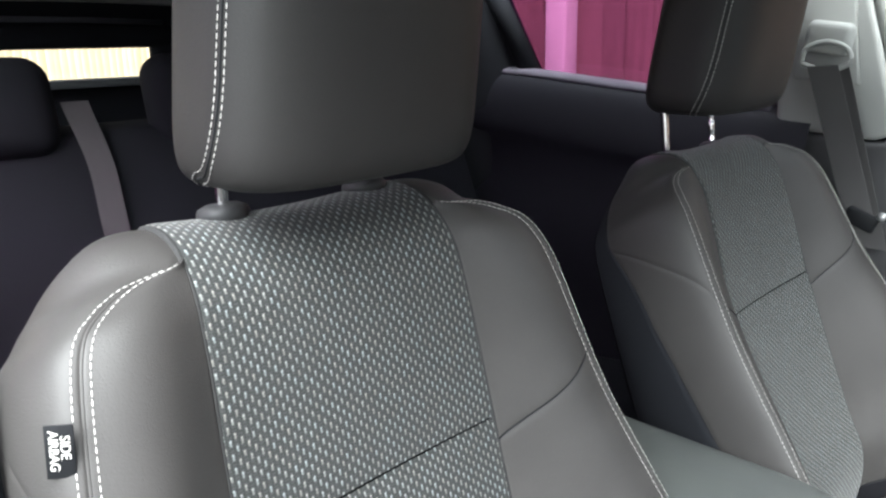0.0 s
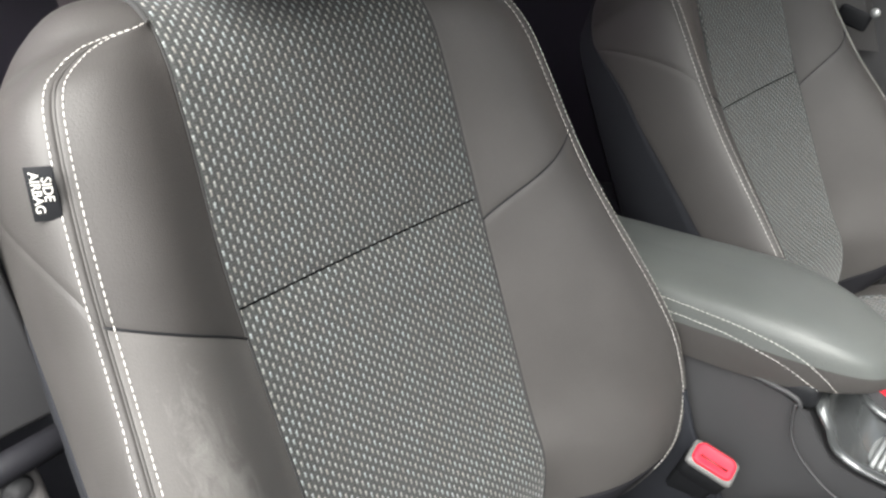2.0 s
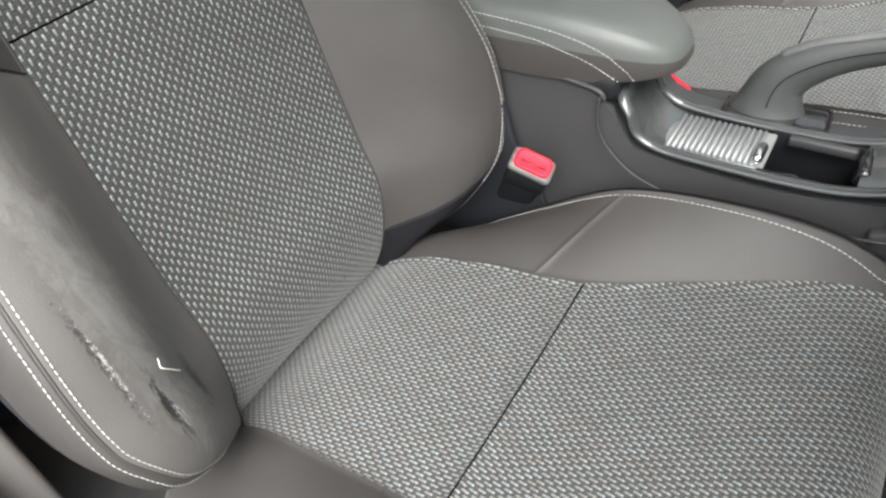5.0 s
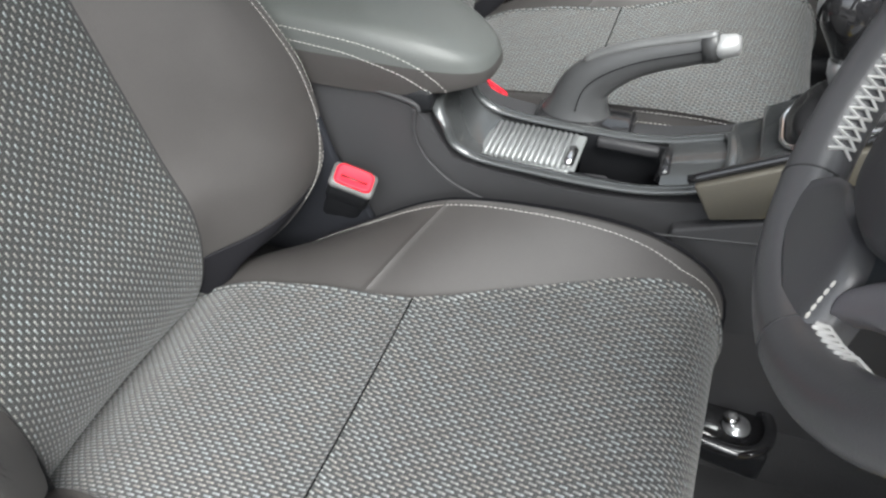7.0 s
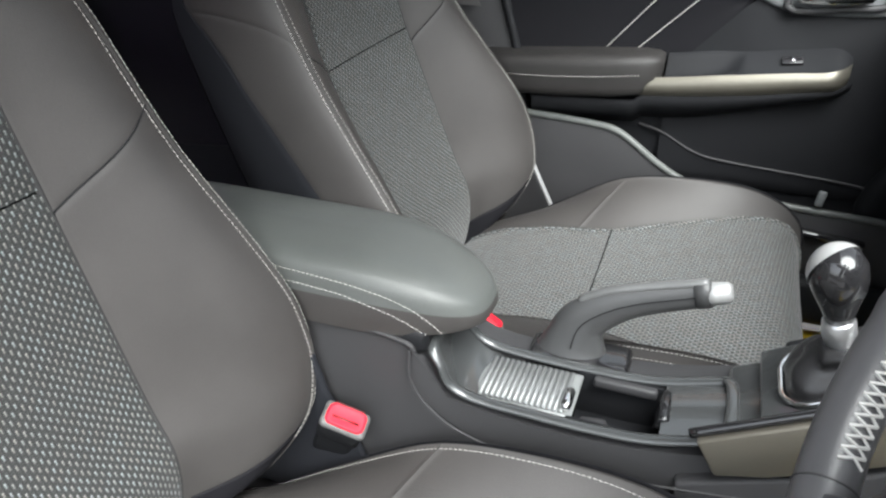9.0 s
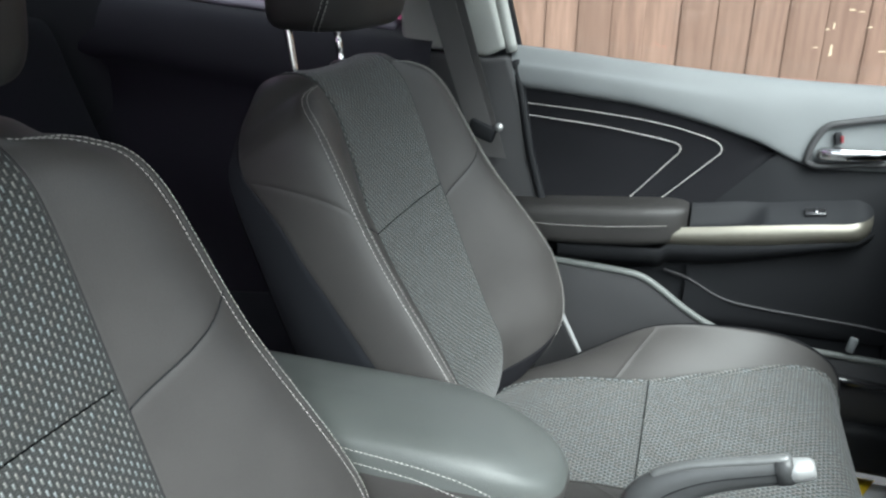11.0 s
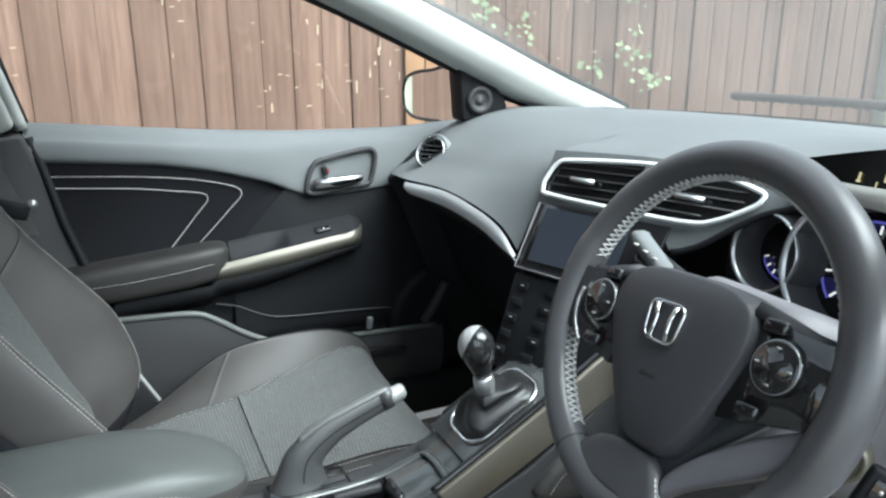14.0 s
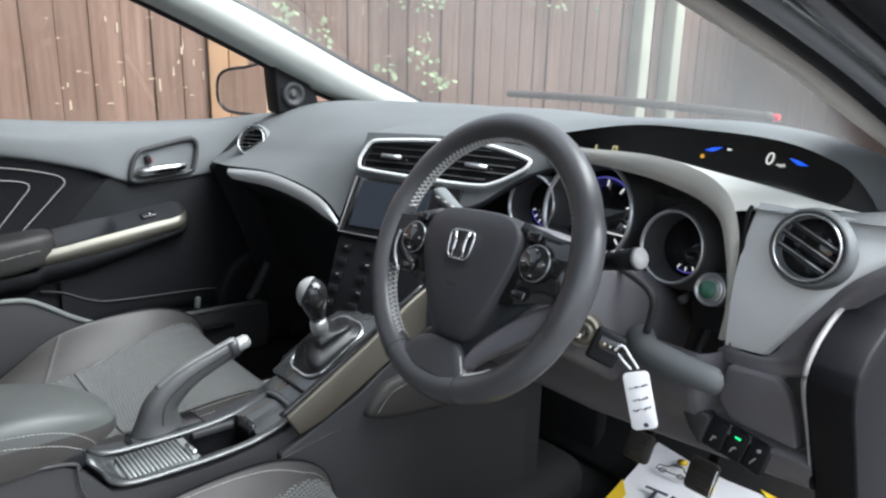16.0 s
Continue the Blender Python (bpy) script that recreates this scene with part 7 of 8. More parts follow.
block = [(-0.249, 0.838), (-0.282, 0.842), (-0.310, 0.844), (-0.325, 0.831), (-0.336, 0.807), (-0.345, 0.767), (-0.307, 0.768), (-0.263, 0.771), (-0.243, 0.793)]
part("end_panel", slab([(0.772, y, z) for y, z in block], 0.05, (1, 0, 0), 0.005, 3), COLUMN, dash, "dark lower end panel")
part("end_side", slab([(0.785, y, z) for y, z in ((-0.308, 0.846), (-0.341, 0.853), (-0.347, 0.830), (-0.360, 0.776), (-0.342, 0.762), (-0.320, 0.80))], 0.05, (1, 0, 0), 0.004), PLASTIC, dash, "dark panel side")
for a, b in (((0.784, -0.312, 0.8455), (0.786, -0.341, 0.8535)), ((0.781, -0.3455, 0.766), (0.784, -0.360, 0.7765))):
    part("panel_edge", tube([a, b], 0.0011, 6), DASH, dash, "thin pale edge")
part("band_foot", slab([(0.796, y, z) for y, z in ((-0.222, 0.846), (-0.239, 0.846), (-0.234, 0.790), (-0.219, 0.790))], 0.03, (1, 0, 0), 0.002), COLUMN, dash, "dark foot of the hood band")


def knee_panel(u, v):
    y = 0.28 - 0.64 * u
    side = max(0, (u - 0.5) / 0.5)
    k = [(0.760, 0.846), (0.752, 0.80), (0.780, 0.750), (0.792, 0.718), (0.85, 0.705), (0.98, 0.71)]
    p = spline(k, v * 5)
    z = p[1] - 0.030 * (1 - side) * min(1, v * 2)
    return Vector((p[0] + 0.045 * min(1, max(0, (-y - 0.222) / 0.014)) * min(1, max(0, (z - 0.752) / 0.016)), y, z))


part("knee_panel", sheet(knee_panel, 90, 50, True), COLUMN, dash, "dark knee panel")
roll = [(0.748, -0.254, 0.826), (0.740, -0.245, 0.828), (0.734, -0.20, 0.834), (0.738, -0.16, 0.836), (0.765, -0.130, 0.838)]
part("knee_roll", tube(path_points(roll, 24), [0.003, 0.010, 0.014] + [0.0165 + 0.003 * k / 20 for k in range(21)], 16), DASH, dash, "grey padded roll")
part("column_loop", tube(path_points([(0.735, -0.105, 0.934), (0.738, -0.129, 0.926), (0.74, -0.152, 0.914), (0.742, -0.159, 0.896), (0.745, -0.151, 0.857)], 24), 0.0050, 10), PLASTIC, dash, "dark curved edge round the column")
recess = [(-0.186, 0.778), (-0.214, 0.772), (-0.238, 0.764), (-0.232, 0.726), (-0.213, 0.742)]
part("switch_recess", slab([(0.7705 - 0.20 * (0.770 - z) * (z < 0.76), y, z) for y, z in recess], 0.02, (1, 0, 0), 0.003), PLASTIC, dash, "dark recess beside the switches")
for k, y in enumerate((-0.247, -0.2735, -0.300)):
    sw = facing((0.7755, y, 0.7445 - 0.0035 * k), (-0.95, -0.03, 0.30)) @ pose(0, 0, 0, 0, 0, -9)
    part("switch_well", box((0.0262, 0.040, 0.008), sw @ pose(0, 0, -0.003), 0.001), GLOSS, dash, "black switch surround")
    part("switch", box((0.0236, 0.036, 0.008), sw, 0.0022), DASH_DARK, dash, "black rocker switch")
    part("switch_mark", box((0.006, 0.0014, 0.0006), sw @ pose(0, -0.004, 0.0042, 0, 0, 30 * k), 0), WHEEL_THREAD, dash)
    part("switch_mark", box((0.0014, 0.006, 0.0006), sw @ pose(-0.002, -0.008, 0.0042, 0, 0, -20), 0), WHEEL_THREAD, dash)
    if k == 2:
        part("switch_mark", box((0.005, 0.004, 0.0006), sw @ pose(0.001, 0.008, 0.0042, 0, 0, 25), 0), WHEEL_THREAD, dash)
    if k == 1:
        part("switch_light", box((0.007, 0.0022, 0.001), sw @ pose(0, 0.009, 0.0042), 0), GREEN_GLOW, dash, "green lamp")
kick = [(0.95, 0.975), (0.86, 0.958), (0.79, 0.936), (0.752, 0.914), (0.733, 0.892), (0.729, 0.872), (0.738, 0.845), (0.760, 0.800), (0.790, 0.735), (0.805, 0.701), (0.82, 0.3), (1.25, 0.3), (1.25, 0.98)]
part("kick_panel", slab([(x, -0.360, z) for x, z in kick], 0.05, (0, -1, 0), 0.004), RUBBER, dash, "black kick panel")
part("end_sweep", tube(path_points([(x, -0.358, z) for x, z in kick[:9]], 60), [0.0034] * 26 + [0.0034 - 0.0022 * k / 33 for k in range(34)], 10), STALK_CAP, dash, "pale grey curved edge")
# ---- steering wheel ----
WHEEL = Matrix.Translation((0.578, -0.003, 0.952)) @ pose(0, 0, 0, 0, 23.5, 0) @ pose(0, 0, 0, -4, 0, 0)


def wl(a, b, n=0.0):
    """Wheel plane: a to the car's left, b up, n towards the driver."""
    return Vector((-n, a, b))


whl = thing("steering_wheel", "black leather three-spoke steering wheel with pale stitching", "steering wheel")
whl.matrix_basis = WHEEL
R = 0.1685
ring = [wl(R * math.cos(w), R * math.sin(w)) for w in (2 * math.pi * k / 96 for k in range(96))]
part("rim", tube(ring, [0.0178 + 0.0015 * (abs(math.sin(2 * math.pi * k / 96)) < 0.35) for k in range(96)], 18, closed=True, up=Vector((1, 0, 0))), WHEEL_LEATHER, whl, "black leather rim")
for a0, a1 in ((18, 96), (306, 353), (238, 254), (98, 160)):
    steps = int((a1 - a0) * 0.40)
    bm = bmesh.new()
    for k in range(steps):
        ends = [radians(a0 + (a1 - a0) * (k + j) / steps) for j in (0, 1)]
        for f0, f1 in ((-24, 24), (24, -24)):
            p, q = [wl((R - 0.0185 * math.cos(radians(f))) * math.cos(w), (R - 0.0185 * math.cos(radians(f))) * math.sin(w), 0.0185 * math.sin(radians(f))) for w, f in zip(ends, (f0, f1))]
            m_ = wl((R - 0.0196 * math.cos(radians(0))) * math.cos(sum(ends) / 2), (R - 0.0196 * math.cos(radians(0))) * math.sin(sum(ends) / 2), 0.0196 * math.sin(radians(0)))
            for p_, q_ in ((p, m_), (m_, q)):
                t = (q_ - p_).normalized()
                s = t.cross(Vector((1, 0.2, 0.1))).normalized() * 0.0008
                o = t.cross(s).normalized() * 0.0008
                vs = [bm.verts.new(w + d) for w in (p_, q_) for d in (s + o, s - o, -s - o, -s + o)]
                for i in range(4):
                    bm.faces.new((vs[i], vs[(i + 1) % 4], vs[4 + (i + 1) % 4], vs[4 + i]))
    tagged(part("cross_stitch", bm, WHEEL_THREAD, whl, "grey crossed stitching", smooth=False), kind="stuff")
for a in (172, 256, 301, 12):
    a = radians(a)
    c = wl(R * math.cos(a), R * math.sin(a))
    out = wl(math.cos(a), math.sin(a))
    pts = [c + (out * math.cos(w) + Vector((-1, 0, 0)) * math.sin(w)) * 0.0178 for w in (2 * math.pi * k / 28 for k in range(28))]
    part("rim_seam", tube(pts, 0.0007, 5, closed=True, up=Vector((0, 0.3, 1))), PLASTIC, whl)


def hub(u, v):
    """Airbag cover: a shield, wide above and narrow below, domed."""
    ang = 2 * math.pi * u
    c, s = math.cos(ang), math.sin(ang)
    a = math.copysign(abs(c) ** 0.55, c)
    b = math.copysign(abs(s) ** 0.6, s)
    w = 0.084 + 0.004 * b if b > 0 else 0.084 + 0.040 * b
    h = 0.056 if b > 0 else 0.108
    k = [(1.0, -0.022), (1.0, 0.004), (0.965, 0.014), (0.90, 0.019), (0.6, 0.0245), (0.0, 0.027)]
    r, n = spline(k, v * 5)
    return wl(a * w * r + 0.010 * min(0, b) * r, b * h * r, n)


bm = sheet(hub, 64, 26)
bmesh.ops.remove_doubles(bm, verts=bm.verts, dist=1e-5)
bmesh.ops.recalc_face_normals(bm, faces=bm.faces)
part("airbag_cover", bm, AIRBAG, whl, "dark grained airbag cover")
# maker's badge as plain silver shapes
lg = rounded_rect(0, 0, 0.040, 0.036, 0.009, 5)
part("badge_frame", tube([wl(a * (1 + 5.0 * b), b + 0.006, 0.0285) for a, b in lg], 0.0017, 8, closed=True, up=Vector((1, 0, 0))), CHROME, whl, "plain silver badge frame")
for s in (-1, 1):
    part("badge_bar", loft([[wl(s * x + d, 0.006 + z, 0.0285 + e) for d, e in ((-w, 0), (w, 0), (w * 0.6, 0.003), (-w * 0.6, 0.003))]
                            for x, z, w in ((0.0120, 0.0165, 0.0028), (0.0085, 0.004, 0.0026), (0.0085, -0.006, 0.0026), (0.0100, -0.0165, 0.0030))]), CHROME, whl, "silver badge bar")
part("cover_mark", box((0.001, 0.020, 0.006), pose(-0.0252, 0.0, -0.042), 0.0003), PLASTIC, whl)
# side spokes with button pods
for s in (-1, 1):
    part("spoke", loft([[wl(s * x, b, n) for b, n in ((hh, -0.006), (hh, 0.010), (-hh2, 0.010), (-hh2, -0.006))]
                        for x, hh, hh2 in ((0.070, 0.040, 0.052), (0.10, 0.038, 0.045), (0.135, 0.033, 0.036), (0.162, 0.034, 0.032))]), GLOSS, whl, "gloss black spoke")
    if s > 0:
        part("spoke_rim", tube(path_points([wl(0.138, 0.010, 0.013), wl(0.140, -0.006, 0.013), wl(0.134, -0.026, 0.013), wl(0.120, -0.044, 0.012)], 24), 0.0020, 8, up=Vector((1, 0, 0))), SILVER, whl, "thin satin silver edging")
    part("spoke_shoulder", loft([[wl(s * x, b, n) for b, n in ((hh, -0.004), (hh, 0.009 + e), (hh - 0.012, 0.014 + e), (hh - 0.014, -0.004))]
                                 for x, hh, e in ((0.074, 0.050, 0.0), (0.098, 0.045, -0.002), (0.125, 0.039, -0.006), (0.152, 0.037, -0.010))]), AIRBAG, whl, "spoke shoulder")
    m = Matrix.Translation(wl(s * (0.103 if s > 0 else 0.112), 0.004, 0.012)) @ pose(0, 0, 0, 0, -90, 0)
    part("button_pod", turned([(0.0, 0.007), (0.010, 0.008), (0.0105, 0.006), (0.019, 0.007), (0.0225, 0.004), (0.024, -0.004)], m, 36), GLOSS, whl, "round button pod")
    part("pod_ring", tube([m @ Vector((0.0212 * math.cos(w), 0.0212 * math.sin(w), 0.0048)) for w in (2 * math.pi * k / 40 for k in range(40))], 0.0007, 6, closed=True, up=Vector((1, 0, 0))), SILVER, whl)
    for a, b in ((0, 0.015), (0, -0.015), (0.015, 0), (-0.015, 0)):
        part("pod_mark", box((0.001, 0.004, 0.0014), Matrix.Translation(wl(s * (0.103 if s > 0 else 0.112) + a, b + 0.004, 0.0195)), 0), THREAD, whl)
    for b in (0.034, -0.036):
        part("button", box((0.008, 0.022, 0.012), Matrix.Translation(wl(s * 0.099, b, 0.013)), 0.003), GLOSS, whl, "small gloss button")
# leather bottom spoke, and the grey trim arching from it under the driver's side spoke
SPOKE_EDGE = [((0.028, -0.110), (-0.018, -0.111)), ((0.048, -0.117), (-0.030, -0.121)), ((0.066, -0.132), (-0.040, -0.138)), ((0.082, -0.150), (-0.052, -0.160))]


def blade(edges, front, back, dome):
    rings = []
    for k in range(25):
        (x0, y0), (x1, y1) = [[float(spline([e[j] for e in edges], (len(edges) - 1) * k / 24)[q]) for q in (0, 1)] for j in (0, 1)]
        ring = [wl(x0, y0, back)]
        for f in (0.0, 0.12, 0.3, 0.5, 0.7, 0.88, 1.0):
            ring.append(wl(x0 + (x1 - x0) * f, y0 + (y1 - y0) * f, front + dome * (math.sin(math.pi * (0.08 + 0.84 * f)) ** 0.6)))
        ring.append(wl(x1, y1, back))
        rings.append(ring)
    return loft(rings)


part("lower_spoke", blade(SPOKE_EDGE, 0.004, -0.014, 0.010), WHEEL_LEATHER, whl, "dark leather lower spoke")
TRIM_EDGE = [((-0.142, -0.034), (-0.146, -0.050)), ((-0.116, -0.049), (-0.128, -0.074)), ((-0.090, -0.067), (-0.100, -0.094)), ((-0.066, -0.087), (-0.072, -0.112)), ((-0.046, -0.107), (-0.050, -0.128)), ((-0.036, -0.122), (-0.040, -0.138))]
part("spoke_trim", blade(TRIM_EDGE, 0.0, -0.012, 0.005), SPOKE, whl, "satin grey spoke trim")
CORE_EDGE = [((0.064, -0.040), (-0.120, -0.028)), ((0.058, -0.066), (-0.094, -0.054)), ((0.048, -0.088), (-0.068, -0.080)), ((0.038, -0.108), (-0.046, -0.106)), ((0.034, -0.130), (-0.040, -0.134))]
part("spoke_core", blade(CORE_EDGE, -0.006, -0.016, 0.004), DARK_SPOKE, whl, "dark plastic spoke core")
stitch_line(path_points([wl(-0.036, -0.124, 0.011), wl(-0.042, -0.134, 0.012), wl(-0.048, -0.146, 0.012)], 20), whl, step=0.0045, length=0.0036, r=0.0011)

# ---- column, stalks, key ----
col = thing("steering_column", "dark plastic steering column shroud with ignition lock", "steering column")
cm = Matrix.Translation((0.70, -0.004, 0.900)) @ pose(0, 0, 0, 0, 25, 0)
rings = []
for x, w, h, dz in ((-0.085, 0.060, 0.050, 0.0), (-0.06, 0.085, 0.066, -0.006), (0.0, 0.105, 0.075, -0.012), (0.12, 0.115, 0.08, -0.02), (0.22, 0.115, 0.08, -0.02)):
    rings.append([cm @ Vector((x, a, b + dz)) for a, b in rounded_rect(0, 0, 2 * w, 2 * h, 0.035, 6)])
part("shroud", loft(rings), COLUMN, col, "dark plastic shroud")
ign = facing((0.668, -0.110, 0.862), (-0.86, -0.42, 0.20))
part("lock_ring", turned([(0.0, 0.003), (0.008, 0.003), (0.009, 0.006), (0.012, 0.006), (0.013, 0.003), (0.016, 0.003), (0.0172, 0.0055), (0.0205, 0.005), (0.022, 0.001), (0.023, -0.02)], ign, 36), SMOKE, col, "worn metal lock ring")


def stalk(points, rs, endcap, label):
    s = thing("control_stalk", label, "stalk", "column stalks")
    part("arm", tube(points, rs, 16), DASH_DARK, s, "black stalk arm")
    return s


rs = stalk([(0.675, -0.085, 0.945), (0.664, -0.130, 0.959), (0.656, -0.160, 0.969), (0.649, -0.190, 0.979)], [0.009, 0.0108, 0.0118, 0.0126], True, "black light stalk with a pale grey end cap")
tip, out_ = Vector((0.649, -0.190, 0.979)), Vector((-0.0026, -0.0135, 0.0045)).normalized()
part("end_cap", turned([(0.0, 0.0105), (0.0105, 0.0100), (0.0122, 0.0085), (0.0126, 0.006)], facing(tip, out_), 32), STALK_CAP, rs, "flat grey end cap")
for d in (0.001, 0.0035):
    part("stalk_ridge", turned([(0.0120, -0.001), (0.0133, 0.0), (0.0133, 0.0014), (0.0120, 0.0024)], facing(tip + out_ * d, out_), 32), DASH_DARK, rs, "black ridge")
for k in range(3):
    part("stalk_mark", box((0.004, 0.003, 0.002), pose(0.645 + 0.003 * k, -0.150 - 0.01 * k, 0.978 + 0.003 * k), 0), THREAD, rs)
ls = stalk([(0.675, 0.080, 0.950), (0.665, 0.115, 0.966), (0.655, 0.15, 0.982)], [0.009, 0.011, 0.012], True, "black wiper stalk with a flat grey paddle")
part("paddle", box((0.022, 0.075, 0.016), pose(0.652, 0.135, 0.984, 20, 0, -12), 0.006), DASH, ls, "grey paddle")
for k in range(3):
    part("stalk_mark", box((0.003, 0.007, 0.001), pose(0.640, 0.115 + 0.016 * k, 0.985 + 0.004 * k), 0), THREAD, ls)

key = thing("car_key", "black car key in the ignition with a white plastic tag", "key")
bow_ = facing((0.640, -0.168, 0.868), (-0.78, -0.60, 0.18)) @ pose(0, 0, 0, 0, 0, -22)
part("bow", box((0.036, 0.040, 0.014), bow_, 0.004, 3), DASH_DARK, key, "black key bow")
part("bow_inlay", box((0.026, 0.016, 0.002), bow_ @ pose(0.002, 0.004, 0.0072), 0.0008), GLOSS, key, "gloss inlay")
part("blade", box((0.012, 0.006, 0.05), ign @ pose(0, 0, 0.010), 0.001), CHROME, key)
for k in range(3):
    part("key_mark", box((0.0026, 0.0034, 0.001), bow_ @ pose(-0.004 + 0.007 * k, 0.004, 0.0088), 0), THREAD, key)
part("split_ring", tube([Vector((0.652, -0.174, 0.868)) + Vector((0.004 * math.cos(w), 0.007 * math.cos(w), 0.010 * math.sin(w))) for w in (2 * math.pi * k / 24 for k in range(24))], 0.0014, 6, closed=True), CHROME, key, "steel ring")
part("ring_bead", box((0.008, 0.010, 0.012), pose(0.650, -0.176, 0.876), 0.003), CHROME, key)
tagm = facing((0.658, -0.2095, 0.811), (-0.80, -0.58, 0.10)) @ pose(0, 0, 0, 0, 0, 15)
part("tag_loop", tube(path_points([tagm @ Vector(p) for p in ((-0.004, 0.038, 0), (-0.012, 0.052, 0.001), (-0.016, 0.064, 0.002), (-0.008, 0.068, 0.003), (-0.002, 0.054, 0.002), (0.004, 0.038, 0.0))], 24), 0.0016, 6), TAG, key, "white plastic loop")
part("tag", slab([tagm @ Vector((x, y, 0)) for x, y in rounded_rect(0, 0, 0.030, 0.070, 0.006, 4)], 0.0025, tagm.to_3x3() @ Vector((0, 0, 1)), 0.0006), TAG, key, "white plastic tag")
scribble = random.Random(4)
for y, w in ((0.017, 0.021), (0.002, 0.016), (-0.010, 0.020)):
    x = -w / 2
    while x < w / 2:
        d = scribble.uniform(0.0008, 0.0020)
        part("tag_writing", box((d, scribble.uniform(0.0005, 0.0030), 0.0005), tagm @ pose(x + d / 2, y + scribble.uniform(-0.0008, 0.0008) + 0.12 * x, 0.0029, 0, 0, scribble.uniform(-35, 35)), 0), INK, key, "illegible handwriting")
        x += d + 0.0006
part("tag_hole", turned([(0, 0.0005), (0.003, 0.0)], tagm @ pose(0.002, -0.0295, 0.0029), 12), INK, key)
# ---- floor things ----
def paper_mat(label, m, w, h):
    """Printed paper foot mat with yellow corners and squares."""
    t = thing("paper_floor_mat", label, "floor mat", "paper mats")
    t.matrix_basis = m
    part("sheet", sheet(lambda u, v: Vector(((u - 0.5) * w, (v - 0.5) * h, 0.004 + 0.006 * math.sin(3 * math.pi * u) * math.sin(2 * math.pi * v))), 24, 24), PAPER, t, "white printed paper")
    return t


def flat_patch(pts, m, mat, parent, name, z=0.012):
    bm = bmesh.new()
    bm.faces.new([bm.verts.new(m @ Vector((x, y, z))) for x, y in pts])
    return part(name, bm, mat, parent, smooth=False)


pm = paper_mat("white paper floor mat with yellow squares in the passenger footwell", pose(0.885, 0.86, 0.262, 0, -2, 0), 0.46, 0.50)
for x, y in ((-0.07, 0.135), (0.015, 0.138), (-0.07, 0.0), (0.015, 0.0)):
    flat_patch([(x - 0.033, y - 0.033), (x + 0.033, y - 0.033), (x + 0.033, y + 0.033), (x - 0.033, y + 0.033)], Matrix(), YELLOW, pm, "yellow_square")
    part("square_mark", tube([(x + 0.014 * math.cos(a), y + 0.014 * math.sin(a), 0.0135) for a in (2 * math.pi * k / 16 for k in range(16))], 0.0014, 4, closed=True), CONCRETE, pm)
for sx in (-1, 1):
    flat_patch([(sx * 0.23, 0.25), (sx * 0.15, 0.25), (sx * 0.23, 0.10)] if sx < 0 else [(0.23, 0.25), (0.23, 0.10), (0.15, 0.25)], Matrix(), YELLOW, pm, "yellow_corner")
flat_patch([(-0.23, -0.25), (-0.23, 0.10), (-0.205, 0.10), (-0.205, -0.25)], Matrix(), YELLOW, pm, "yellow_edge")
dm_ = paper_mat("white paper floor mat with yellow corners under the pedals", pose(1.05, -0.085, 0.295, 0, -8, 10), 0.72, 0.42)
for pts in ([(-0.36, 0.21), (-0.36, 0.02), (-0.20, 0.21)], [(-0.36, -0.21), (-0.18, -0.21), (-0.36, -0.02)], [(0.36, -0.21), (0.36, 0.05), (0.13, -0.21)], [(-0.20, 0.21), (-0.20, 0.182), (0.12, 0.182), (0.16, 0.21)]):
    flat_patch(pts, Matrix(), YELLOW, dm_, "yellow_corner")
text_mesh("TH", 0.085, pose(0.135, 0.105, 0.0135, 0, 0, -90), INK, dm_)
car = [(-0.035, 0.0), (-0.033, 0.014), (-0.016, 0.017), (-0.006, 0.030), (0.014, 0.030), (0.024, 0.016), (0.034, 0.012), (0.034, 0.0)]
cmx = pose(0.232, 0.135, 0.0135, 0, 0, -90)
part("car_drawing", tube([cmx @ Vector((x, y, 0)) for x, y in car], 0.0016, 4, closed=True), INK, dm_, "thin drawn car outline")
for x in (-0.02, 0.02):
    part("wheel_drawing", tube([cmx @ Vector((x + 0.007 * math.cos(a), 0.007 * math.sin(a), 0)) for a in (2 * math.pi * k / 14 for k in range(14))], 0.0015, 4, closed=True), INK, dm_)
part("sun_drawing", turned([(0, 0.001), (0.012, 0.0)], cmx @ pose(0.004, 0.048, 0), 16), YELLOW, dm_)


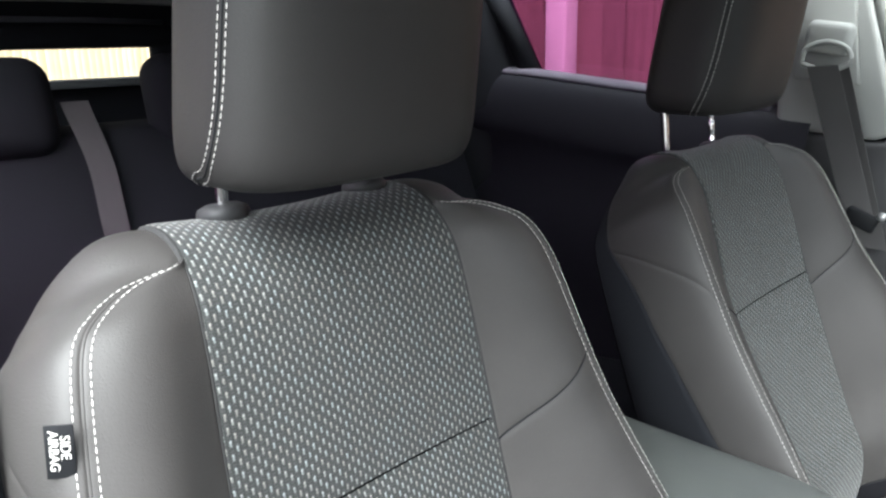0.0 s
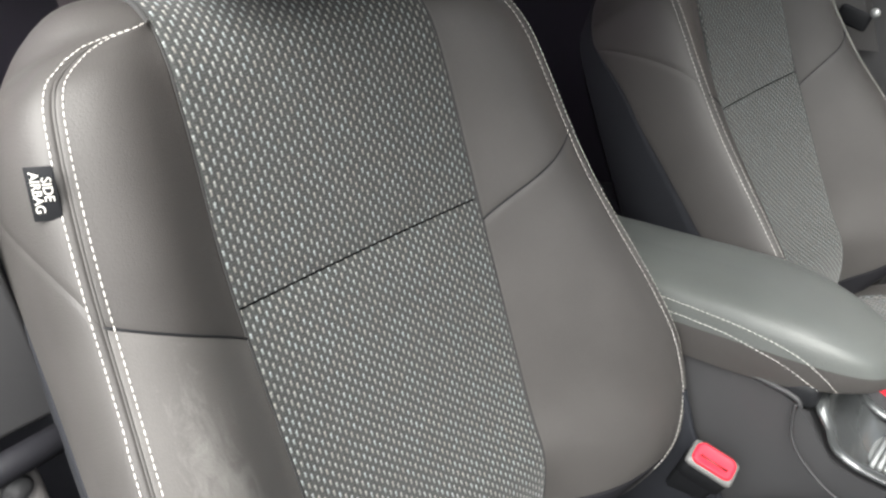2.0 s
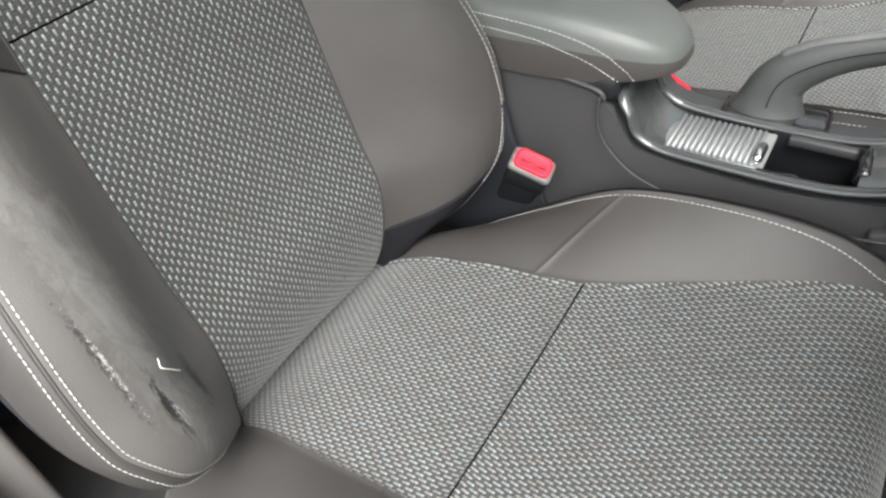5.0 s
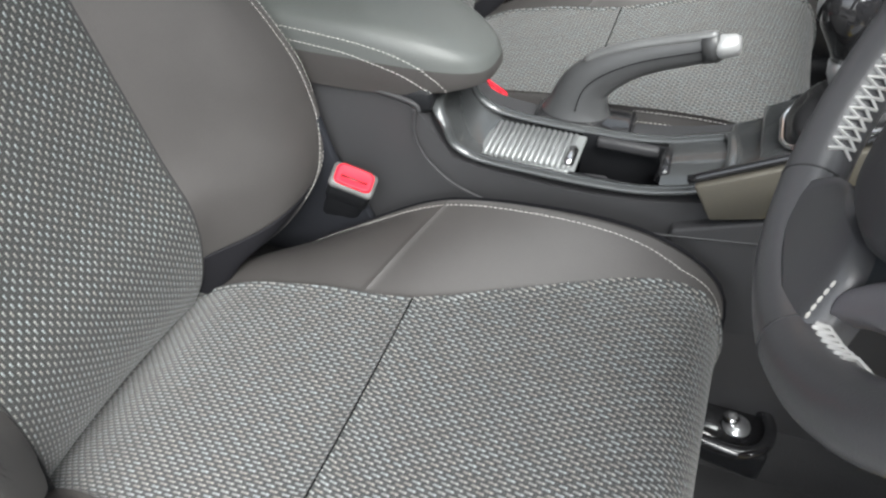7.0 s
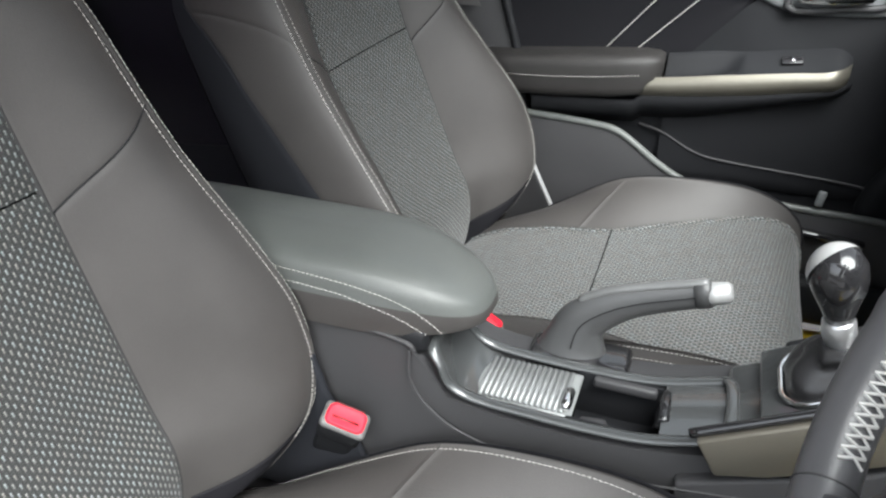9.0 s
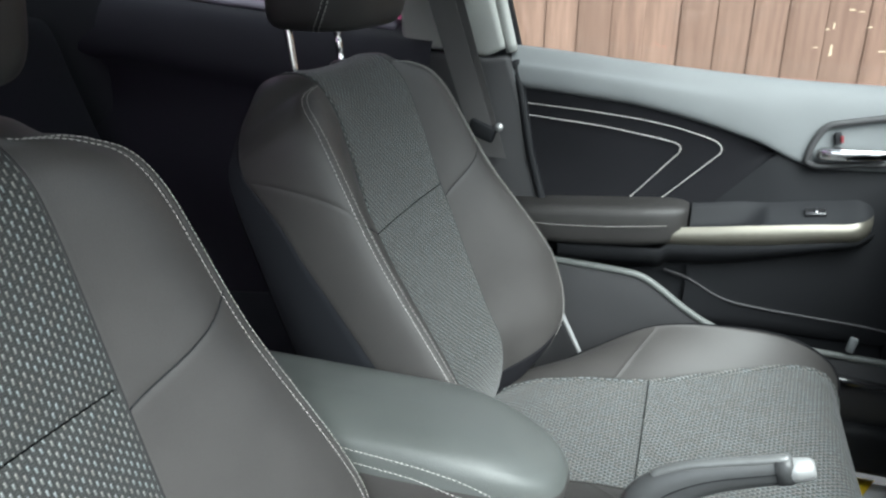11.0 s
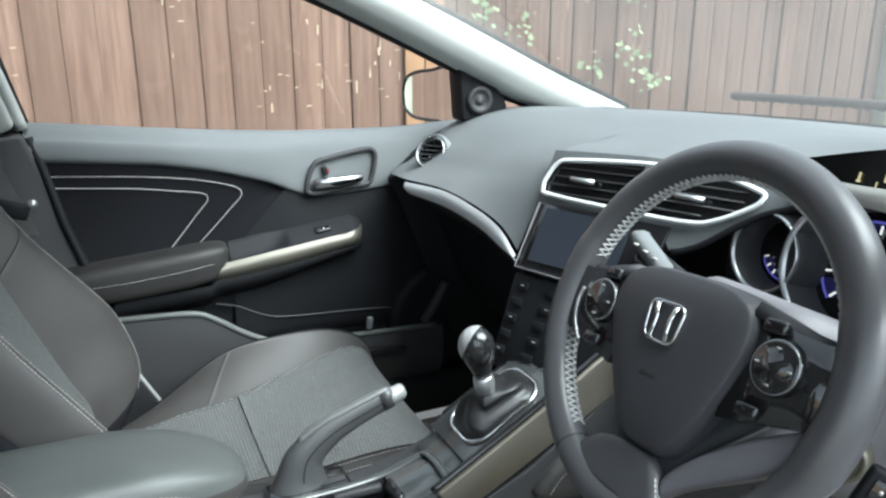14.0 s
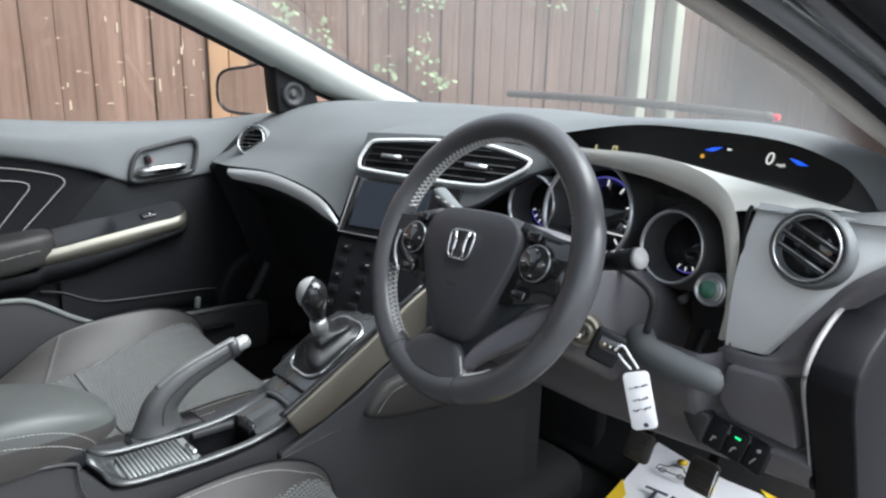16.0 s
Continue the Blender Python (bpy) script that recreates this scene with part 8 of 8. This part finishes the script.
def pedal(name, label, p, size, lean, mat=RUBBER):
    t = thing(name, label, "pedal", "foot pedals")
    m = Matrix.Translation(p) @ pose(0, 0, 0, 0, lean, 0)
    part("pad", box((0.020, size[0], size[1]), m, 0.0095, 4), mat, t, "ribbed rubber pad")
    for k in range(4):
        part("rib", box((0.004, size[0] * 0.8, 0.005), m @ pose(-0.010, 0, (k - 1.5) * size[1] / 5), 0.0015), mat, t)
    part("arm", tube([m @ Vector((0.01, 0, 0.01)), m @ Vector((0.06, 0, 0.12)), m @ Vector((0.10, 0, 0.30))], 0.009, 8), DASH_DARK, t)


PEDAL_PAD = material("worn_rubber", (0.055, 0.051, 0.045), rough=0.6, var=0.25, var_scale=60, bump=0.4)
pedal("brake_pedal", "worn black rubber brake pedal", (1.000, -0.115, 0.532), (0.050, 0.056), 25, PEDAL_PAD)
pedal("clutch_pedal", "worn black rubber clutch pedal", (1.000, 0.008, 0.530), (0.050, 0.052), 25, PEDAL_PAD)
part("pedal_plate", box((0.010, 0.006, 0.050), Matrix.Translation((0.992, -0.140, 0.531)) @ pose(0, 0, 0, 0, 25, 0), 0.003), CHROME, bpy.data.objects["brake_pedal"], "bright side strip")

rail = thing("seat_rail_end", "gloss black seat rail end with a steel bolt on the carpet", "seat rail")
ro = rounded_rect(0, 0, 0.15, 0.080, 0.039, 8)
rm = pose(0.540, 0.262, 0.336, 0, 0, -8)
part("shell", tube([rm @ Vector((x, y, 0.0)) for x, y in ro], 0.008, 10, closed=True), GLOSS, rail, "gloss black rim")
part("plate", slab([rm @ Vector((x * 0.95, y * 0.92, -0.010)) for x, y in ro], 0.006, (0, 0, 1)), GLOSS, rail)
part("washer", turned([(0.016, 0.0), (0.016, 0.003), (0.0, 0.003)], rm @ pose(0.038, 0, -0.004), 24), SILVER, rail, "pale washer")
part("bolt", turned([(0.010, 0.002), (0.010, 0.010), (0.006, 0.012), (0.0, 0.010)], rm @ pose(0.030, 0.002, -0.002), 6), CHROME, rail, "steel bolt head")
part("foot", box((0.2, 0.05, 0.05), rm @ pose(-0.02, 0, -0.035), 0.006), DASH_DARK, rail)
